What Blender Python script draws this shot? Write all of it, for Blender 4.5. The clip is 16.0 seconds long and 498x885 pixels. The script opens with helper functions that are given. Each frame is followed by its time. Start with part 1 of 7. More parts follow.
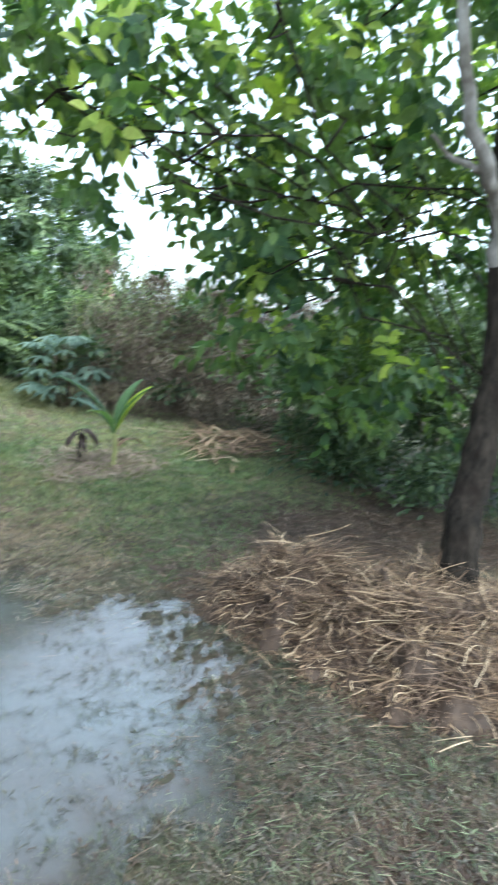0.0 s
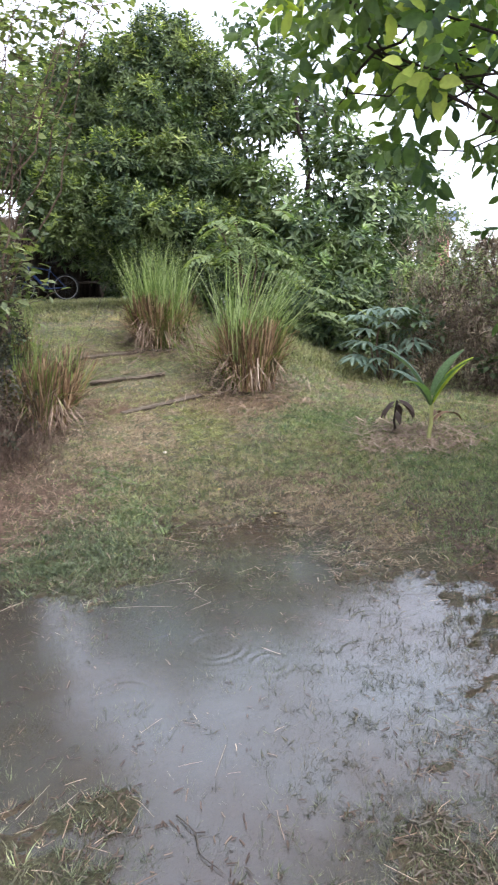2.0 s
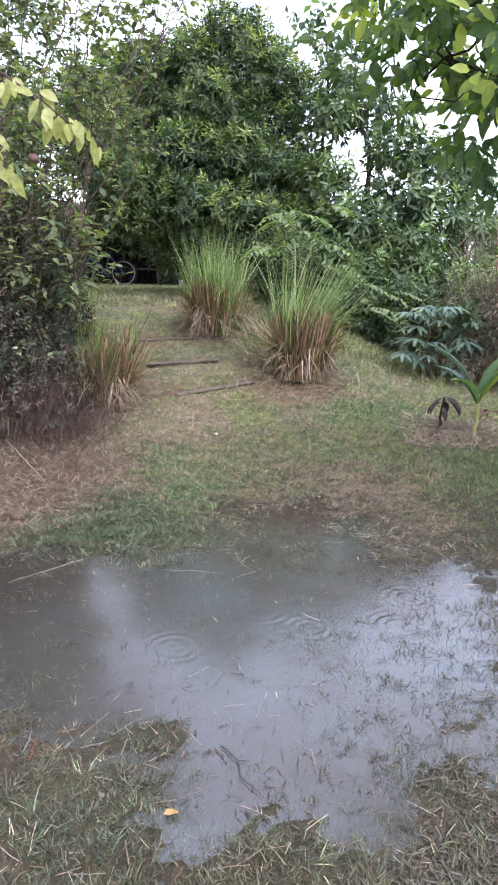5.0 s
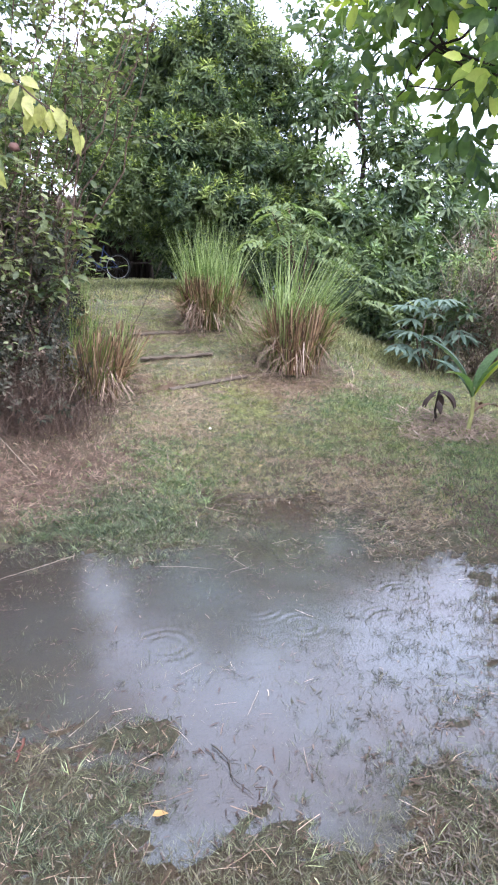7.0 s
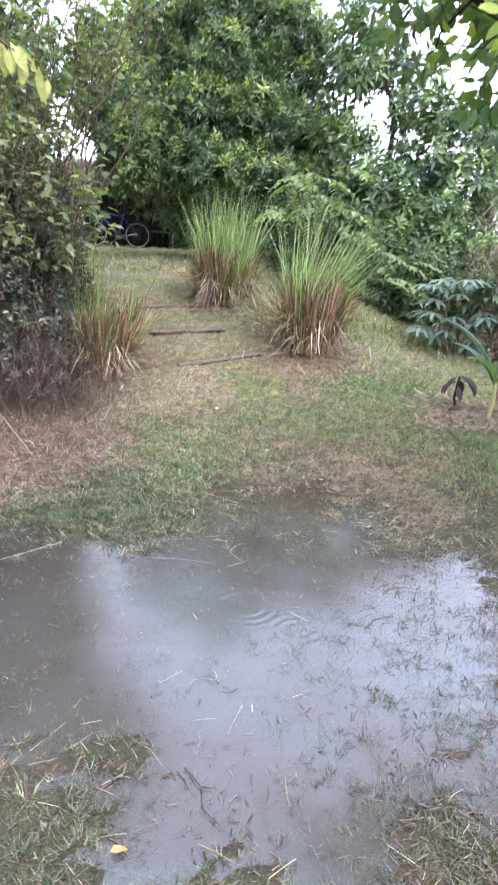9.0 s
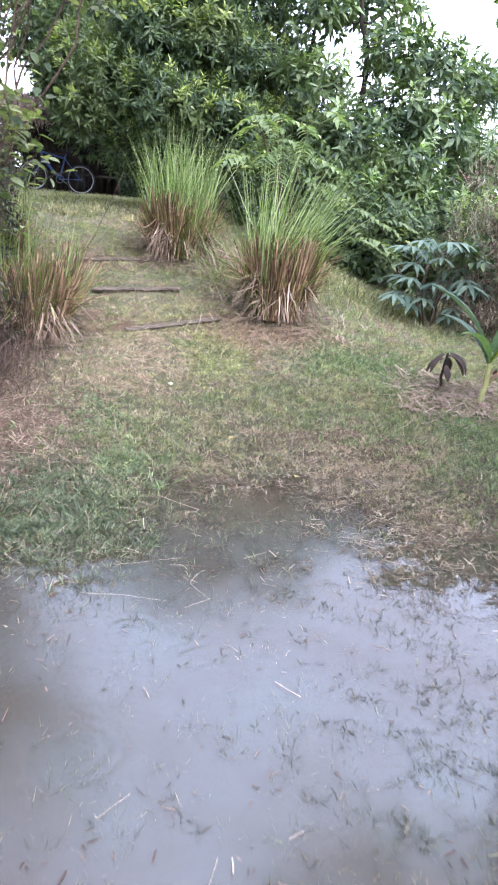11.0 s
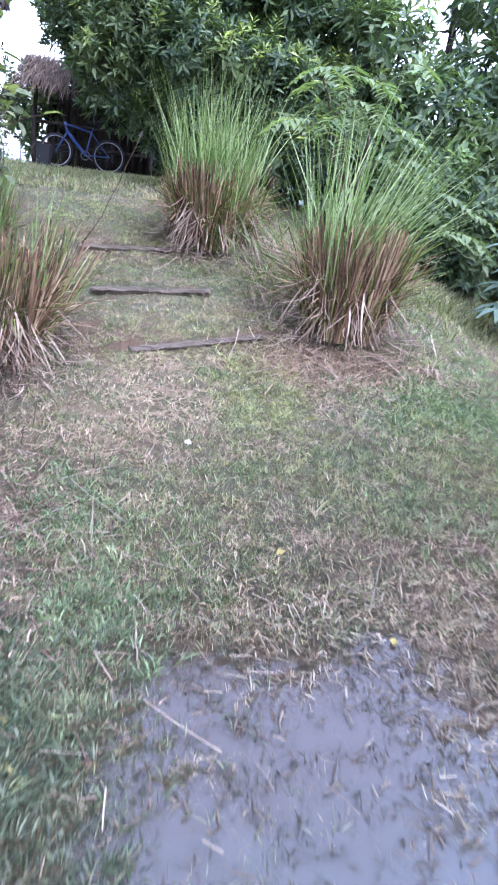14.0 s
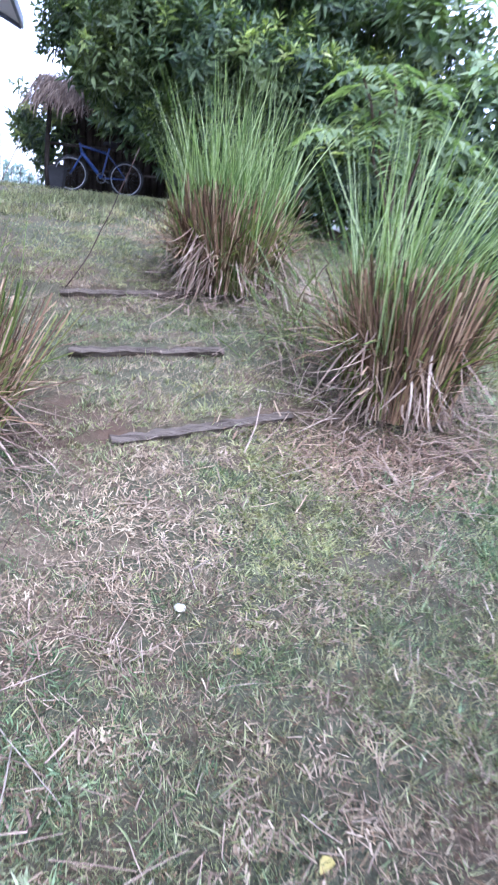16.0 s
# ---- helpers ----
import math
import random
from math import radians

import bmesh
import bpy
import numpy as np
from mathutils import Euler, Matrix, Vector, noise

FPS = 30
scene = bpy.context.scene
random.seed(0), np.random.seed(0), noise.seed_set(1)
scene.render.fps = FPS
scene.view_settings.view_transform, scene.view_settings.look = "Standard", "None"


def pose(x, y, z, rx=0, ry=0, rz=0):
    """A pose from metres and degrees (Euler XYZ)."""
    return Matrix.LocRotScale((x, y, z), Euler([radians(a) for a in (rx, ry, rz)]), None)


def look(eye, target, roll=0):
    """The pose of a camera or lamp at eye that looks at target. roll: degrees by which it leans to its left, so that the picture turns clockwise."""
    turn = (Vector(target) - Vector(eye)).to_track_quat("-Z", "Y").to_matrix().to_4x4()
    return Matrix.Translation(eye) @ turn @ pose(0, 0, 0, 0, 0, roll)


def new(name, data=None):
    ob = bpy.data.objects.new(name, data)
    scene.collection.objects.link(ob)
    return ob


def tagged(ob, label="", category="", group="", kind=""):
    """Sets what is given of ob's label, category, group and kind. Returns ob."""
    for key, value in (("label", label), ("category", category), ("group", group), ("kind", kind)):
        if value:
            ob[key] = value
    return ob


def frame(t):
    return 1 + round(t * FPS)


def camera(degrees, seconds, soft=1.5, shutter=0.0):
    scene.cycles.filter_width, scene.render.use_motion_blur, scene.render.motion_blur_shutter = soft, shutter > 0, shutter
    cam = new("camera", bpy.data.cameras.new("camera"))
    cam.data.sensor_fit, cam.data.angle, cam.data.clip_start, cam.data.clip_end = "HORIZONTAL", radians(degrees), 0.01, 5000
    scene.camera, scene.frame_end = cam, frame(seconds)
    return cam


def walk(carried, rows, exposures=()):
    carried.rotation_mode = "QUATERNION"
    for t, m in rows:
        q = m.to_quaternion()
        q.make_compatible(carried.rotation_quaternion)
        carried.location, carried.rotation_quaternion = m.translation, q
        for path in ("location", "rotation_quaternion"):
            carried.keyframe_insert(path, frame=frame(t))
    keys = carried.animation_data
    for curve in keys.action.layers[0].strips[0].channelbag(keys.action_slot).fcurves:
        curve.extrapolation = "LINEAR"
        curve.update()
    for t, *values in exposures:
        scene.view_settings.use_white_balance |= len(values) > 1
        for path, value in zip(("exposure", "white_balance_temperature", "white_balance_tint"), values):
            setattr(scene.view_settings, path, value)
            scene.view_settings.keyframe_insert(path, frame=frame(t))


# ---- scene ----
cam = camera(39.0, 16.0, soft=2.0, shutter=0.6)
PATH = [
    (0, (-0.08, -1.59, 1.675), (1.086, -0.005, 1.318), 2.1),
    (0.5, (-0.002, -1.571, 1.672), (0.901, 0.163, 1.252), 1.2),
    (1, (0.04, -1.57, 1.672), (0.691, 0.274, 1.253), 0.1),
    (1.5, (0.064, -1.561, 1.659), (0.464, 0.345, 1.203), 0.7),
    (2, (0.084, -1.57, 1.632), (0.401, 0.356, 1.196), -0.9),
    (2.5, (0.032, -1.637, 1.627), (0.252, 0.303, 1.193), 1.7),
    (3, (-0.007, -1.771, 1.621), (0.191, 0.17, 1.183), 2.5),
    (3.5, (-0.009, -1.823, 1.625), (0.168, 0.126, 1.212), 1.6),
    (4, (-0.013, -1.823, 1.621), (0.185, 0.12, 1.191), 1.8),
    (6.5, (0.019, -1.782, 1.601), (0.215, 0.154, 1.14), 1.6),
    (7, (0.024, -1.773, 1.603), (0.231, 0.16, 1.133), 1.5),
    (7.5, (0.014, -1.753, 1.593), (0.218, 0.173, 1.095), 2.1),
    (8, (0.037, -1.745, 1.595), (0.246, 0.181, 1.098), 1.7),
    (8.5, (0.073, -1.656, 1.586), (0.282, 0.271, 1.095), 1.6),
    (9, (0.145, -1.513, 1.612), (0.3, 0.405, 1.068), 3.2),
    (9.5, (0.211, -1.392, 1.612), (0.318, 0.508, 0.998), 2.5),
    (10, (0.194, -1.23, 1.588), (0.366, 0.676, 1.007), 3.4),
    (10.2, (0.17, -1.121, 1.588), (0.406, 0.774, 0.995), 3.8),
    (12.3, (0.087, 0.189, 1.426), (0.425, 2.046, 0.765), 6.4),
    (12.5, (0.156, 0.301, 1.447), (0.424, 2.179, 0.815), 4.8),
    (13, (0.221, 0.639, 1.451), (0.417, 2.521, 0.805), 7.9),
    (13.5, (0.276, 0.916, 1.433), (0.484, 2.802, 0.8), 6.9),
    (14, (0.219, 1.237, 1.403), (0.456, 3.106, 0.73), 7.6),
    (14.5, (0.367, 1.599, 1.409), (0.437, 3.496, 0.778), 3.1),
    (15, (0.406, 1.856, 1.468), (0.497, 3.761, 0.865), 4.1),
    (15.5, (0.35, 2.181, 1.457), (0.538, 4.088, 0.886), 6.6),
    (16, (0.331, 2.482, 1.458), (0.483, 4.372, 0.821), 6.6),
]
walk(cam, [(t, look(eye, target, roll)) for t, eye, target, roll in PATH],
     [(0.0, 2.46, 5400, -1), (0.5, 2.33, 5600, 3), (1.0, 2.25, 5900, 8), (2.0, 2.25, 6100, 15), (3.5, 2.25, 5900, 18), (8.0, 2.75, 5660, 20), (10.0, 2.84, 5680, 20), (12.5, 2.86, 5300, 23), (14.0, 2.8, 4970, 26), (15.0, 2.55, 4860, 27), (16.0, 2.7, 4880, 26)])

# ---- light: bright overcast sky ----
world = bpy.data.worlds.new("overcast")
scene.world = world
world.use_nodes = True
wn, wl = world.node_tree.nodes, world.node_tree.links
sky = wn.new("ShaderNodeTexSky")
sky.sky_type = "NISHITA"
sky.sun_disc = False
sky.sun_elevation, sky.sun_rotation = radians(58), radians(150)
sky.air_density, sky.dust_density, sky.ozone_density = 1.0, 1.6, 1.5
pale = wn.new("ShaderNodeHueSaturation")
pale.inputs["Saturation"].default_value = 0.3
wl.new(sky.outputs[0], pale.inputs["Color"])
wl.new(pale.outputs[0], wn["Background"].inputs["Color"])
wn["Background"].inputs["Strength"].default_value = 0.15
sun_data = bpy.data.lights.new("sun", "SUN")
sun_data.energy, sun_data.angle, sun_data.color = 0.6, radians(40), (1.0, 0.97, 0.92)
sun = new("sun", sun_data)
sun.matrix_world = look((4, -6, 12), (0, 2, 0))

R = np.random.default_rng(7)


# ---- materials ----
def mat(name):
    m = bpy.data.materials.new(name)
    m.use_nodes = True
    nt = m.node_tree
    return m, nt, nt.nodes["Principled BSDF"], nt.nodes["Material Output"]


def ramp(nt, fac, stops):
    r = nt.nodes.new("ShaderNodeValToRGB")
    while len(r.color_ramp.elements) < len(stops):
        r.color_ramp.elements.new(0.5)
    for e, (p, c) in zip(r.color_ramp.elements, stops):
        e.position, e.color = p, (*c, 1)
    nt.links.new(fac, r.inputs["Fac"])
    return r.outputs["Color"]


def noise_tex(nt, scale, detail=4.0, rough=0.6, stretch=None):
    co = nt.nodes.new("ShaderNodeTexCoord")
    n = nt.nodes.new("ShaderNodeTexNoise")
    n.inputs["Scale"].default_value, n.inputs["Detail"].default_value = scale, detail
    n.inputs["Roughness"].default_value = rough
    out = co.outputs["Object"]
    if stretch:
        mp = nt.nodes.new("ShaderNodeMapping")
        mp.inputs["Scale"].default_value = stretch
        nt.links.new(out, mp.inputs["Vector"])
        out = mp.outputs["Vector"]
    nt.links.new(out, n.inputs["Vector"])
    return n.outputs["Fac"]


def mix_color(nt, fac, a, b, blend="MIX"):
    m = nt.nodes.new("ShaderNodeMix")
    m.data_type, m.blend_type = "RGBA", blend
    for sock, v in ((m.inputs[0], fac), (m.inputs[6], a), (m.inputs[7], b)):
        if hasattr(v, "links"):
            nt.links.new(v, sock)
        elif isinstance(v, (int, float)):
            sock.default_value = v
        else:
            sock.default_value = (*v, 1)
    return m.outputs[2]


def island(nt):
    return nt.nodes.new("ShaderNodeNewGeometry").outputs["Random Per Island"]


def bump(nt, height, bsdf, strength=0.4, distance=0.01):
    b = nt.nodes.new("ShaderNodeBump")
    b.inputs["Strength"].default_value, b.inputs["Distance"].default_value = strength, distance
    nt.links.new(height, b.inputs["Height"])
    nt.links.new(b.outputs[0], bsdf.inputs["Normal"])


def leaf_mat(name, stops, patch, rough=0.45, through_leaf=0.35, patch_scale=1.1, amount=0.55, mottle=(60, 0.75, 1.15), shine=0.2):
    """Leaves: each differs a little, with larger patches of another tone; light also comes through them."""
    m, nt, b, out = mat(name)
    c = ramp(nt, island(nt), stops)
    pf = ramp(nt, noise_tex(nt, patch_scale, 3), [(0.48, (0, 0, 0)), (0.68, (amount,) * 3)])
    c = mix_color(nt, pf, c, patch)
    fine = ramp(nt, noise_tex(nt, mottle[0], 3), [(0.36, (mottle[1],) * 3), (0.64, (mottle[2],) * 3)])
    c = mix_color(nt, 1.0, c, fine, "MULTIPLY")
    nt.links.new(c, b.inputs["Base Color"])
    b.inputs["Roughness"].default_value = rough
    b.inputs["Specular IOR Level"].default_value = shine
    t = nt.nodes.new("ShaderNodeBsdfTranslucent")
    nt.links.new(mix_color(nt, 1.0, c, (1.3, 1.5, 0.55), "MULTIPLY"), t.inputs["Color"])
    mx = nt.nodes.new("ShaderNodeMixShader")
    mx.inputs[0].default_value = through_leaf
    nt.links.new(b.outputs[0], mx.inputs[1])
    nt.links.new(t.outputs[0], mx.inputs[2])
    nt.links.new(mx.outputs[0], out.inputs["Surface"])
    return m


def dry_mat(name, stops, rough=0.7, stain=(0.10, 0.06, 0.035)):
    """Dry stalks and blades, each of its own tone, stained along its length."""
    m, nt, b, out = mat(name)
    c = ramp(nt, island(nt), stops)
    s = ramp(nt, noise_tex(nt, 14, 4), [(0.42, (0, 0, 0)), (0.75, (0.7,) * 3)])
    c = mix_color(nt, s, c, stain)
    nt.links.new(c, b.inputs["Base Color"])
    b.inputs["Roughness"].default_value = rough
    b.inputs["Specular IOR Level"].default_value = 0.3
    return m


def bark_mat(name, dark, light, scale=9, lichen=None, grain=(1, 1, 0.3)):
    m, nt, b, out = mat(name)
    n = noise_tex(nt, scale, 6, 0.7, grain)
    c = ramp(nt, n, [(0.3, dark), (0.7, light)])
    if lichen:
        c = mix_color(nt, ramp(nt, noise_tex(nt, 4.5, 3), [(0.5, (0, 0, 0)), (0.62, (0.8,) * 3)]), c, lichen)
    nt.links.new(c, b.inputs["Base Color"])
    b.inputs["Roughness"].default_value = 0.95
    b.inputs["Specular IOR Level"].default_value = 0.12
    bump(nt, n, b, 1.0, 0.04)
    return m


def plain_mat(name, color, rough=0.5, metal=0.0, wear=0.25, scale=18):
    m, nt, b, out = mat(name)
    n = noise_tex(nt, scale, 5)
    c = ramp(nt, n, [(0.3, tuple(v * (1 - wear) for v in color)), (0.7, tuple(min(1, v * (1 + wear)) for v in color))])
    nt.links.new(c, b.inputs["Base Color"])
    b.inputs["Roughness"].default_value, b.inputs["Metallic"].default_value = rough, metal
    bump(nt, n, b, 0.15, 0.004)
    return m


def soil_mat():
    m, nt, b, out = mat("soil")
    fine = noise_tex(nt, 38, 8, 0.75)
    c = ramp(nt, fine, [(0.3, (0.03, 0.023, 0.014)), (0.52, (0.11, 0.088, 0.052)), (0.72, (0.25, 0.205, 0.13))])
    litter = ramp(nt, noise_tex(nt, 2.2, 5, 0.65), [(0.45, (0, 0, 0)), (0.62, (0.75,) * 3)])
    tan = ramp(nt, noise_tex(nt, 70, 5, 0.8), [(0.35, (0.075, 0.055, 0.034)), (0.65, (0.3, 0.23, 0.145))])
    c = mix_color(nt, litter, c, tan)
    moss = ramp(nt, noise_tex(nt, 3.1, 5, 0.7), [(0.38, (0, 0, 0)), (0.52, (0.85,) * 3)])
    c = mix_color(nt, moss, c, ramp(nt, noise_tex(nt, 90, 4, 0.8), [(0.35, (0.03, 0.038, 0.02)), (0.68, (0.15, 0.152, 0.085))]))
    red = ramp(nt, noise_tex(nt, 0.9, 3), [(0.5, (0, 0, 0)), (0.66, (0.55,) * 3)])
    c = mix_color(nt, red, c, (0.11, 0.055, 0.036))
    co = nt.nodes.new("ShaderNodeTexCoord")
    sep = nt.nodes.new("ShaderNodeSeparateXYZ")
    nt.links.new(co.outputs["Object"], sep.inputs[0])
    wet = nt.nodes.new("ShaderNodeMapRange")
    wet.inputs["From Min"].default_value, wet.inputs["From Max"].default_value = 0.17, 0.01
    nt.links.new(sep.outputs["Z"], wet.inputs["Value"])
    c = mix_color(nt, wet.outputs[0], c, mix_color(nt, 1.0, c, (0.52, 0.48, 0.45), "MULTIPLY"))
    nt.links.new(c, b.inputs["Base Color"])
    rgh = nt.nodes.new("ShaderNodeMapRange")
    rgh.inputs["To Min"].default_value, rgh.inputs["To Max"].default_value = 0.88, 0.5
    nt.links.new(wet.outputs[0], rgh.inputs["Value"])
    nt.links.new(rgh.outputs[0], b.inputs["Roughness"])
    b.inputs["Specular IOR Level"].default_value = 0.22
    bump(nt, fine, b, 0.9, 0.02)
    return m


def water_mat():
    m, nt, b, out = mat("muddy_water")
    n = noise_tex(nt, 0.9, 5, 0.6)
    c = ramp(nt, n, [(0.36, (0.095, 0.074, 0.057)), (0.62, (0.142, 0.155, 0.152))])
    co = nt.nodes.new("ShaderNodeTexCoord")
    sep = nt.nodes.new("ShaderNodeSeparateXYZ")
    nt.links.new(co.outputs["Object"], sep.inputs[0])
    silt = nt.nodes.new("ShaderNodeMapRange")
    silt.inputs["From Min"].default_value, silt.inputs["From Max"].default_value = 0.1, -1.3
    nt.links.new(sep.outputs["X"], silt.inputs["Value"])
    c = mix_color(nt, silt.outputs[0], c, (0.06, 0.046, 0.037))
    red = nt.nodes.new("ShaderNodeMapRange")
    red.inputs["From Min"].default_value, red.inputs["From Max"].default_value = 2.3, 3.0
    nt.links.new(sep.outputs["Y"], red.inputs["Value"])
    c = mix_color(nt, red.outputs[0], c, (0.115, 0.082, 0.062))
    nt.links.new(c, b.inputs["Base Color"])
    b.inputs["Roughness"].default_value = 0.17
    b.inputs["IOR"].default_value = 1.5
    b.inputs["Transmission Weight"].default_value = 0.55
    b.inputs["Coat Weight"].default_value = 0.7
    b.inputs["Coat Roughness"].default_value = 0.13
    bump(nt, noise_tex(nt, 30, 3, 0.5), b, 0.09, 0.004)
    return m


M_SOIL = soil_mat()
M_WATER = water_mat()
M_SHOOT = leaf_mat("new_shoots", [(0, (0.12, 0.17, 0.05)), (0.6, (0.24, 0.29, 0.09)), (1, (0.40, 0.43, 0.17))], (0.34, 0.36, 0.13), 0.42, 0.4, 2.0, 0.5)
M_SHOOT_PALE = leaf_mat("pale_shoots", [(0, (0.13, 0.19, 0.09)), (0.6, (0.21, 0.28, 0.14)), (1, (0.34, 0.40, 0.22))], (0.3, 0.36, 0.16), 0.42, 0.4, 2.0, 0.5)
M_FROND = leaf_mat("feathered_leaves", [(0, (0.085, 0.13, 0.07)), (0.6, (0.165, 0.21, 0.1)), (1, (0.27, 0.32, 0.17))], (0.24, 0.29, 0.12), 0.42, 0.4, 2.0, 0.5)
M_GRASS = leaf_mat("lawn_grass", [(0, (0.045, 0.052, 0.027)), (0.5, (0.2, 0.212, 0.11)), (1, (0.37, 0.365, 0.215))],
                   (0.40, 0.33, 0.19), 0.36, 0.35, 3.2, 0.75, (16, 0.4, 1.45))
M_GRASS_WET = leaf_mat("wet_lawn_grass", [(0, (0.02, 0.027, 0.016)), (0.5, (0.06, 0.07, 0.041)), (1, (0.175, 0.172, 0.115))],
                       (0.17, 0.13, 0.085), 0.3, 0.25, 1.5, 0.5)
M_GRASS_LUSH = leaf_mat("fresh_grass", [(0, (0.05, 0.09, 0.05)), (0.5, (0.165, 0.24, 0.125)), (1, (0.38, 0.45, 0.27))],
                        (0.40, 0.36, 0.2), 0.38, 0.35, 3.5, 0.6, (14, 0.45, 1.4))
M_TUFT = leaf_mat("tuft_grass", [(0, (0.09, 0.105, 0.048)), (0.5, (0.275, 0.285, 0.135)), (1, (0.45, 0.445, 0.25))], (0.17, 0.24, 0.13), 0.5, 0.35, 1.0, 0.8, (9, 0.6, 1.3))
M_TUFT_YELLOW = leaf_mat("yellow_tuft_grass", [(0, (0.10, 0.11, 0.035)), (0.5, (0.29, 0.285, 0.125)), (1, (0.5, 0.47, 0.26))], (0.38, 0.31, 0.17), 0.5, 0.35, 1.5, 0.6, (9, 0.7, 1.25))
M_TUFT_GREEN = leaf_mat("green_tuft_grass", [(0, (0.04, 0.075, 0.035)), (0.5, (0.14, 0.187, 0.09)), (1, (0.28, 0.33, 0.18))], (0.17, 0.23, 0.1), 0.45, 0.35, 2.0, 0.6, (9, 0.7, 1.25))
M_TUFT_DARK = leaf_mat("dark_tuft_grass", [(0, (0.018, 0.034, 0.018)), (0.5, (0.072, 0.096, 0.05)), (1, (0.17, 0.2, 0.115))], (0.11, 0.125, 0.07), 0.45, 0.3, 2.0, 0.6, (9, 0.7, 1.25))
M_TUFT_WET = leaf_mat("wet_tuft_grass", [(0, (0.024, 0.03, 0.018)), (0.5, (0.08, 0.096, 0.05)), (1, (0.22, 0.235, 0.145))], (0.15, 0.13, 0.075), 0.4, 0.3, 2.2, 0.6, (10, 0.7, 1.25), 0.35)
M_STRAW_BLADE = dry_mat("dry_lawn", [(0, (0.09, 0.06, 0.035)), (0.5, (0.38, 0.285, 0.165)), (1, (0.56, 0.46, 0.3))])
M_LAWN_TAN = dry_mat("dead_lawn", [(0, (0.07, 0.048, 0.03)), (0.5, (0.28, 0.205, 0.125)), (1, (0.46, 0.36, 0.24))])
M_STRAW = dry_mat("straw", [(0, (0.06, 0.038, 0.025)), (0.5, (0.19, 0.117, 0.064)), (0.82, (0.38, 0.26, 0.15)), (1, (0.62, 0.47, 0.30))])
M_SHORE_STRAW_WET = dry_mat("sodden_straw", [(0, (0.028, 0.02, 0.014)), (0.5, (0.11, 0.08, 0.052)), (1, (0.28, 0.22, 0.15))])
M_STRAW_DAMP = dry_mat("damp_straw", [(0, (0.018, 0.011, 0.008)), (0.5, (0.085, 0.051, 0.032)), (1, (0.25, 0.165, 0.105))])
M_HEAP = dry_mat("packed_straw_gap_shade", [(0, (0.03, 0.019, 0.012)), (1, (0.055, 0.034, 0.021))])
M_CLUMP_GREEN = leaf_mat("tall_grass_green", [(0, (0.07, 0.11, 0.035)), (0.6, (0.185, 0.25, 0.085)), (1, (0.40, 0.45, 0.25))],
                         (0.36, 0.38, 0.2), 0.4, 0.4, 4.0, 0.4)
M_CLUMP_OLIVE = leaf_mat("tall_grass_olive", [(0, (0.03, 0.05, 0.012)), (0.6, (0.11, 0.145, 0.035)), (1, (0.27, 0.29, 0.09))], (0.20, 0.13, 0.06), 0.5, 0.3, 6.0, 0.5)
M_CLUMP_BROWN = dry_mat("tall_grass_cut_brown", [(0, (0.03, 0.016, 0.008)), (0.45, (0.155, 0.09, 0.045)), (0.8, (0.3, 0.19, 0.1)), (1, (0.5, 0.37, 0.22))])
M_CLUMP_DRY = dry_mat("tall_grass_dead", [(0, (0.09, 0.055, 0.038)), (0.5, (0.26, 0.185, 0.125)), (0.85, (0.38, 0.29, 0.205)), (1, (0.5, 0.4, 0.3))])
M_DARK_LEAF = leaf_mat("dark_tree_leaves", [(0, (0.02, 0.036, 0.02)), (0.6, (0.058, 0.088, 0.04)), (1, (0.14, 0.18, 0.08))],
                       (0.16, 0.19, 0.06), 0.4, 0.25, 1.4, 0.5)
M_MID_LEAF = leaf_mat("tree_leaves", [(0, (0.03, 0.05, 0.029)), (0.6, (0.074, 0.11, 0.056)), (1, (0.165, 0.205, 0.105))],
                      (0.2, 0.24, 0.1), 0.4, 0.35, 1.3, 0.5)
M_BIG_LEAF = leaf_mat("broad_leaves", [(0, (0.035, 0.066, 0.034)), (0.6, (0.078, 0.125, 0.046)), (1, (0.15, 0.2, 0.065))],
                      (0.17, 0.22, 0.055), 0.42, 0.44, 1.8, 0.6, (25, 0.8, 1.15))
M_BIG_SHOOT = leaf_mat("broad_new_leaves", [(0, (0.2, 0.27, 0.05)), (0.6, (0.3, 0.37, 0.07)), (1, (0.42, 0.46, 0.12))], (0.45, 0.46, 0.1), 0.42, 0.5, 1.8, 0.6, (25, 0.88, 1.1))
M_SAPLING_LEAF = leaf_mat("sapling_leaves", [(0, (0.05, 0.07, 0.04)), (0.6, (0.125, 0.155, 0.082)), (1, (0.27, 0.29, 0.155))],
                          (0.24, 0.24, 0.1), 0.42, 0.45, 1.6, 0.6)
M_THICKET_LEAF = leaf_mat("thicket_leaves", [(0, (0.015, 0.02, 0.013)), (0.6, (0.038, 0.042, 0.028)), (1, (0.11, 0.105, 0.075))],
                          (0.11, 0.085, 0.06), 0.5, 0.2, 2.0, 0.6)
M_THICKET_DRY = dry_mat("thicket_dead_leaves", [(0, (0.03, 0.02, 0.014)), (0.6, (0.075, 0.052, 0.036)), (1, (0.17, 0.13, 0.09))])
M_YELLOW_LEAF = leaf_mat("yellowing_leaves", [(0, (0.2, 0.22, 0.07)), (0.6, (0.31, 0.305, 0.11)), (1, (0.42, 0.4, 0.17))],
                         (0.45, 0.40, 0.13), 0.45, 0.4, 3.0, 0.4)
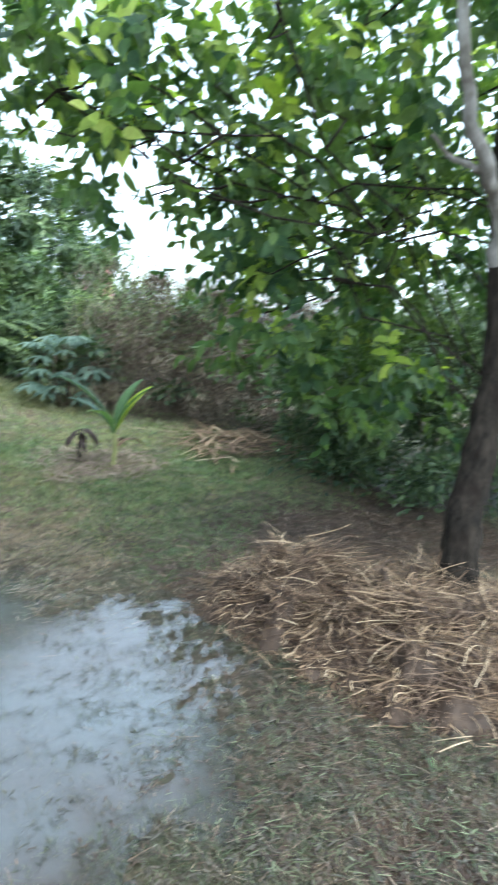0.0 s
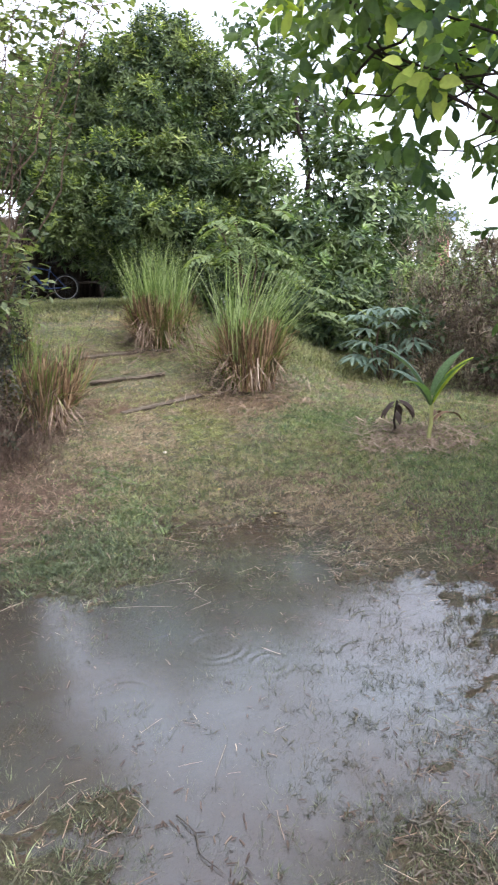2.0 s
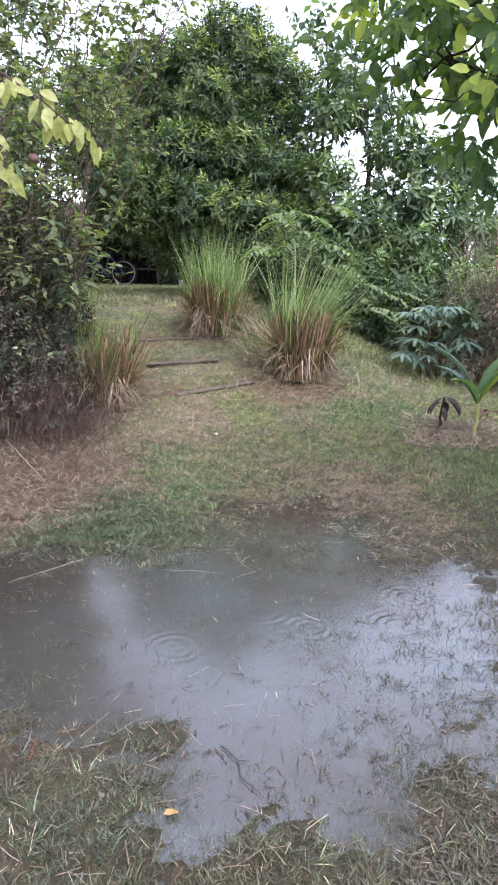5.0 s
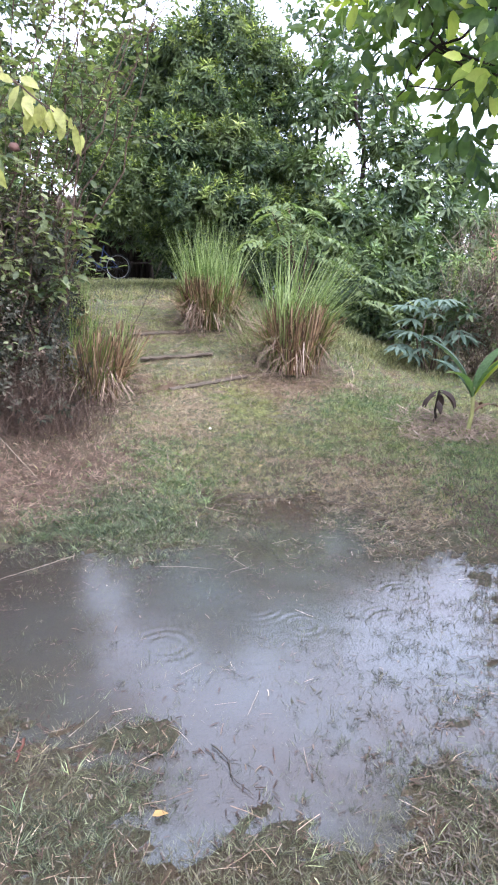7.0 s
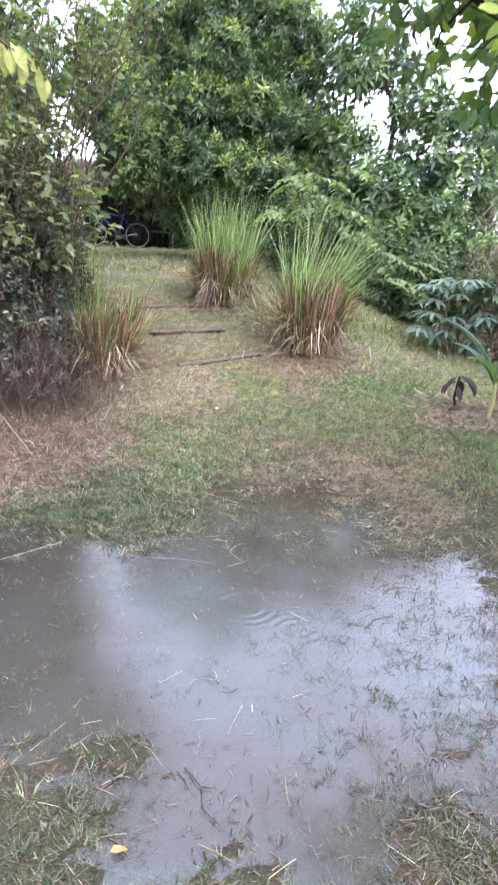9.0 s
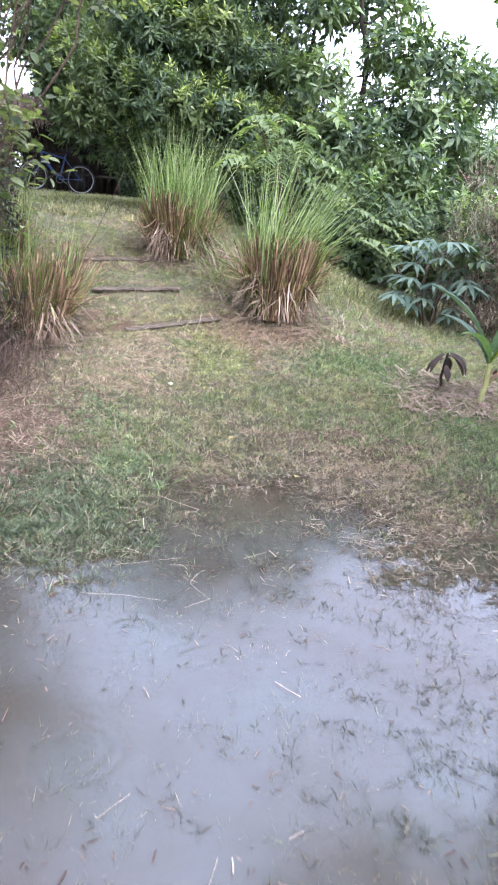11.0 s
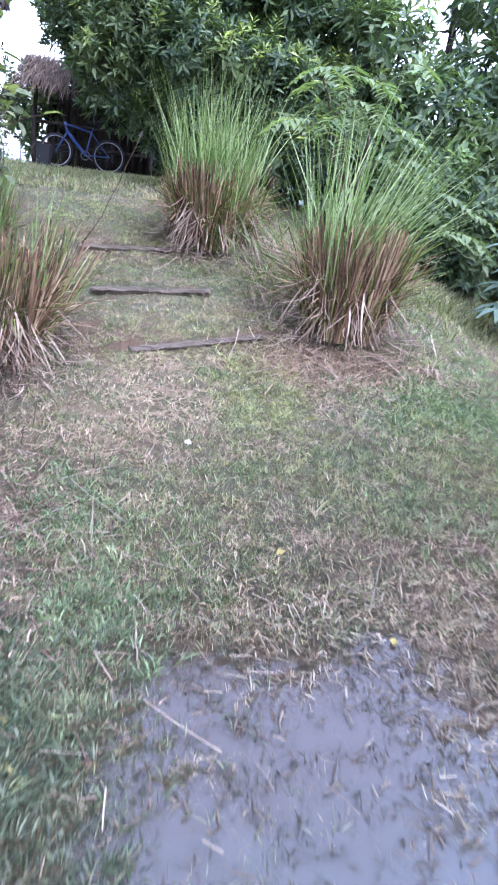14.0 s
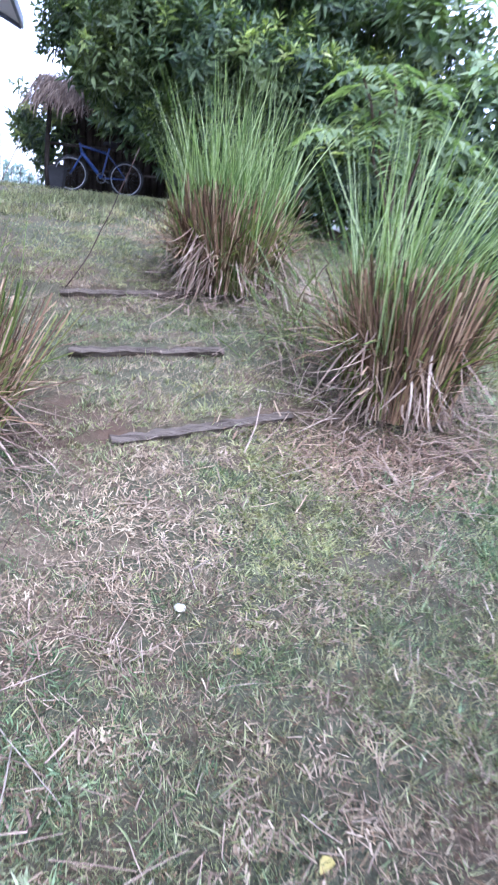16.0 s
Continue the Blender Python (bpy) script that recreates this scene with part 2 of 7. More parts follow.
M_CASSAVA = leaf_mat("cassava_leaves", [(0, (0.055, 0.088, 0.068)), (0.6, (0.095, 0.14, 0.105)), (1, (0.15, 0.2, 0.15))],
                     (0.14, 0.18, 0.13), 0.6, 0.25, 3.0, 0.5)
M_COCO = leaf_mat("coconut_leaves", [(0, (0.08, 0.13, 0.06)), (1, (0.13, 0.2, 0.08))], (0.24, 0.28, 0.08), 0.4, 0.4, 2.5, 0.6)
M_COCO_YELLOW = leaf_mat("coconut_leaf_young", [(0, (0.32, 0.40, 0.05)), (1, (0.38, 0.44, 0.07))], (0.40, 0.42, 0.08), 0.4, 0.45)
M_BARK = bark_mat("dark_bark", (0.012, 0.010, 0.008), (0.05, 0.038, 0.03))
M_BARK_ROUGH = bark_mat("rough_dark_bark", (0.004, 0.0035, 0.003), (0.06, 0.046, 0.034), 26, (0.018, 0.012, 0.009))
M_BARK_PALE = bark_mat("pale_bark", (0.16, 0.14, 0.12), (0.42, 0.38, 0.34), 7, (0.10, 0.08, 0.06))
M_TWIG = bark_mat("twig", (0.05, 0.035, 0.025), (0.16, 0.11, 0.08), 20)
M_DRY_TWIG = dry_mat("dry_vines", [(0, (0.035, 0.026, 0.018)), (0.6, (0.13, 0.1, 0.066)), (1, (0.32, 0.26, 0.18))])
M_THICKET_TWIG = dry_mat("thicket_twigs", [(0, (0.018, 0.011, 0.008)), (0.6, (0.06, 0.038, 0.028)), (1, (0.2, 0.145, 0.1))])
M_TIMBER = bark_mat("weathered_timber", (0.03, 0.022, 0.015), (0.21, 0.17, 0.13), 26, None, (0.15, 1, 1))
M_DARK_TIMBER = bark_mat("dark_timber", (0.012, 0.009, 0.007), (0.05, 0.04, 0.032), 12)
M_THATCH = dry_mat("thatch", [(0, (0.07, 0.048, 0.034)), (0.6, (0.17, 0.125, 0.09)), (1, (0.28, 0.22, 0.165))])


# ---- mesh helpers ----
def link_mesh(name, verts, tris, material, parent=None, label="", smooth=True):
    me = bpy.data.meshes.new(name)
    verts, tris = np.asarray(verts, np.float32), np.asarray(tris, np.int32)
    me.vertices.add(len(verts))
    me.vertices.foreach_set("co", verts.ravel())
    me.loops.add(tris.size)
    me.loops.foreach_set("vertex_index", tris.ravel())
    me.polygons.add(len(tris))
    me.polygons.foreach_set("loop_start", np.arange(0, tris.size, 3, dtype=np.int32))
    me.polygons.foreach_set("loop_total", np.full(len(tris), 3, np.int32))
    me.polygons.foreach_set("use_smooth", np.full(len(tris), smooth))
    me.materials.append(material)
    me.update(calc_edges=True)
    me.validate()
    ob = new(name, me)
    if parent is not None:
        ob.parent = parent
    if label:
        tagged(ob, label)
    return ob


def part(name, bm, material, parent=None, label="", smooth=False):
    me = bpy.data.meshes.new(name)
    bm.normal_update()
    bm.to_mesh(me)
    bm.free()
    me.materials.append(material)
    if smooth:
        me.polygons.foreach_set("use_smooth", np.full(len(me.polygons), True))
    ob = new(name, me)
    if parent is not None:
        ob.parent = parent
    if label:
        tagged(ob, label)
    return ob


def empty(name, x, y, z, label, category, group="", rz=0.0):
    ob = new(name)
    ob.empty_display_size = 0.1
    ob.matrix_world = pose(x, y, z, 0, 0, rz)
    return tagged(ob, label, category, group)


def unit(v):
    return v / np.maximum(np.linalg.norm(v, axis=-1, keepdims=True), 1e-9)


def strips(root, az, lean, bend, length, width, seg=4, taper=True, twist=None, sway=0.0):
    """Blades or stalks that start upright less 'lean' and bend over by 'bend' along their length."""
    n = len(root)
    s = np.linspace(0, 1, seg + 1)
    ang = lean[:, None] + bend[:, None] * s[None, :]
    azs = az[:, None] + sway * (R.random((n, 1)) - 0.5) * s[None, :]
    step = length[:, None] / seg
    dx = np.cumsum(np.sin(ang) * np.cos(azs) * step, 1)
    dy = np.cumsum(np.sin(ang) * np.sin(azs) * step, 1)
    dz = np.cumsum(np.cos(ang) * step, 1)
    cl = np.stack([dx, dy, dz], 2)
    cl = np.concatenate([np.zeros((n, 1, 3)), cl[:, :-1]], 1) + root[:, None, :]
    tw = (R.random(n) - 0.5) * 2.2 if twist is None else twist
    side = np.stack([-np.sin(az + tw), np.cos(az + tw), np.zeros(n)], 1)
    side[:, 2] = 0.35 * np.sin(tw * 3)
    w = np.ones(seg + 1) if not taper else np.clip(1.05 - s ** 1.6, 0.04, 1) * np.minimum(1, 0.55 + 2 * s)
    off = side[:, None, :] * (width[:, None] * w[None, :])[:, :, None] * 0.5
    v = np.stack([cl - off, cl + off], 2).reshape(n, -1, 3)
    k = 2 * np.arange(seg)
    t = np.concatenate([np.stack([k, k + 1, k + 3], 1), np.stack([k, k + 3, k + 2], 1)])
    tris = t[None] + (np.arange(n) * 2 * (seg + 1))[:, None, None]
    return v.reshape(-1, 3), tris.reshape(-1, 3)


def leaves(pos, direction, up, length, width, shape="simple"):
    """Leaves folded along their midrib: pos is the stalk end, direction the way to the tip."""
    n = len(pos)
    d = unit(direction)
    side = unit(np.cross(d, up))
    nor = np.cross(side, d)
    L, W = length[:, None], width[:, None] * 0.5
    if shape == "simple":
        v = np.stack([pos, pos + d * L * 0.42 + side * W + nor * W * 0.3, pos + d * L - nor * L * 0.12,
                      pos + d * L * 0.42 - side * W + nor * W * 0.3], 1)
        t = np.array([[0, 2, 1], [0, 3, 2]])
        k = 4
    elif shape == "oval":
        rows = [(0.22, 0.78, 0.0), (0.52, 1.0, -0.03), (0.8, 0.62, -0.08)]
        pts = [pos]
        for along, wide, sink in rows:
            m = pos + d * L * along + nor * L * sink
            pts += [m + side * W * wide + nor * W * 0.25, m, m - side * W * wide + nor * W * 0.25]
        pts.append(pos + d * L - nor * L * 0.17)
        v = np.stack(pts, 1)
        t = [[0, 2, 1], [0, 3, 2]]
        for r0 in (1, 4):
            for k in (0, 1):
                t += [[r0 + k, r0 + k + 1, r0 + k + 4], [r0 + k, r0 + k + 4, r0 + k + 3]]
        t = np.array(t + [[7, 8, 10], [8, 9, 10]])
        k = 11
    else:
        a, b = pos + d * L * 0.28, pos + d * L * 0.65 - nor * L * 0.05
        v = np.stack([pos, a + side * W + nor * W * 0.25, a, a - side * W + nor * W * 0.25,
                      b + side * W * 0.75 + nor * W * 0.2, b, b - side * W * 0.75 + nor * W * 0.2,
                      pos + d * L - nor * L * 0.18], 1)
        t = np.array([[0, 2, 1], [0, 3, 2], [1, 2, 5], [1, 5, 4], [2, 3, 6], [2, 6, 5], [4, 5, 7], [5, 6, 7]])
        k = 8
    return v.reshape(-1, 3), (t[None] + (np.arange(n) * k)[:, None, None]).reshape(-1, 3)


def joined(*pairs):
    vs, ts, base = [], [], 0
    for v, t in pairs:
        vs.append(v)
        ts.append(t + base)
        base += len(v)
    return np.concatenate(vs), np.concatenate(ts)


def tube(points, radii, sides=7, knots=0.0):
    """A round limb through the points, with a radius at each."""
    p, r = np.asarray(points, float), np.asarray(radii, float)
    n = len(p)
    tang = unit(np.gradient(p, axis=0))
    ref = np.array([0.31, 0.93, 0.2])
    a = unit(np.cross(tang, ref))
    b = np.cross(tang, a)
    th = np.linspace(0, 2 * np.pi, sides, endpoint=False)
    rr = r[:, None] * (1 + knots * (R.random((n, sides)) - 0.5))
    v = p[:, None, :] + rr[:, :, None] * (np.cos(th)[None, :, None] * a[:, None, :] + np.sin(th)[None, :, None] * b[:, None, :])
    i, j = np.meshgrid(np.arange(n - 1), np.arange(sides), indexing="ij")
    q0, q1 = i * sides + j, i * sides + (j + 1) % sides
    q2, q3 = q1 + sides, q0 + sides
    t = np.concatenate([np.stack([q0, q1, q2], -1).reshape(-1, 3), np.stack([q0, q2, q3], -1).reshape(-1, 3)])
    v = v.reshape(-1, 3)
    caps = np.array([p[0], p[-1]])
    m = len(v)
    k = np.arange(sides)
    c0 = np.stack([np.full(sides, m), (k + 1) % sides, k], 1)
    c1 = np.stack([np.full(sides, m + 1), (n - 1) * sides + k, (n - 1) * sides + (k + 1) % sides], 1)
    return np.concatenate([v, caps]), np.concatenate([t, c0, c1])


def limb(a, b, r0, r1, wander=0.08, n=8, sag=0.0):
    a, b = np.asarray(a, float), np.asarray(b, float)
    s = np.linspace(0, 1, n)[:, None]
    p = a + (b - a) * s
    ln = np.linalg.norm(b - a)
    wob = np.cumsum(R.normal(0, 1, (n, 3)), 0)
    wob -= wob[0] + (wob[-1] - wob[0]) * s
    p = p + wob * wander * ln / n
    p[:, 2] += sag * np.sin(np.pi * s[:, 0])
    return p, r0 + (r1 - r0) * s[:, 0]


# ---- ground form ----
PUDDLE = np.array([(-1.75, 2.0), (-1.2, 2.35), (-0.5, 2.25), (-0.08, 2.1), (0.12, 2.3), (0.15, 3.0), (0.6, 3.35), (1.15, 3.4), (1.35, 2.95), (1.4, 2.15),
                   (1.95, 1.72), (1.8, 1.25), (1.55, 0.7), (1.5, 0.3), (1.0, 0.15), (0.45, -0.12), (0.0, -0.1), (-0.2, 0.35),
                   (-0.6, 0.45), (-1.3, 0.7)])


def pool_distance(x, y):
    """Distance from the puddle's rim, negative inside."""
    d = np.full(x.shape, 1e9)
    inside = np.zeros(x.shape, bool)
    for (ax, ay), (bx, by) in zip(PUDDLE, np.roll(PUDDLE, -1, 0)):
        ex, ey = bx - ax, by - ay
        t = np.clip(((x - ax) * ex + (y - ay) * ey) / (ex * ex + ey * ey), 0, 1)
        d = np.minimum(d, np.hypot(x - ax - t * ex, y - ay - t * ey))
        cross = ((ay > y) != (by > y)) & (x < (bx - ax) * (y - ay) / (by - ay + 1e-12) + ax)
        inside ^= cross
    return np.where(inside, -d, d)


def waves(x, y, seed, size):
    """Smooth random relief, about -1 to 1."""
    g = np.random.default_rng(seed)
    out = np.zeros(np.shape(x))
    for k in range(14):
        a, f, p = g.random() * 6.283, (0.6 + 1.6 * g.random()) * 6.283 / size, g.random() * 6.283
        out = out + np.sin((np.cos(a) * x + np.sin(a) * y) * f + p)
    return out / 4.5


def smooth01(a, b, v):
    t = np.clip((v - a) / (b - a), 0, 1)
    return t * t * (3 - 2 * t)


STEPS = ((-0.05, 5.46, 0.78, 5.80, 0.06), (-0.38, 6.2, 0.44, 6.36, 0.055), (-0.58, 6.93, 0.2, 7.08, 0.055))


def ground_z(x, y):
    x, y = np.asarray(x, float), np.asarray(y, float)
    mid = np.interp(y, [2.8, 3.4, 4.0, 4.6, 5.6, 6.3, 7.1, 8.0, 9.5, 12, 22, 40, 80], [0.0, 0.022, 0.12, 0.23, 0.43, 0.64, 0.86, 1.08, 1.26, 1.31, 1.3, 0.6, -1.0])
    right = np.interp(y, [1.0, 2.5, 4.0, 5.2, 6.5, 9.0, 14, 40, 80], [0.0, 0.03, 0.17, 0.27, 0.38, 0.6, 0.8, 0.5, -1.0])
    w = smooth01(1.5, 3.2, x)
    z = mid * (1 - w) + right * w
    z = z + 0.12 * smooth01(-1.0, -2.2, x) * smooth01(1.5, 3.5, y) * smooth01(8.5, 6.5, y)
    z = z - 0.17 * smooth01(-0.5, -3.5, x) * smooth01(7.5, 9.5, y) * smooth01(17, 14, y)
    sd = pool_distance(x, y)
    relief = 0.009 * waves(x, y, 3, 0.5) + 0.008 * waves(x, y, 5, 0.17) + 0.006 * waves(x, y, 6, 0.07)
    near = np.exp(-np.clip(sd, 0, None) / 0.5)
    relief = relief + 0.0035 * np.exp(-(sd / 0.35) ** 2) * (waves(x, y, 8, 0.09) + waves(x, y, 9, 0.14))
    for x0, y0, x1, y1, h in STEPS:
        front = y - (y0 + (y1 - y0) * (x - x0) / (x1 - x0))
        side = smooth01(x0 - 0.35, x0 + 0.05, x) * smooth01(x1 + 0.35, x1 - 0.05, x)
        z = z + h * side * np.where(front > 0, 0.5 * np.exp(-np.clip(front, 0, None) / 0.3), -0.5 * np.exp(np.clip(front, None, 0) / 0.18))
    z = z + np.where(np.abs(y) < 30, 0.034 * np.tanh(sd / 0.55) * near + 0.02 * (1 - near), 0) + relief
    return z


def on(x, y):
    return float(ground_z(np.array([x]), np.array([y]))[0])


def grid_axis(lo, hi, fine, far_lo, far_hi):
    mid = np.arange(lo, hi + 1e-6, fine)
    grow = np.cumsum(fine * 1.22 ** np.arange(1, 46))
    a = lo - grow[grow < lo - far_lo]
    b = hi + grow[grow < far_hi - hi]
    return np.concatenate([[far_lo], a[::-1], mid, b, [far_hi]])


gx, gy = grid_axis(-2.4, 4.4, 0.038, -900, 900), grid_axis(-0.9, 8.0, 0.034, -900, 900)
GX, GY = np.meshgrid(gx, gy)
GZ = ground_z(GX, GY)
nx = len(gx)
I, J = np.meshgrid(np.arange(len(gy) - 1), np.arange(nx - 1), indexing="ij")
q = I * nx + J
ground_tris = np.concatenate([np.stack([q, q + 1, q + nx + 1], -1).reshape(-1, 3), np.stack([q, q + nx + 1, q + nx], -1).reshape(-1, 3)])
ground = link_mesh("ground", np.stack([GX, GY, GZ], -1).reshape(-1, 3), ground_tris, M_SOIL)
tagged(ground, "uneven brown soil with dry litter, rising to a bank", "ground", kind="structure")

# standing water, with rings where drops have fallen
wx, wy = np.arange(-2.1, 2.3, 0.017), np.arange(-0.45, 3.4, 0.017)
WX, WY = np.meshgrid(wx, wy)
WZ = np.zeros(WX.shape)
for cx, cy, rad, amp in ((-0.02, 1.05, 0.16, 0.0014), (0.12, 1.62, 0.13, 0.0014), (0.62, 1.2, 0.12, 0.0016), (1.06, 1.2, 0.16, 0.002),
                         (1.2, 1.5, 0.15, 0.0014), (-0.2, 1.7, 0.2, 0.001), (0.4, 1.4, 0.2, 0.0012), (-0.5, 1.2, 0.12, 0.0009)):
    r = np.hypot(WX - cx, WY - cy)
    WZ += 0.85 * amp * np.cos((r - 0.65 * rad) * 6.283 / 0.045) * np.exp(-((r - 0.65 * rad) / 0.055) ** 2)
nw = len(wx)
I, J = np.meshgrid(np.arange(len(wy) - 1), np.arange(nw - 1), indexing="ij")
q = I * nw + J
water = link_mesh("water", np.stack([WX, WY, WZ], -1).reshape(-1, 3),
                  np.concatenate([np.stack([q, q + 1, q + nw + 1], -1).reshape(-1, 3), np.stack([q, q + nw + 1, q + nw], -1).reshape(-1, 3)]), M_WATER)
water.visible_shadow = False
tagged(water, "shallow muddy rain puddle reflecting the pale sky", "puddle", kind="structure")


# ---- lawn ----
def scatter(n, x0, x1, y0, y1):
    x, y = R.uniform(x0, x1, n), R.uniform(y0, y1, n)
    return x, y


def blot(x, y, cx, cy, rx, ry):
    return np.exp(-((x - cx) / rx) ** 2 - ((y - cy) / ry) ** 2)


def dryness(x, y):
    """How dry the turf is: the worn path below the steps and the strips under the tall grass are, the hedge side is fresh."""
    wob = 0.12 * waves(x, y, 81, 0.5)
    x, y = x + wob, y + 0.12 * waves(x, y, 82, 0.4)
    return (1.1 * blot(x, y, 0.15, 4.85, 0.3, 0.4) + 1.1 * blot(x, y, 1.15, 5.3, 0.4, 0.28) + 0.8 * blot(x, y, 1.72, 5.95, 0.25, 0.25) + 0.8 * blot(x, y, 2.3, 4.34, 0.25, 0.16) + 0.7 * blot(x, y, 1.6, 3.3, 0.5, 0.12)
            - 0.6 * blot(x, y, 1.85, 5.1, 0.3, 0.25) - 0.5 * blot(x, y, 1.2, 4.3, 0.4, 0.3) - 0.4 * blot(x, y, 0.75, 5.0, 0.2, 0.35) + 0.3 * blot(x, y, -0.35, 4.0, 0.4, 0.6)
            + 0.15 * blot(x, y, 0.2, 6.0, 0.5, 0.2) + 0.6 * blot(x, y, 1.3, 4.8, 0.22, 0.4) + 0.4 * blot(x, y, 1.4, 3.6, 0.7, 0.3)
            + 0.5 * blot(x, y, 0.2, 8.6, 0.3, 0.5) - 0.3 * blot(x, y, -0.2, 7.6, 0.5, 0.5)
            - 0.9 * blot(x, y, 2.0, 4.75, 0.55, 0.45) - 0.5 * blot(x, y, 0.6, 5.15, 0.25, 0.3) - 0.5 * blot(x, y, 0.05, 3.55, 0.25, 0.25)
            - 1.0 * blot(x, y, -0.4, 2.85, 0.6, 0.6) - 0.35 * blot(x, y, 0.6, 3.85, 0.9, 0.5) - 0.15 * blot(x, y, 2.6, 3.2, 0.7, 0.6) + 0.3 * blot(x, y, 2.3, 5.9, 0.6, 0.4) - 0.4 * blot(x, y, 0.2, 6.7, 0.4, 0.2) + 0.06 + 0.22 * waves(x, y, 85, 0.7))


def shore_mat(x, y):
    """The belt of drowned and dead grass round the far end of the puddle."""
    x, y = x + 0.12 * waves(x, y, 141, 0.5), y + 0.1 * waves(x, y, 142, 0.35)
    return np.clip(1.1 * blot(x, y, 1.1, 3.0, 0.65, 0.38) + 0.9 * blot(x, y, 1.5, 2.45, 0.38, 0.4) + 0.7 * blot(x, y, 0.85, 2.2, 0.4, 0.3), 0, 1)


def worn(x, y):
    """Bare trodden soil."""
    x, y = x + 0.15 * waves(x, y, 83, 0.5), y + 0.1 * waves(x, y, 84, 0.4)
    return 1.0 * blot(x, y, -1.2, 3.8, 0.75, 1.0) + 0.9 * blot(x, y, -0.5, 3.8, 0.32, 0.4) + 0.6 * blot(x, y, 1.15, 3.45, 0.4, 0.18) + 0.5 * blot(x, y, 0.3, 4.75, 0.14, 0.3) + 0.7 * blot(x, y, 0.35, 3.0, 0.5, 0.2) + 0.5 * blot(x, y, -0.7, 2.75, 0.6, 0.4)


def lawn(name, n, green, material, label, lmin, lmax, wmin, wmax, lean, y0, y1, seg, per=8, tuft=0.035):
    x, y = scatter(n, -2.4 if y1 > 5 else -1.7, 4.6 if y1 > 5 else 2.9, y0, y1)
    if y1 > 5:
        y = y0 + (y1 - y0) * R.random(n) ** 1.6
        x = np.where(R.random(n) < 0.3, R.uniform(-0.9, 2.2, n), x)
    keep = R.random(n) < np.interp(y, [-1, 3, 8], [1.0, 0.9, 0.6])
    z = ground_z(x, y)
    patchy = 0.5 + 0.4 * waves(x, y, 11, 1.1) + 0.4 * waves(x, y, 12, 0.3) + 0.45 * waves(x, y, 13, 0.11)
    lush = smooth01(0.9, 1.8, x) * smooth01(3.0, 3.8, y) * 0.25
    dry = 1.5 * dryness(x, y)
    if green:
        keep &= R.random(n) < np.clip(0.35 + 0.6 * patchy + lush - 0.9 * dry, 0.08, 1)
    else:
        keep &= R.random(n) < np.clip(0.6 - 0.5 * patchy - lush + 1.1 * dry + 0.35 * waves(x, y, 14, 0.4), 0.05, 1)
    keep &= R.random(n) > worn(x, y) + (0.75 if green else 0.0) * shore_mat(x, y)
    bare = waves(x, y, 21, 0.7) > 1.15
    keep &= ~(bare & (R.random(n) < 0.7))
    soaked = 0.25 + 0.75 * (0.5 + 0.5 * waves(x, y, 31, 0.25) > 0.5)
    reach = 0.014 + 0.012 * smooth01(0.2, 0.9, x) * smooth01(1.7, 0.7, y)
    rim = R.random(n) < np.exp(-np.clip(-z, 0, None) / reach) * soaked
    keep &= (z > 0.003) | rim | (R.random(n) < 0.012)
    edge = y + 0.25 * waves(x, y, 86, 0.5) - 0.6 * smooth01(0.25, -0.45, x)
    keep &= R.random(n) < (smooth01(2.2, 3.0, edge) if y1 > 5 else smooth01(3.0, 2.2, edge))
    dug = smooth01(1.2, 1.6, x) * smooth01(0.9, 0.4, y)
    keep &= R.random(n) > (0.45 if green else 0.3) * dug
    if not green:
        keep &= R.random(n) > 0.8 * blot(x, y, -0.35, 2.75, 0.4, 0.45)
        keep &= R.random(n) < 0.35 + 0.65 * smooth01(0.6, 2.2, y)
    shade = np.hypot(x - 3.5, y - 1.9) < 1.3
    keep &= ~(shade & (R.random(n) < 0.85))
    x, y = x[keep], y[keep]
    x, y = np.repeat(x, per), np.repeat(y, per)
    m = len(x)
    az = R.random(m) * 6.283
    off = tuft * R.random(m)
    x, y = x + np.cos(az) * off, y + np.sin(az) * off
    z = ground_z(x, y)
    ln = R.uniform(lmin, lmax, m) * (1 + 0.3 * smooth01(1.9, 2.4, x) * smooth01(2.0, 2.9, y))
    sunk = z < 0.0
    flat = np.exp(-np.abs(z) / 0.03) * (y < 3.2)
    ln = ln * (1 - 0.35 * flat)
    v, t = strips(np.stack([x, y, np.maximum(z, -0.012) - 0.002], 1), az + R.normal(0, 0.4, m), R.uniform(lean[0], lean[1], m) * np.where(sunk, 0.85, 1.0), R.uniform(0.2, 1.0, m),
                  ln, R.uniform(wmin, wmax, m), seg)
    return tagged(link_mesh(name, v, t, material), label, "grass", kind="stuff")


lawn("grass", 26000, True, M_GRASS_WET, "short flattened wet lawn grass at the water's edge", 0.028, 0.068, 0.004, 0.008, (0.45, 1.25), -0.9, 3.6, 1)
lawn("grass", 40000, True, M_GRASS, "short patchy green lawn grass on the slope", 0.022, 0.055, 0.004, 0.009, (0.3, 1.3), 2.1, 9.0, 1)
lawn("dry_grass", 6000, False, M_STRAW_BLADE, "short dry yellowed lawn grass at the water's edge", 0.025, 0.065, 0.003, 0.006, (0.8, 1.45), -0.9, 3.6, 1)
lawn("dry_grass", 60000, False, M_STRAW_BLADE, "short dry yellowed lawn grass on the slope", 0.018, 0.06, 0.003, 0.007, (0.6, 1.4), 2.1, 9.0, 1)


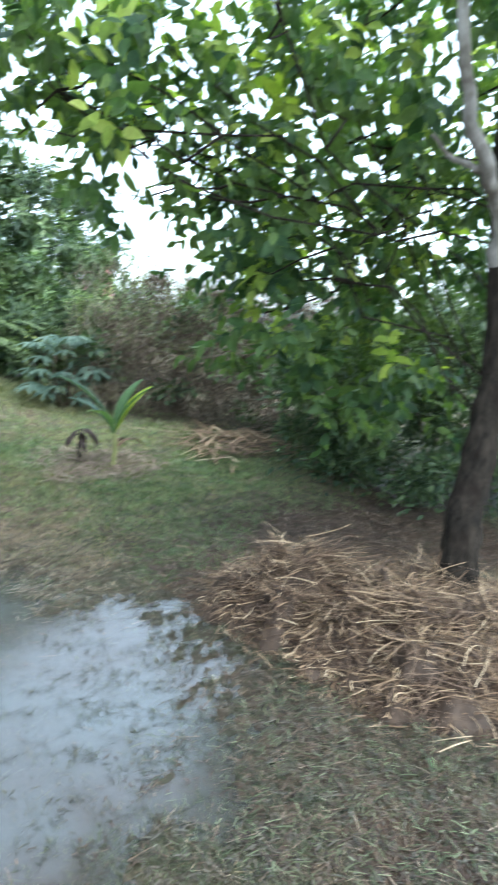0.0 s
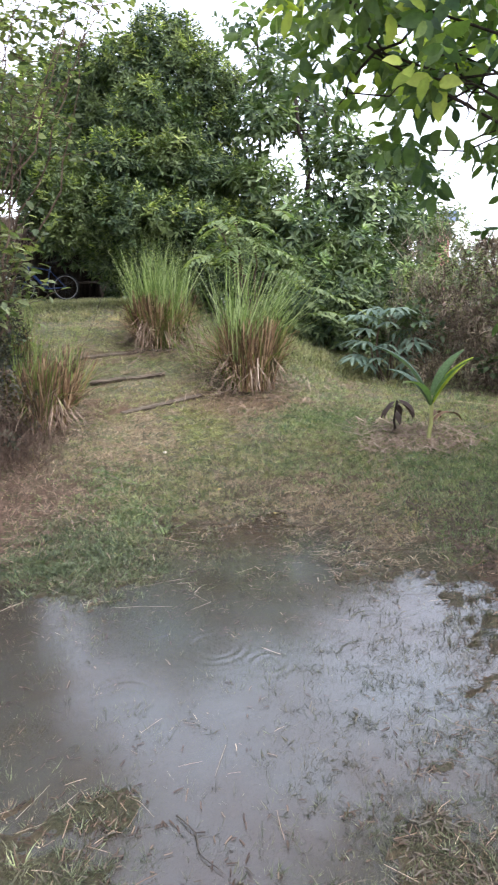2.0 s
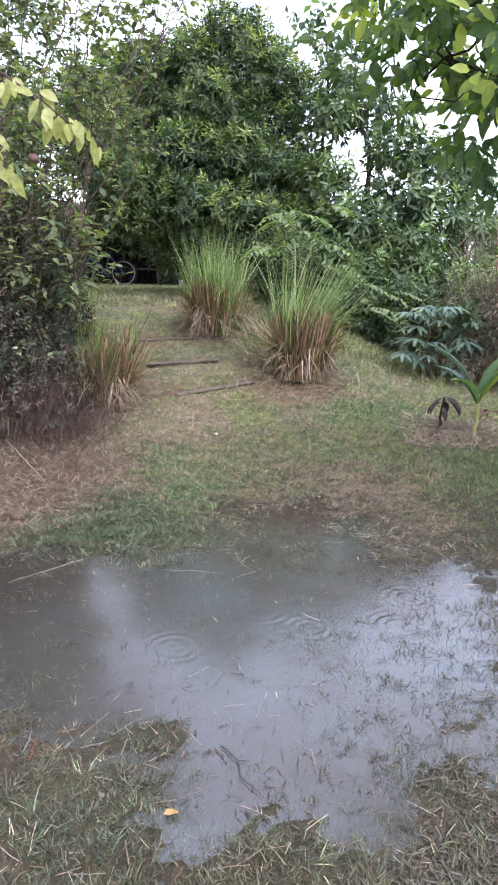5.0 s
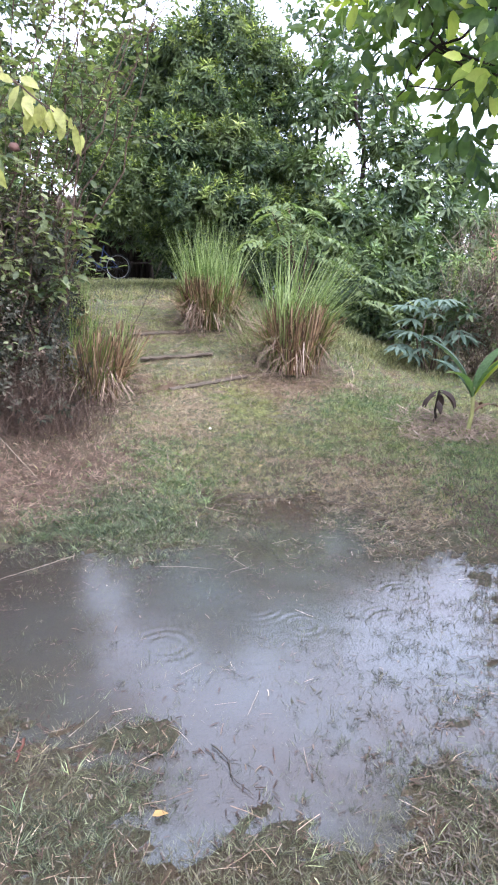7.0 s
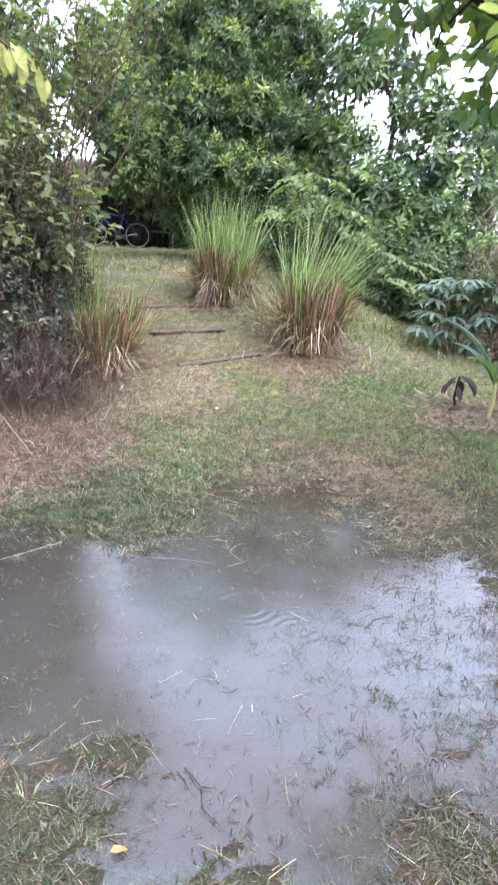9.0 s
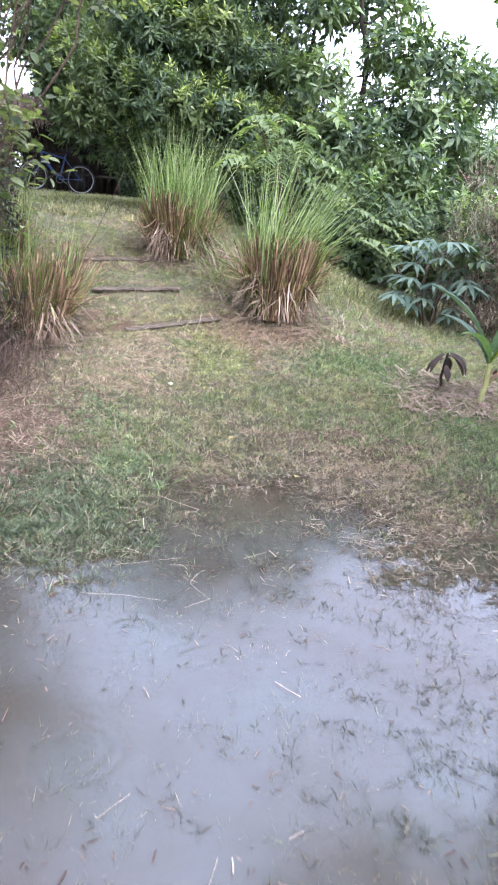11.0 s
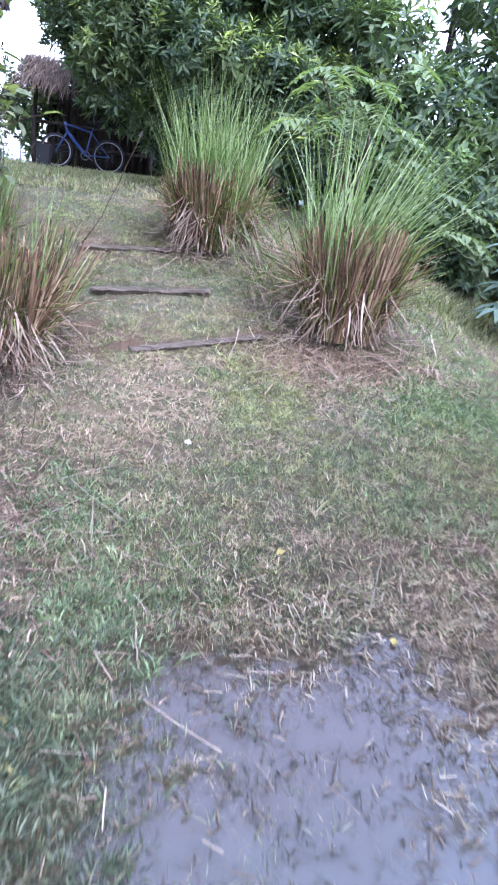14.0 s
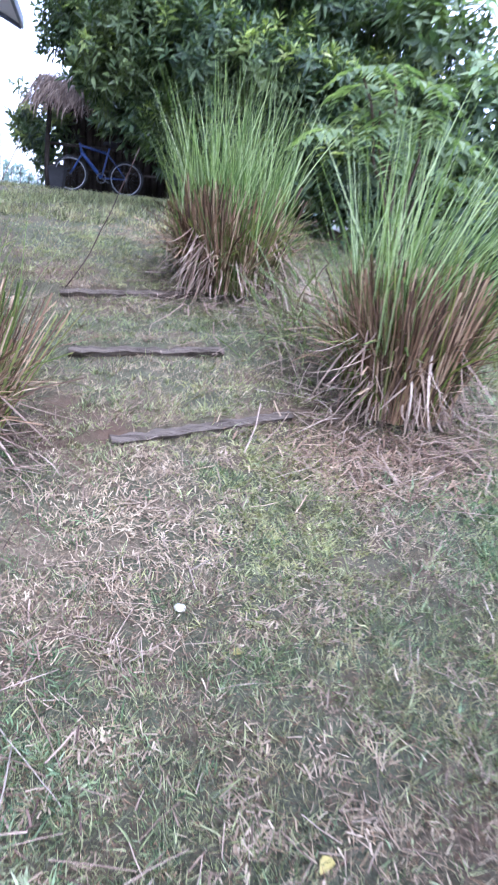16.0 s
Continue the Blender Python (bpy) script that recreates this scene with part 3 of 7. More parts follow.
def lush_lawn(n):
    x, y = scatter(n, 0.8, 4.4, 1.9, 6.6)
    patchy = 0.35 + 0.5 * waves(x, y, 61, 0.8) + 0.4 * waves(x, y, 62, 0.25) + 0.4 * waves(x, y, 63, 0.1)
    keep = R.random(n) < np.clip(smooth01(0.8, 2.0, x) * (patchy - 0.15) * 1.5, 0, 1)
    keep &= (R.random(n) < smooth01(3.3, 3.9, y + 1.4 * smooth01(1.7, 2.2, x))) & (ground_z(x, y) > 0.01) & (np.hypot(x - 3.6, y - 1.7) > 1.2) & (np.hypot(x - 2.65, y - 4.4) > 0.45)
    x, y = np.repeat(x[keep], 8), np.repeat(y[keep], 8)
    m = len(x)
    az = R.random(m) * 6.283
    x, y = x + np.cos(az) * 0.03 * R.random(m), y + np.sin(az) * 0.03 * R.random(m)
    v, t = strips(np.stack([x, y, ground_z(x, y) - 0.003], 1), az, R.uniform(0.3, 1.1, m), R.uniform(0.2, 1.0, m), R.uniform(0.03, 0.08, m), R.uniform(0.006, 0.012, m), 1)
    return tagged(link_mesh("grass", v, t, M_GRASS_LUSH), "thicker fresh green grass towards the hedge", "grass", kind="stuff")


def tufts(n, x0, x1, y0, y1, where, per, l0, l1, w0, w1, lean, material, label, spread=0.035, seg=2, low=-0.012):
    """Separate low tufts of arching blades, large and small."""
    x, y = scatter(n, x0, x1, y0, y1)
    keep = R.random(n) < where(x, y)
    x, y = x[keep], y[keep]
    k = len(x)
    size = R.uniform(0.55, 1.35, k)
    flop = R.random(k) * 6.283
    i = np.repeat(np.arange(k), per)
    m = len(i)
    az = R.random(m) * 6.283
    az = np.where(R.random(m) < 0.35, flop[i] + R.normal(0, 0.5, m), az)
    off = spread * size[i] * R.random(m)
    bx, by = x[i] + np.cos(az) * off, y[i] + np.sin(az) * off
    bz = np.maximum(ground_z(bx, by), low) - 0.004
    v, t = strips(np.stack([bx, by, bz], 1), az + R.normal(0, 0.5, m), R.uniform(lean[0], lean[1], m), R.uniform(0.2, 1.3, m), R.uniform(l0, l1, m) * size[i], R.uniform(w0, w1, m) * size[i] ** 0.5, seg, sway=0.8)
    return tagged(link_mesh("grass", v, t, material), label, "grass", kind="stuff")


def slope_green(x, y):
    spots = 0.25 + 0.55 * waves(x, y, 111, 0.9) + 0.5 * waves(x, y, 112, 0.3) + 0.3 * waves(x, y, 113, 0.12)
    edge = y + 0.2 * waves(x, y, 114, 0.4)
    return np.clip((spots - 1.1 * dryness(x, y) + 0.35 * smooth01(0.9, 2.0, x)) * (1 - np.clip(worn(x, y), 0, 1)), 0.015, 1) * (ground_z(x, y) > 0.0) * smooth01(2.2, 3.1, edge) * (0.5 + 0.5 * smooth01(3.3, 4.3, edge)) * (1 - 0.8 * shore_mat(x, y)) * (np.hypot(x - 3.6, y - 1.7) > 1.2)


def bank_edge(x, y):
    """Thick along the near shore, thinning out into the water and beside the heap."""
    y = y + 0.18 * waves(x, y, 115, 0.45) + 0.07 * waves(x, y, 116, 0.13)
    shore = np.interp(x, [-1.6, -0.5, -0.15, 0.1, 0.35, 0.6, 1.1, 1.6, 2.4], [0.78, 0.48, 0.3, 0.0, -0.12, 0.12, 0.24, 0.32, 0.2])
    gaps = np.clip(0.75 + 0.6 * waves(x, y, 117, 0.2), 0.1, 1)
    return gaps * (1 - 0.6 * smooth01(0.8, 1.4, x)) * (0.9 * smooth01(shore + 0.1, shore - 0.18, y) + 0.34 * smooth01(shore + 0.5, shore, y) * smooth01(0.05, 0.4, np.abs(x - 0.2)))


tufts(42000, -1.2, 4.2, 2.2, 8.4, slope_green, 10, 0.02, 0.046, 0.004, 0.0085, (0.5, 1.45), M_TUFT, "low creeping grey-green grass in patches on the slope", 0.04, 1)
tufts(9000, -0.9, 2.4, 2.3, 4.4, lambda x, y: slope_green(x, y) * smooth01(4.3, 3.5, y), 12, 0.02, 0.048, 0.004, 0.008, (0.5, 1.45), M_TUFT_WET, "dark damp grass at the foot of the slope", 0.04, 1)
tufts(2600, -0.7, 0.6, 2.9, 4.4, lambda x, y: np.clip(blot(x, y, -0.14, 3.8, 0.22, 0.22) + blot(x, y, 0.03, 3.28, 0.22, 0.22) + 0.6 * blot(x, y, -0.12, 4.15, 0.15, 0.12) + 0.3 * waves(x, y, 148, 0.2) - 0.15, 0, 1), 12, 0.03, 0.065, 0.004, 0.009, (0.4, 1.4), M_TUFT_GREEN, "fresh dark green tufts on the damp lawn", 0.04, 2)
tufts(3600, -1.0, 0.3, 2.1, 3.4, lambda x, y: np.clip(1.1 * blot(x, y, -0.32, 2.75, 0.36, 0.4) + 0.6 * blot(x, y, -0.6, 2.45, 0.3, 0.2) + 0.35 * waves(x, y, 155, 0.2) - 0.1, 0, 1) * (ground_z(x, y) > -0.012), 12, 0.03, 0.065, 0.004, 0.009, (0.4, 1.4), M_TUFT_DARK, "dark green tufts on the damp corner by the puddle", 0.04, 2)
tufts(9000, -0.5, 2.3, 3.2, 5.3, lambda x, y: np.clip(1.3 * waves(x, y, 156, 0.42) + 0.4 * waves(x, y, 157, 0.13) - 0.45 - 0.8 * np.clip(dryness(x, y), 0, 1), 0, 1), 11, 0.02, 0.05, 0.004, 0.008, (0.4, 1.4), M_TUFT_GREEN, "scattered greener patches on the lawn", 0.04, 1)
tufts(2600, 1.3, 2.6, 4.6, 5.5, lambda x, y: np.clip(blot(x, y, 1.9, 5.1, 0.5, 0.25) + 0.3 * waves(x, y, 149, 0.2) - 0.15, 0, 1), 12, 0.025, 0.05, 0.004, 0.009, (0.4, 1.4), M_TUFT_GREEN, "blue-green tufts beside a clump of tall grass", 0.04, 2)
tufts(9000, 1.6, 4.2, 2.0, 4.6, lambda x, y: np.clip(smooth01(1.75, 2.3, x + 0.15 * waves(x, y, 152, 0.4)) * (0.75 + 0.5 * waves(x, y, 153, 0.25)) - 0.9 * np.exp(-(np.hypot(x - 2.65, (y - 4.5) * 1.2) / 0.5) ** 4), 0, 1) * (np.hypot(x - 3.6, y - 1.7) > 1.0) * (ground_z(x, y) > 0.0), 12, 0.025, 0.06, 0.004, 0.009, (0.4, 1.4), M_TUFT_GREEN, "thick fresh grass between the puddle and the hedge", 0.04, 1)
tufts(9000, -5.5, 6.0, -5.5, 6.0, lambda x, y: np.clip(0.55 + 0.5 * waves(x, y, 159, 1.2), 0.1, 1) * ((x < -1.7) | (x > 4.2) | (y < -0.75)) * (np.hypot(x - 3.6, y - 1.7) > 1.2), 9, 0.03, 0.075, 0.006, 0.012, (0.4, 1.4), M_GRASS, "short patchy lawn grass round the puddle", 0.07, 1)
tufts(6000, 0.0, 1.6, 4.2, 6.0, lambda x, y: np.clip(blot(x, y, 0.75, 5.0, 0.25, 0.45) + 0.7 * blot(x, y, 0.65, 5.45, 0.25, 0.2) + 0.5 * blot(x, y, 0.25, 6.0, 0.4, 0.15) + 0.3 * waves(x, y, 143, 0.25) - 0.1, 0, 1), 12, 0.018, 0.042, 0.004, 0.008, (0.5, 1.4), M_TUFT_YELLOW, "yellow-green short grass in the trodden middle of the lawn", 0.04, 2)
tufts(2600, -1.2, 4.2, 2.4, 8.0, lambda x, y: 0.8 * slope_green(x, y), 8, 0.045, 0.085, 0.003, 0.006, (0.35, 1.3), M_TUFT, "taller loose tufts of grass on the slope", 0.03, 3)
tufts(9000, -1.7, 2.6, -0.9, 1.0, bank_edge, 14, 0.018, 0.045, 0.0035, 0.007, (0.6, 1.45), M_TUFT_WET, "matted grey-green wet grass along the near shore", 0.04, 1, -0.004)
tufts(1500, -0.5, 0.9, -0.5, 0.5, lambda x, y: np.clip(0.35 + 0.6 * waves(x, y, 150, 0.18), 0, 1) * smooth01(0.4, -0.15, y + 0.1 * waves(x, y, 151, 0.3)), 9, 0.02, 0.045, 0.0025, 0.005, (0.6, 1.45), M_TUFT_WET, "drowned blades showing through the shallow inlet", 0.04, 1, -0.012)
tufts(200, -1.7, 3.2, -0.9, 0.5, lambda x, y: 0.8 * bank_edge(x, y) * (waves(x, y, 118, 0.5) > 0.1), 6, 0.05, 0.1, 0.003, 0.006, (0.4, 1.3), M_GRASS_LUSH, "taller fresh blades standing out of wet grass", 0.03, 3)
tufts(3500, -1.2, 1.9, 2.0, 3.5, lambda x, y: np.clip(0.5 + 0.7 * waves(x, y, 119, 0.3), 0, 1) * np.exp(-((ground_z(x, y) - 0.012) / 0.03) ** 2) * (1 - 0.65 * shore_mat(x, y)), 10, 0.02, 0.05, 0.003, 0.006, (0.5, 1.45), M_TUFT_WET, "short grass standing in the shallows below the slope", 0.035, 2, -0.004)
tufts(5000, -0.8, 3.2, 2.3, 5.8, lambda x, y: np.clip(blot(x, y, 2.05, 4.95, 0.6, 0.4) + blot(x, y, -0.12, 2.95, 0.35, 0.3) + 0.8 * blot(x, y, 0.0, 3.6, 0.22, 0.2) + 0.9 * blot(x, y, 2.4, 3.3, 0.45, 0.4) + 0.9 * blot(x, y, -0.1, 3.75, 0.2, 0.25) + 0.9 * blot(x, y, 0.02, 3.25, 0.2, 0.2) + 0.7 * blot(x, y, 1.6, 5.15, 0.3, 0.2) + 0.25 * waves(x, y, 131, 0.3) - 0.15, 0, 1) * (ground_z(x, y) > -0.01),
      13, 0.02, 0.05, 0.005, 0.010, (0.4, 1.4), M_GRASS_LUSH, "thick patches of bluish fresh green grass", 0.04, 2)
tufts(450, -0.9, 1.7, 1.5, 3.0, lambda x, y: np.clip(0.25 + 0.7 * waves(x, y, 132, 0.4) + 0.7 * blot(x, y, 0.7, 1.9, 0.5, 0.4), 0, 1) * (ground_z(x, y) < 0.012), 8, 0.02, 0.06, 0.0015, 0.0035, (1.3, 1.6), M_SHORE_STRAW_WET, "clots of dead grass floating in shallow water", 0.03, 3, 0.003)
lush_lawn(7500)
n = 1500
x, y = R.normal(-0.2, 0.22, n), R.normal(2.62, 0.32, n)
keep = (ground_z(x, y) > -0.02) & (waves(x, y, 91, 0.2) > -0.3)
x, y = np.repeat(x[keep], 7), np.repeat(y[keep], 7)
m = len(x)
az = R.random(m) * 6.283
x, y = x + np.cos(az) * 0.03 * R.random(m), y + np.sin(az) * 0.03 * R.random(m)
v, t = strips(np.stack([x, y, np.maximum(ground_z(x, y), -0.01) - 0.003], 1), az, R.uniform(0.3, 1.3, m), R.uniform(0.2, 1.0, m), R.uniform(0.022, 0.055, m), R.uniform(0.004, 0.009, m), 2)
tagged(link_mesh("grass", v, t, M_TUFT_WET), "dark green tufted grass beside the puddle", "grass", kind="stuff")


n = 17000
x, y = R.uniform(-5.5, 1.2, n), 8.6 + 9.4 * R.random(n) ** 1.4
keep = R.random(n) < np.clip(0.75 + 0.5 * waves(x, y, 95, 1.5), 0.2, 1)
x, y = np.repeat(x[keep], 4), np.repeat(y[keep], 4)
m = len(x)
az = R.random(m) * 6.283
x, y = x + np.cos(az) * 0.04 * R.random(m), y + np.sin(az) * 0.04 * R.random(m)
v, t = strips(np.stack([x, y, ground_z(x, y) - 0.003], 1), az, R.uniform(0.3, 1.2, m), R.uniform(0.2, 1.0, m), R.uniform(0.04, 0.11, m), R.uniform(0.010, 0.02, m), 1)
tagged(link_mesh("grass", v, t, M_GRASS), "grey-green lawn grass on top of the bank", "grass", kind="stuff")


n = 1500
x, y = R.uniform(1.7, 3.6, n), R.uniform(6.2, 8.2, n)
keep = R.random(n) < np.clip(0.6 * waves(x, y, 99, 0.4) + 0.9 * smooth01(6.2, 7.2, y) - 0.1, 0, 1)
x, y = np.repeat(x[keep], 9), np.repeat(y[keep], 9)
m = len(x)
az = R.random(m) * 6.283
x, y = x + np.cos(az) * 0.05 * R.random(m), y + np.sin(az) * 0.05 * R.random(m)
v, t = strips(np.stack([x, y, ground_z(x, y) - 0.005], 1), az, R.uniform(0.2, 0.9, m), R.uniform(0.2, 1.1, m), R.uniform(0.05, 0.2, m), R.uniform(0.005, 0.011, m), 2)
tagged(link_mesh("weeds", v, t, M_GRASS), "ragged weeds where the bank drops away", "weeds", kind="stuff")


# ---- tall grass clumps ----
def grass_clump(name, x, y, r, brown_h, tip_h, count, blades, fan, bias, withered, label):
    """Tufts of sheared stalks side by side, each with its own lean, height and state; long blades rise from them and dead leaves hang round the foot."""
    z = on(x, y) - 0.02
    c = empty(name, x, y, z, label, "grass clump", "tall grass clumps beside the steps")
    seed = int(100 * abs(x)) + 71
    k = np.arange(count)
    ta, tq = k * 2.4 + R.normal(0, 0.3, count), r * np.sqrt((k + 0.5) / count) * R.uniform(0.88, 1.1, count)
    tx, ty = 0.84 * tq * np.cos(ta), 0.84 * tq * np.sin(ta)
    t_lean = 0.03 + 0.19 * tq / r * R.uniform(0.3, 1.5, count)
    t_high = brown_h * np.clip(0.92 + 0.16 * waves(tx, ty, seed, 0.3) + R.normal(0, 0.13, count), 0.55, 1.25)
    t_fresh = waves(tx, ty, seed + 9, 0.3) + R.normal(0, 0.35, count) > withered
    per = 70
    n = count * per
    i = np.repeat(k, per)
    p = np.stack([tx[i] + R.normal(0, 0.022, n), ty[i] + R.normal(0, 0.022, n), np.zeros(n)], 1)
    az, lean = ta[i] + R.normal(0, 0.4, n), np.abs(t_lean[i] + R.normal(0, 0.09, n))
    ln = t_high[i] * np.where(R.random(n) < 0.3, R.uniform(0.4, 0.9, n), R.uniform(0.88, 1.1, n))
    wd = R.uniform(0.004, 0.010, n)
    snapped = R.random(n) < 0.16
    fresh = t_fresh[i] ^ (R.random(n) < 0.22)
    for sel, material, text in ((~fresh, M_CLUMP_BROWN, "brown sheared stalks"), (fresh, M_CLUMP_OLIVE, "olive green sheared stalks")):
        m = int(sel.sum())
        v, t = strips(p[sel], az[sel], lean[sel], np.where(snapped[sel], R.uniform(0.7, 2.2, m), R.uniform(-0.08, 0.3, m)), ln[sel], wd[sel], 4, taper=False, sway=0.9)
        tagged(link_mesh("stubble", v, t, material, c, text), kind="stuff")
    # fine regrown blades, mostly straight, fanning out
    j = R.integers(0, count, blades)
    top = t_high[j] * R.uniform(0.78, 1.0, blades)
    lean0 = t_lean[j]
    p = np.stack([tx[j] + np.cos(ta[j]) * np.sin(lean0) * top, ty[j] + np.sin(ta[j]) * np.sin(lean0) * top, np.cos(lean0) * top], 1) + R.normal(0, 0.02, (blades, 3))
    tall = R.random(blades) ** 1.3
    q = tq[j] / r
    dx, dy = np.cos(ta[j]) * q * fan + bias[0] + R.normal(0, 0.14, blades), np.sin(ta[j]) * q * fan + bias[1] + R.normal(0, 0.14, blades)
    ln = (tip_h - brown_h * 0.85) * (0.3 + 0.8 * tall)
    v, t = strips(p, np.arctan2(dy, dx), np.hypot(dx, dy) * R.uniform(0.5, 1.25, blades), R.uniform(0.0, 0.9, blades) * (1 - 0.6 * tall), ln, R.uniform(0.004, 0.010, blades), 5, sway=0.8)
    tagged(link_mesh("foliage", v, t, M_CLUMP_GREEN, c, "long thin green blades"), kind="stuff")
    # dead leaves hanging round the foot
    m = int(620 * r / 0.3)
    a = R.random(m) * 6.283
    a = a[np.sin(3 * a + seed) + 0.8 * np.sin(7 * a + 2 * seed) + R.normal(0, 0.7, m) > -0.2]
    m = len(a)
    hgt = brown_h * (0.05 + 0.62 * R.random(m) ** 1.5)
    rr = r * 0.86 + 0.16 * hgt + R.normal(0, 0.015, m)
    p = np.stack([rr * np.cos(a), rr * np.sin(a), hgt], 1)
    ln = np.minimum(hgt * R.uniform(0.9, 1.4, m) + 0.06, 0.5)
    v, t = strips(p, a + R.normal(0, 0.45, m), R.uniform(1.9, 2.8, m), R.uniform(-0.9, 0.7, m), ln * R.uniform(0.65, 1.1, m), R.uniform(0.005, 0.016, m), 6, sway=1.5)
    floor_z = ground_z(v[:, 0] + x, v[:, 1] + y) - z
    v[:, 2] = np.maximum(v[:, 2], floor_z + 0.008)
    tagged(link_mesh("dead_skirt", v, t, M_CLUMP_DRY, c, "bleached dead leaves hanging round the base"), kind="stuff")
    m = int(420 * r / 0.3)
    a = R.random(m) * 6.283
    rr = r * R.uniform(0.9, 1.75, m)
    px, py = rr * np.cos(a), rr * np.sin(a)
    p = np.stack([px, py, ground_z(px + x, py + y) - z + R.uniform(0.01, 0.05, m)], 1)
    v, t = strips(p, a + R.normal(0, 0.9, m), R.uniform(1.42, 1.62, m), R.uniform(-0.1, 0.15, m), R.uniform(0.1, 0.34, m), R.uniform(0.004, 0.011, m), 4, sway=1.2)
    tagged(link_mesh("fallen_straw", v, t, M_CLUMP_DRY, c, "dead blades sprawled over the ground"), kind="stuff")
    return c


grass_clump("grass_clump", 1.33, 5.9, 0.25, 0.66, 1.6, 46, 390, 0.62, (0.34, 0.1), 0.55, "clump of tall grass, brown and sheared below, green blades above")
grass_clump("grass_clump", 0.44, 7.28, 0.34, 0.58, 1.36, 60, 680, 0.28, (0.0, 0.0), 0.5, "larger clump of tall grass at the head of the steps")
grass_clump("grass_clump", -0.78, 5.18, 0.28, 0.6, 1.1, 46, 120, 0.25, (0.06, 0.0), 0.75, "browner clump of tall grass beside a dry thicket")
grass_clump("grass_clump", -1.25, 6.4, 0.26, 0.45, 1.1, 20, 170, 0.3, (0.0, 0.0), 0.2, "greener clump of tall grass behind a dry thicket")
# thin reeds and a tangle of leaning stalks beside the clumps
n = 34
x, y = R.normal(-0.98, 0.14, n), R.normal(5.2, 0.25, n)
v, t = strips(np.stack([x, y, ground_z(x, y) + 0.1], 1), R.random(n) * 6.283, R.uniform(0, 0.15, n), R.uniform(0, 0.25, n), R.uniform(0.75, 1.3, n), R.uniform(0.004, 0.008, n), 5)
tagged(link_mesh("reeds", v, t, M_CLUMP_OLIVE), "thin dark green reeds standing beside a clump", "reeds", kind="stuff")
for n, material, label in ((220, M_CLUMP_DRY, "tangle of leaning dead stalks between two clumps"), (260, M_CLUMP_GREEN, "thin green stalks leaning among dead ones between two clumps")):
    x, y = R.normal(0.93, 0.16, n), R.normal(6.55, 0.24, n)
    v, t = strips(np.stack([x, y, ground_z(x, y) + 0.35 * R.random(n) ** 2], 1), R.normal(3.9, 1.0, n), R.uniform(0.4, 1.6, n), R.uniform(0.0, 1.1, n), R.uniform(0.2, 0.65, n), R.uniform(0.003, 0.007, n), 5, sway=0.8)
    tagged(link_mesh("leaning_stalks", v, t, material), label, "grass stalks", kind="stuff")


# ---- trees ----
R = np.random.default_rng(23)


def crown(lobes, per_m3, leaf_len, leaf_w, droop=0.5, cluster=0.3, per_cluster=60, hollow=0.4, shape="simple", lift=0.25, gaps=None):
    """Leaves on small rounded sprays spread through a set of uneven lobes (cx, cy, cz, rx, ry, rz)."""
    P, D = [], []
    for cx, cy, cz, rx, ry, rz, *fill in lobes:
        k = max(4, int((fill[0] if fill else 1.0) * per_m3 * 4.19 * rx * ry * rz / per_cluster))
        u = unit(R.normal(0, 1, (k, 3)))
        rad = (hollow + (1 - hollow) * R.random(k) ** 0.6) * (1 + 0.12 * R.normal(0, 1, k))
        c = u * rad[:, None] * np.array([rx, ry, rz]) + np.array([cx, cy, cz])
        if gaps is not None:
            open_to = waves(c[:, 0] + 0.8 * c[:, 1], c[:, 2], 207, gaps) > -0.3
            c, u = c[open_to], u[open_to]
            k = len(c)
        size = cluster * R.uniform(0.5, 1.4, k)
        o = unit(R.normal(0, 1, (k, per_cluster, 3)) + np.array([0, 0, 0.7]) + u[:, None, :] * 0.4)
        pos = c[:, None, :] + o * (size[:, None] * R.random((k, per_cluster)) ** 0.45)[:, :, None] * np.array([1, 1, 0.7])
        d = o + R.normal(0, 0.35, o.shape)
        d[..., 2] += lift - droop * R.random((k, per_cluster))
        P.append(pos.reshape(-1, 3))
        D.append(d.reshape(-1, 3))
    P, D = np.concatenate(P), np.concatenate(D)
    n = len(P)
    up = R.normal(0, 0.4, (n, 3)) + np.array([0, 0, 1.0])
    ln = leaf_len * R.uniform(0.6, 1.25, n)
    return leaves(P, D, up, ln, leaf_w * ln / leaf_len * R.uniform(0.8, 1.2, n), shape)


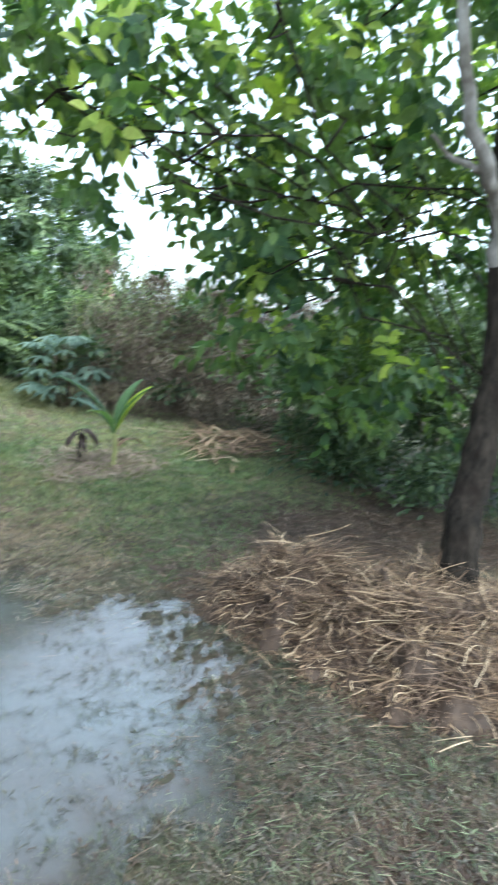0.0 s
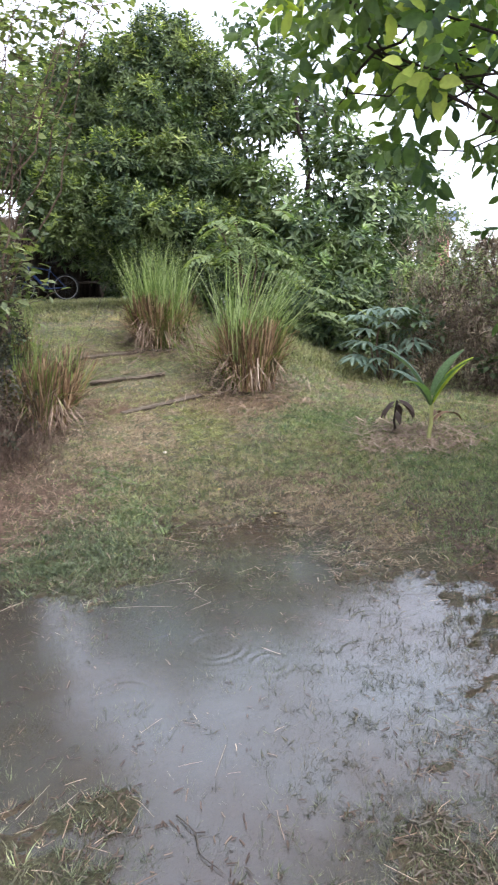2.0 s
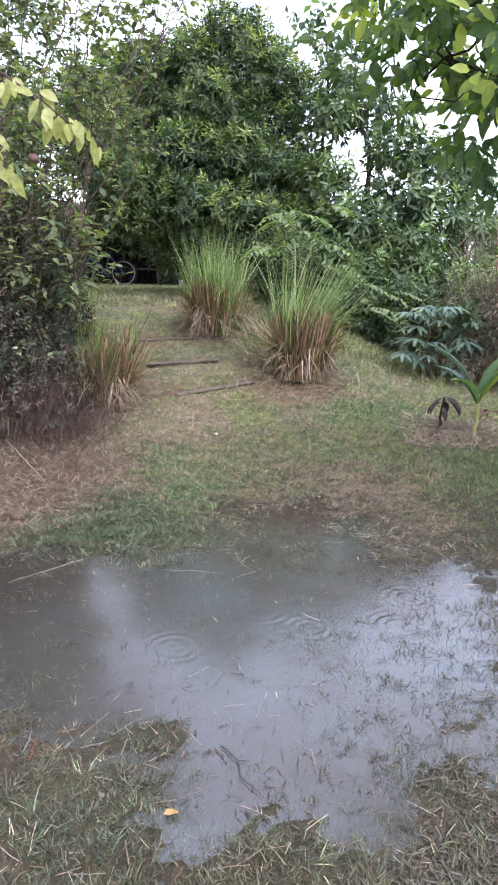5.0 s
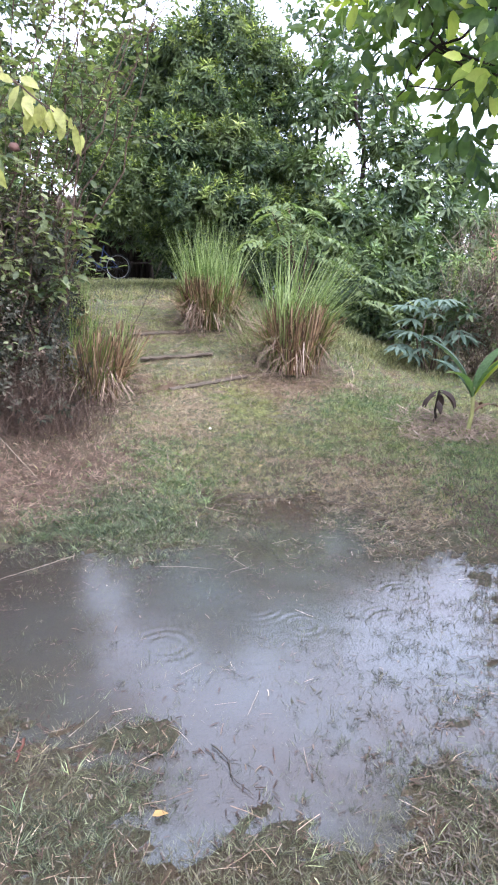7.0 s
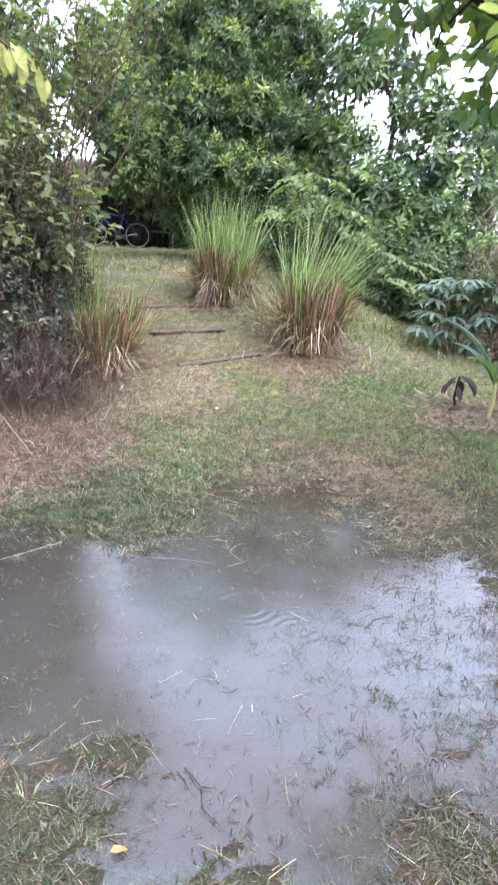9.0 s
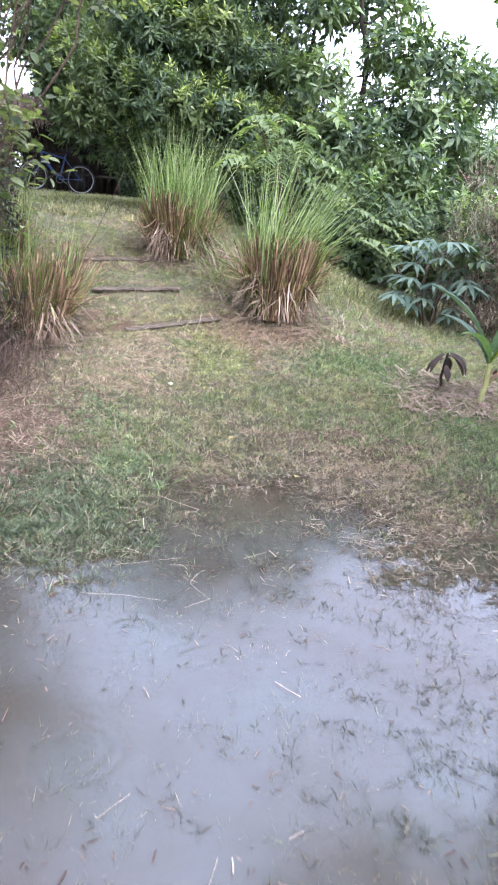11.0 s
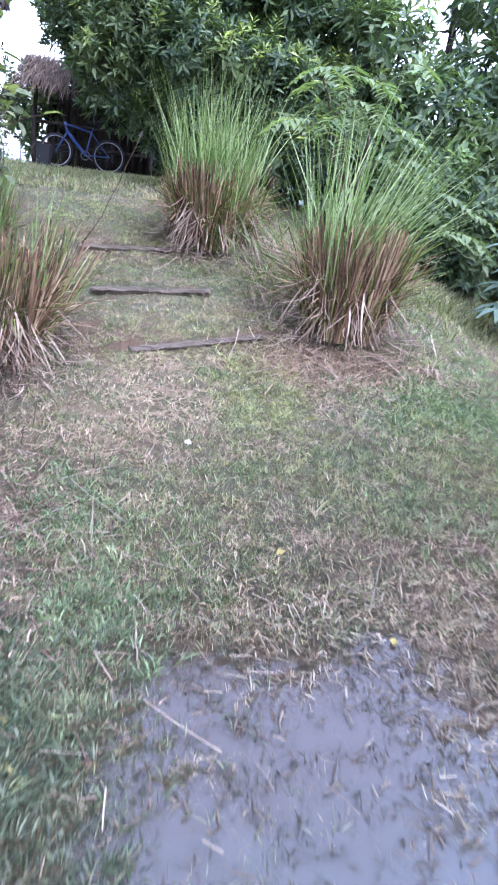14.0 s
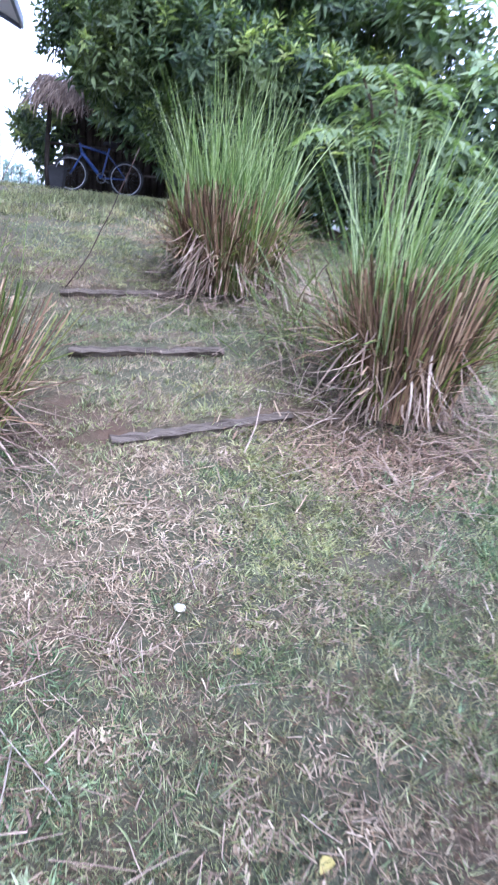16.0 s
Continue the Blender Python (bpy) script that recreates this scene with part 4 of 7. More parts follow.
def spray_crown(lobes, density, leaf_len, leaf_w, per=12, shoot=0.16, droop=0.3, inner=0.3, lift=0.6, young=0.0, shape="simple"):
    """Whorls of leaves on short shoots over the outside of a set of lobes, with a thinner layer inside; returns old and new growth."""
    L = np.array([lb[:6] for lb in lobes], float)
    old, fresh = [], []
    for i, lb in enumerate(lobes):
        c0, rad = L[i, :3], L[i, 3:]
        fill = lb[6] if len(lb) > 6 else 1.0
        k = max(6, int(fill * density * 12.57 * np.prod(rad) ** (2 / 3)))
        u = unit(R.normal(0, 1, (k, 3)))
        u = u[(u[:, 2] > -0.45) | (R.random(k) < 0.4)]
        k = len(u)
        deep = R.random(k) < inner
        lump = 1 + 0.22 * waves(u[:, 0] * 2 + i, u[:, 1] * 2 + u[:, 2] * 1.3, 300 + i, 1.3) + R.normal(0, 0.05, k)
        c = c0 + u * rad * (np.where(deep, R.uniform(0.4, 0.85, k), lump))[:, None]
        other = np.ones(k, bool)
        for j in range(len(L)):
            if j != i:
                other &= ~((((c - L[j, :3]) / L[j, 3:]) ** 2).sum(1) < 0.6)
        keep = other | (R.random(k) < 0.2)
        c, u, deep = c[keep], u[keep], deep[keep]
        k = len(c)
        if not k:
            continue
        axis = unit(0.75 * unit(u / rad) + np.array([0, 0, lift]) + R.normal(0, 0.33, (k, 3)))
        e1 = unit(np.cross(axis, np.array([0.3, 0.2, 0.93]) + R.normal(0, 0.2, (k, 3))))
        e2 = np.cross(axis, e1)
        s = (np.arange(per) + 0.5) / per
        size = R.uniform(0.65, 1.3, k)
        phi = np.arange(per)[None, :] * 2.4 + R.random((k, 1)) * 6.283 + R.normal(0, 0.3, (k, per))
        th = 1.5 - 1.0 * s[None, :] + R.normal(0, 0.2, (k, per))
        pos = c[:, None, :] + axis[:, None, :] * (shoot * size[:, None] * s[None, :])[:, :, None]
        d = axis[:, None, :] * np.cos(th)[:, :, None] + (e1[:, None, :] * np.cos(phi)[:, :, None] + e2[:, None, :] * np.sin(phi)[:, :, None]) * np.sin(th)[:, :, None]
        d[..., 2] -= droop * (1 - 0.7 * s)[None, :]
        ln = leaf_len * (1.12 - 0.45 * s)[None, :] * size[:, None] ** 0.5 * R.uniform(0.8, 1.2, (k, per))
        up = np.repeat(axis[:, None, :], per, 1) + R.normal(0, 0.25, d.shape)
        tip = ~deep & (u[:, 2] > 0.05) & (R.random(k) < young)
        for sel, out in ((~tip, old), (tip, fresh)):
            if sel.any():
                l1 = ln[sel].ravel()
                out.append(leaves(pos[sel].reshape(-1, 3), d[sel].reshape(-1, 3), up[sel].reshape(-1, 3), l1, leaf_w / leaf_len * l1, shape))
    return joined(*old), joined(*fresh) if fresh else None


def tree(name, base, stem, r, lobes, label, leaf_material, bark, per_m3, leaf_len, leaf_w, limbs=7, category="tree", thin=0.22, kink=0.3, shoots=None, **kw):
    """Trunk, limbs, brushwood and crown; 'shoots' is the material of the new growth on a crown of whorled sprays."""
    bx, by = base
    o = np.array([bx, by, on(bx, by) - 0.03])
    root = empty(name, *o, label, category)
    pts = [np.zeros(3)] + [np.array(q, float) - o for q in stem]
    P = []
    for k in range(len(pts) - 1):
        p, _ = limb(pts[k], pts[k + 1], 1, 1, kink, 7)
        P.append(p[:-1] if k < len(pts) - 2 else p)
    p = np.concatenate(P)
    link_mesh("trunk", *tube(p, np.linspace(r, r * 0.4, len(p)) * (1 + 0.35 * np.exp(-np.arange(len(p)) / 1.2)), 12, 0.26), bark, root)
    L = np.array([lb[:6] for lb in lobes], float)
    twigs = []
    for k in range(limbs):
        lb = L[k % len(L)]
        end = lb[:3] - o + R.uniform(-0.6, 0.6, 3) * lb[3:]
        q, qr = limb(p[R.integers(len(p) // 3, len(p))], end, r * thin, r * 0.06, 0.5, 9, 0.08)
        link_mesh("limb", *tube(q, qr, 5, 0.1), bark, root)
        for j in range(5):
            e2 = lb[:3] - o + R.uniform(-0.85, 0.85, 3) * lb[3:]
            q2, q2r = limb(q[R.integers(4, 9)], e2, r * 0.07, r * 0.03, 0.5, 6)
            twigs.append(tube(q2, q2r, 4))
    tagged(link_mesh("brushwood", *joined(*twigs), bark, root), kind="stuff")
    if shoots:
        (v, t), tips = spray_crown(lobes, per_m3, leaf_len, leaf_w, **kw)
        if tips:
            tagged(link_mesh("new_growth", tips[0] - o, tips[1], shoots, root, "yellow-green new leaves"), kind="stuff")
    else:
        v, t = crown(lobes, per_m3, leaf_len, leaf_w, **kw)
    link_mesh("crown", v - o, t, leaf_material, root)
    return root


def twiggy(name, base, tip, r, twigs, leaf_len, label, material, low=0.3, per=12, reach=-1.0):
    """A thin stem with ascending side twigs, each set with two rows of small leaves."""
    o = np.array([*base, on(*base) - 0.02])
    ob = empty(name, *o, label, "sapling", "saplings beside the path")
    p, pr = limb((0, 0, 0), np.array(tip) - o, r, r * 0.25, 0.2, 16)
    link_mesh("stem", *tube(p, pr, 6, 0.1), M_TWIG, ob)
    T, V = [], []
    for k in range(twigs):
        q0 = p[int(len(p) * R.uniform(low, 1.0)) - 1]
        a, e, ln = R.random() * 6.283, R.uniform(0.1, 1.1), R.uniform(0.25, 0.75)
        if q0[0] + o[0] + 0.5 * np.cos(a) * ln > reach and q0[2] + o[2] < 2.75:
            continue
        d = np.array([np.cos(a) * np.cos(e), np.sin(a) * np.cos(e), np.sin(e)])
        q, qr = limb(q0, q0 + d * ln, r * 0.3, 0.0014, 0.35, 8, -0.05 * ln)
        T.append(tube(q, qr, 4))
        s = np.linspace(1.5, 6.99, per)
        pos = np.stack([np.interp(s, np.arange(8), q[:, j]) for j in range(3)], 1) + R.normal(0, 0.012, (per, 3))
        side = unit(np.cross(d, (0.1, 0.1, 1.0)))
        dd = side * np.where(np.arange(per) % 2, 1, -1)[:, None] + 0.55 * d + R.normal(0, 0.35, (per, 3)) - np.array([0, 0, 0.35])
        ll = leaf_len * R.uniform(0.6, 1.3, per)
        V.append(leaves(pos, dd, R.normal(0, 0.45, (per, 3)) + np.array([0, 0, 1.0]), ll, ll * R.uniform(0.45, 0.62, per), "oval"))
    tagged(link_mesh("twig_set", *joined(*T), M_TWIG, ob), kind="stuff")
    tagged(link_mesh("foliage", *joined(*V), material, ob), kind="stuff")
    return ob


# dense dark tree behind the clumps
tree("tree", (0.4, 10.4), [(0.5, 10.5, 3.0), (0.8, 10.6, 4.6)], 0.10,
     [(1.01, 10.8, 4.9, 0.57, 0.65, 0.54), (0.54, 10.4, 4.15, 0.57, 0.65, 0.5), (1.43, 11.2, 4.2, 0.48, 0.57, 0.43), (0.09, 10, 3.44, 0.52, 0.61, 0.43), (0.9, 10.1, 3.4, 0.56, 0.61, 0.45),
      (1.71, 10.9, 3.35, 0.52, 0.61, 0.43), (-0.5, 9.7, 2.83, 0.43, 0.52, 0.35), (0.09, 9.5, 2.6, 0.47, 0.52, 0.35), (-0.72, 9.6, 2.45, 0.26, 0.4, 0.24), (0.75, 9.7, 2.56, 0.52, 0.52, 0.37), (1.46, 10, 2.43, 0.43, 0.52, 0.37),
      (-0.18, 11.2, 4.4, 0.48, 0.52, 0.43, 0.8), (-0.76, 11.2, 3.8, 0.48, 0.52, 0.43, 0.8), (2.1, 10.4, 2.5, 0.52, 0.61, 0.43), (0.9, 10.3, 1.9, 0.87, 0.61, 0.39), (0.05, 10.5, 2, 0.43, 0.52, 0.35),
      (1.6, 11.2, 1.9, 0.87, 0.43, 0.48, 0.7), (2.8, 11, 1.8, 0.78, 0.43, 0.52, 0.7), (-0.5, 12.6, 2.9, 0.52, 0.61, 0.43), (0.7, 11.7, 3.7, 0.9, 0.4, 0.9, 0.6), (0.82, 10.9, 5.35, 0.5, 0.55, 0.42), (0.15, 11.0, 4.95, 0.5, 0.55, 0.42), (1.75, 11.3, 4.8, 0.42, 0.5, 0.36), (-0.5, 11.4, 5.0, 0.5, 0.5, 0.4, 0.7), (-0.2, 12.2, 2.2, 0.39, 0.43, 0.39), (-1.05, 10.3, 2.9, 0.38, 0.45, 0.34), (-0.8, 10.2, 3.1, 0.4, 0.45, 0.36)],
     "dense dark-leaved tree with yellow-green new shoots", M_DARK_LEAF, M_BARK, 130, 0.125, 0.036, shoots=M_SHOOT, young=0.24, per=13, shoot=0.15, droop=0.3, inner=0.2)
tree("tree", (-0.2, 19.2), [(-0.8, 19.0, 3.2), (-1.6, 19.0, 5.2)], 0.16,
     [(-1.8, 19.0, 5.8, 1.4, 1.5, 1.2), (-2.4, 19.0, 4.7, 0.8, 1.0, 0.7), (-1.2, 18.6, 4.5, 1.3, 1.3, 1.0), (0.4, 19.0, 5.2, 1.6, 1.5, 1.4),
      (-3.6, 19.8, 2.6, 0.5, 0.8, 0.7), (0.6, 18.6, 3.2, 1.3, 1.2, 1.1), (-1.5, 16.4, 4.8, 0.8, 1.0, 0.4), (-0.6, 16.0, 4.2, 1.0, 1.0, 0.6), (-1.2, 16.2, 3.9, 0.4, 0.4, 0.3), (-1.35, 16.5, 3.2, 0.4, 0.35, 0.3, 1.5), (-1.0, 16.3, 3.4, 0.4, 0.4, 0.3, 1.3), (-0.7, 16.4, 2.5, 0.35, 0.3, 0.4), (-1.45, 16.6, 2.75, 0.42, 0.35, 0.4, 1.5), (-1.1, 16.5, 2.85, 0.4, 0.35, 0.4, 1.5), (-1.75, 16.7, 3.15, 0.4, 0.35, 0.3, 1.4), (-0.75, 15.8, 3.0, 0.55, 0.6, 0.5), (-3.3, 19.4, 2.2, 0.5, 0.6, 0.5), (0.1, 18.8, 1.9, 0.8, 0.6, 0.7)],
     "leafy green tree overhanging a thatched shelter", M_DARK_LEAF, M_BARK, 30, 0.24, 0.085, shoots=M_SHOOT, young=0.3, per=13, shoot=0.26)
tree("tree", (3.4, 10.2), [(3.2, 10.3, 2.4), (2.9, 10.4, 4.6)], 0.07,
     [(2.76, 11.0, 4.7, 0.42, 0.5, 0.36, 0.6), (3.37, 11.0, 4.4, 0.42, 0.5, 0.34, 0.7), (2.32, 10.6, 4.1, 0.4, 0.5, 0.4), (3.58, 10.2, 3.6, 0.45, 0.5, 0.36), (4.26, 10.2, 3.42, 0.46, 0.5, 0.36, 0.8), (3.48, 10.0, 2.85, 0.42, 0.5, 0.34),
      (4.15, 10.0, 2.75, 0.4, 0.5, 0.34), (2.76, 9.6, 2.36, 0.46, 0.5, 0.36), (3.51, 9.6, 2.13, 0.46, 0.5, 0.36), (2.32, 10.1, 3.08, 0.45, 0.5, 0.38), (4.87, 10.5, 3.4, 0.36, 0.4, 0.3, 0.6), (2.88, 9.2, 1.59, 0.5, 0.5, 0.42), (3.61, 9.2, 1.5, 0.45, 0.5, 0.42),
      (2.3, 9.4, 1.8, 0.4, 0.5, 0.36), (4.4, 9.8, 1.5, 0.7, 0.6, 0.5, 0.7), (4.8, 10.3, 2.3, 0.45, 0.5, 0.34, 0.6)],
     "open-crowned tree with pale stems and sky showing through", M_MID_LEAF, M_BARK, 42, 0.185, 0.066, limbs=12, shoots=M_SHOOT_PALE, young=0.13, per=11, shoot=0.2, droop=0.7, inner=0.25)
tree("tree", (2.5, 11.8), [(2.5, 11.7, 3.0), (2.5, 11.6, 5.8)], 0.05,
     [(2.28, 11.5, 5.6, 0.42, 0.45, 0.5, 0.6), (2.75, 11.5, 5.2, 0.34, 0.4, 0.36, 0.6), (3.2, 11.8, 5.7, 0.45, 0.45, 0.45, 0.45), (2.4, 11.6, 4.8, 0.4, 0.4, 0.3, 0.5)],
     "tall thin tree with sparse rounded leaves at its top", M_MID_LEAF, M_BARK, 20, 0.17, 0.1, limbs=8, shoots=M_SHOOT_PALE, young=0.2, per=9, shoot=0.3, droop=0.6, inner=0.2)
tree("tree", (5.4, 11.5), [(5.3, 11.6, 3.4)], 0.06,
     [(5.3, 11.5, 3.3, 0.6, 0.7, 0.5, 0.6), (5.0, 11.2, 2.4, 0.8, 0.9, 0.6, 0.8), (5.9, 11.4, 2.5, 0.5, 0.7, 0.5, 0.5)],
     "slender tree with a thin feathery crown", M_MID_LEAF, M_BARK, 38, 0.16, 0.045, shoots=M_SHOOT_PALE, young=0.2, per=11, shoot=0.2, droop=0.7)
tree("tree", (-3.0, 9.2), [(-3.0, 9.2, 2.0), (-2.8, 9.0, 4.0), (-2.6, 9.0, 6.2)], 0.09,
     [(-2.6, 9.0, 3.6, 0.8, 0.8, 0.7), (-3.2, 9.2, 2.6, 0.8, 0.8, 0.8), (-2.5, 8.6, 2.2, 0.6, 0.7, 0.6), (-3.4, 8.6, 1.7, 0.8, 0.8, 0.6), (-3.5, 9.2, 4.2, 0.8, 0.8, 0.7), (-2.4, 8.4, 1.6, 0.5, 0.6, 0.4),
      (-2.6, 9.0, 5.0, 0.8, 0.8, 0.6, 0.6), (-3.3, 9.0, 5.8, 0.9, 0.9, 0.7, 0.6), (-2.2, 8.9, 6.3, 0.8, 0.8, 0.6, 0.6)],
     "dark bushy tree behind a thicket", M_MID_LEAF, M_BARK, 45, 0.16, 0.06, limbs=9, shoots=M_SHOOT_PALE, young=0.15, per=12, shoot=0.2)
tree("shrub", (3.0, 8.9), [(3.0, 8.9, 1.2)], 0.03,
     [(2.4, 8.9, 1.2, 0.6, 0.6, 0.5), (3.3, 8.7, 1.0, 0.7, 0.6, 0.5), (4.2, 8.7, 0.95, 0.7, 0.6, 0.5), (1.7, 9.2, 1.6, 0.5, 0.5, 0.45)],
     "dark green shrub filling the gap behind tall grass", M_DARK_LEAF, M_TWIG, 75, 0.14, 0.05, 6, "shrub", shoots=M_SHOOT, young=0.08, per=12, shoot=0.16, droop=0.6)
tree("shrub", (2.9, 12.8), [(2.9, 12.8, 2.0)], 0.04,
     [(1.6, 12.8, 1.9, 0.9, 0.5, 0.7), (2.9, 12.6, 1.9, 0.9, 0.5, 0.9), (4.2, 12.4, 1.8, 0.9, 0.5, 0.8), (5.4, 12.6, 1.4, 0.8, 0.5, 0.6), (1.9, 12.9, 3.0, 0.8, 0.4, 0.5)],
     "tall dark shrub closing the view under the trees", M_DARK_LEAF, M_TWIG, 50, 0.18, 0.07, 6, "shrub", shoots=M_SHOOT, young=0.05, per=12, shoot=0.2, inner=0.5)
tree("shrub", (5.2, 8.6), [(5.1, 8.6, 1.3)], 0.03,
     [(4.6, 8.3, 1.25, 0.7, 0.6, 0.6), (5.3, 8.4, 1.55, 0.8, 0.7, 0.55), (6.2, 8.2, 1.2, 0.8, 0.7, 0.6)],
     "pale green shrub tangled with creepers", M_SAPLING_LEAF, M_TWIG, 75, 0.09, 0.04, 6, "shrub", shoots=M_SHOOT_PALE, young=0.3, per=12, shoot=0.14, droop=0.6)

tree("tree", (-3.6, 5.6), [(-3.5, 5.5, 2.0), (-3.3, 5.2, 4.0), (-3.1, 5.0, 6.0)], 0.09,
     [(-3.3, 5.2, 4.2, 0.9, 0.9, 0.8), (-3.4, 4.4, 3.0, 0.8, 0.9, 0.8), (-3.2, 5.6, 2.2, 0.7, 0.9, 0.8), (-3.4, 3.9, 1.8, 0.8, 0.9, 0.8), (-3.0, 6.6, 3.2, 0.7, 0.8, 0.8), (-3.6, 5.0, 0.9, 0.9, 1.0, 0.7),
      (-3.0, 5.0, 5.4, 1.0, 1.0, 0.7, 0.8), (-2.6, 4.4, 6.2, 0.9, 0.9, 0.6, 0.7)],
     "bushy green tree closing in the bank behind a thicket", M_MID_LEAF, M_BARK, 50, 0.15, 0.06, limbs=9, shoots=M_SHOOT_PALE, young=0.15, per=12, shoot=0.2)

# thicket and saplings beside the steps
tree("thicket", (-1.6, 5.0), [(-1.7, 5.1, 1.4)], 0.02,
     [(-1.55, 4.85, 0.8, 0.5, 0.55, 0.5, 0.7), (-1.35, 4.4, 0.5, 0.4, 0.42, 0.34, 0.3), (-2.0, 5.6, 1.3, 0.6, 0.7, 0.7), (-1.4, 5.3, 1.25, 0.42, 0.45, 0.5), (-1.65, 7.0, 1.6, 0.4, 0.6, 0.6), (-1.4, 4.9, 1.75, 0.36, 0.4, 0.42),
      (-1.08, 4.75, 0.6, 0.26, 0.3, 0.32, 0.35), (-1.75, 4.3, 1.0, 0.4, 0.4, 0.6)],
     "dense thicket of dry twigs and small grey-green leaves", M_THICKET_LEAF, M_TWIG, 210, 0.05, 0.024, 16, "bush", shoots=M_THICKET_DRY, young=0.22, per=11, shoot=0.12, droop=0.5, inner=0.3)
th = bpy.data.objects["thicket"]
to = np.array(th.matrix_world.translation)
n = 11000
c = np.array([(-1.5, 4.8, 0.55), (-1.35, 4.35, 0.3), (-1.75, 5.5, 1.0), (-1.15, 4.65, 0.25), (-1.0, 4.5, 0.12)])[R.integers(0, 5, n)] + R.normal(0, 0.22, (n, 3)) * np.array([1, 1.2, 1.1])
c[:, 2] = np.maximum(c[:, 2], ground_z(c[:, 0], c[:, 1]) + 0.01)
v, t = strips(c - to, R.random(n) * 6.283, R.uniform(0.1, 1.9, n), R.uniform(-0.4, 1.2, n), R.uniform(0.1, 0.36, n), R.uniform(0.002, 0.005, n), 4, sway=2.0)
tagged(link_mesh("dry_brush", v, t, M_THICKET_TWIG, th, "grey-brown dead twigs"), kind="stuff")
for bx, by, tx, ty, tz, twigs in ((-1.6, 4.7, -0.78, 4.5, 3.9, 34), (-1.9, 5.4, -0.2, 4.9, 3.9, 36), (-1.6, 5.1, -0.75, 4.8, 3.3, 30), (-1.7, 4.6, -1.15, 4.5, 2.6, 30), (-1.8, 5.7, 0.0, 5.1, 4.2, 34), (-2.0, 4.9, -1.6, 4.8, 4.4, 22),
                                  (-1.6, 5.6, -0.9, 5.2, 4.7, 30), (-1.5, 5.9, -0.45, 5.4, 4.6, 34), (-2.1, 4.4, -1.9, 4.3, 4.2, 20), (-1.8, 4.3, -1.3, 4.2, 3.2, 20), (-1.6, 5.0, -1.2, 4.9, 2.3, 26), (-1.9, 5.8, -1.5, 5.6, 5.6, 30),
                                  (-2.3, 5.2, -2.2, 5.0, 5.6, 30), (-1.7, 5.3, 0.12, 4.9, 4.1, 36), (-1.6, 5.6, -0.1, 5.2, 4.5, 44), (-1.7, 5.8, -0.25, 5.6, 5.2, 44), (-1.8, 5.4, -0.6, 5.0, 4.3, 40), (-1.5, 4.9, -0.3, 4.6, 3.6, 32), (-1.5, 5.3, -0.85, 5.0, 2.9, 26), (-1.5, 5.2, -1.2, 5.1, 2.1, 26), (-1.6, 4.5, -1.35, 4.4, 1.9, 26),
                                  (-2.0, 6.0, -1.2, 5.6, 6.2, 36), (-1.8, 5.2, -0.7, 4.8, 5.4, 34)):
    twiggy("sapling", (bx, by), (tx, ty, tz), 0.014, int(twigs * 0.8), 0.074, "thin-stemmed sapling with drooping leaves leaning over the path", M_SAPLING_LEAF)
twiggy("sapling", (-1.55, 4.9), (-0.76, 4.65, 1.98), 0.009, 20, 0.1, "low sapling reaching out of a thicket with broad leaves", M_SAPLING_LEAF, 0.6, 10, -0.6)
for k in range(16):
    bx, by = R.uniform(-2.2, -1.35), R.uniform(4.4, 6.2)
    o = np.array([bx, by, on(bx, by) - 0.02])
    tall = R.uniform(2.2, 4.2)
    p, r = limb((0, 0, 0), (R.uniform(-0.2, 0.4), R.uniform(-0.4, 0.3), tall), 0.009, 0.003, 0.12, 12)
    wand = link_mesh("wand", *tube(p, r, 6), M_TWIG)
    wand.location = o
    tagged(wand, "thin bare upright stem rising out of a thicket", "stem", "thin stems in the thicket")
    n = 45
    q = p[R.integers(3, 12, n)] + R.normal(0, 0.07, (n, 3))
    link_mesh("leaf_spray", *leaves(q, R.normal(0, 0.6, (n, 3)) + np.array([0, 0, -0.3]), R.normal(0, 0.5, (n, 3)) + np.array([0, 0, 1.0]), R.uniform(0.035, 0.07, n), R.uniform(0.018, 0.034, n), "full"), M_SAPLING_LEAF, wand)
    tagged(wand.children[0], kind="stuff")

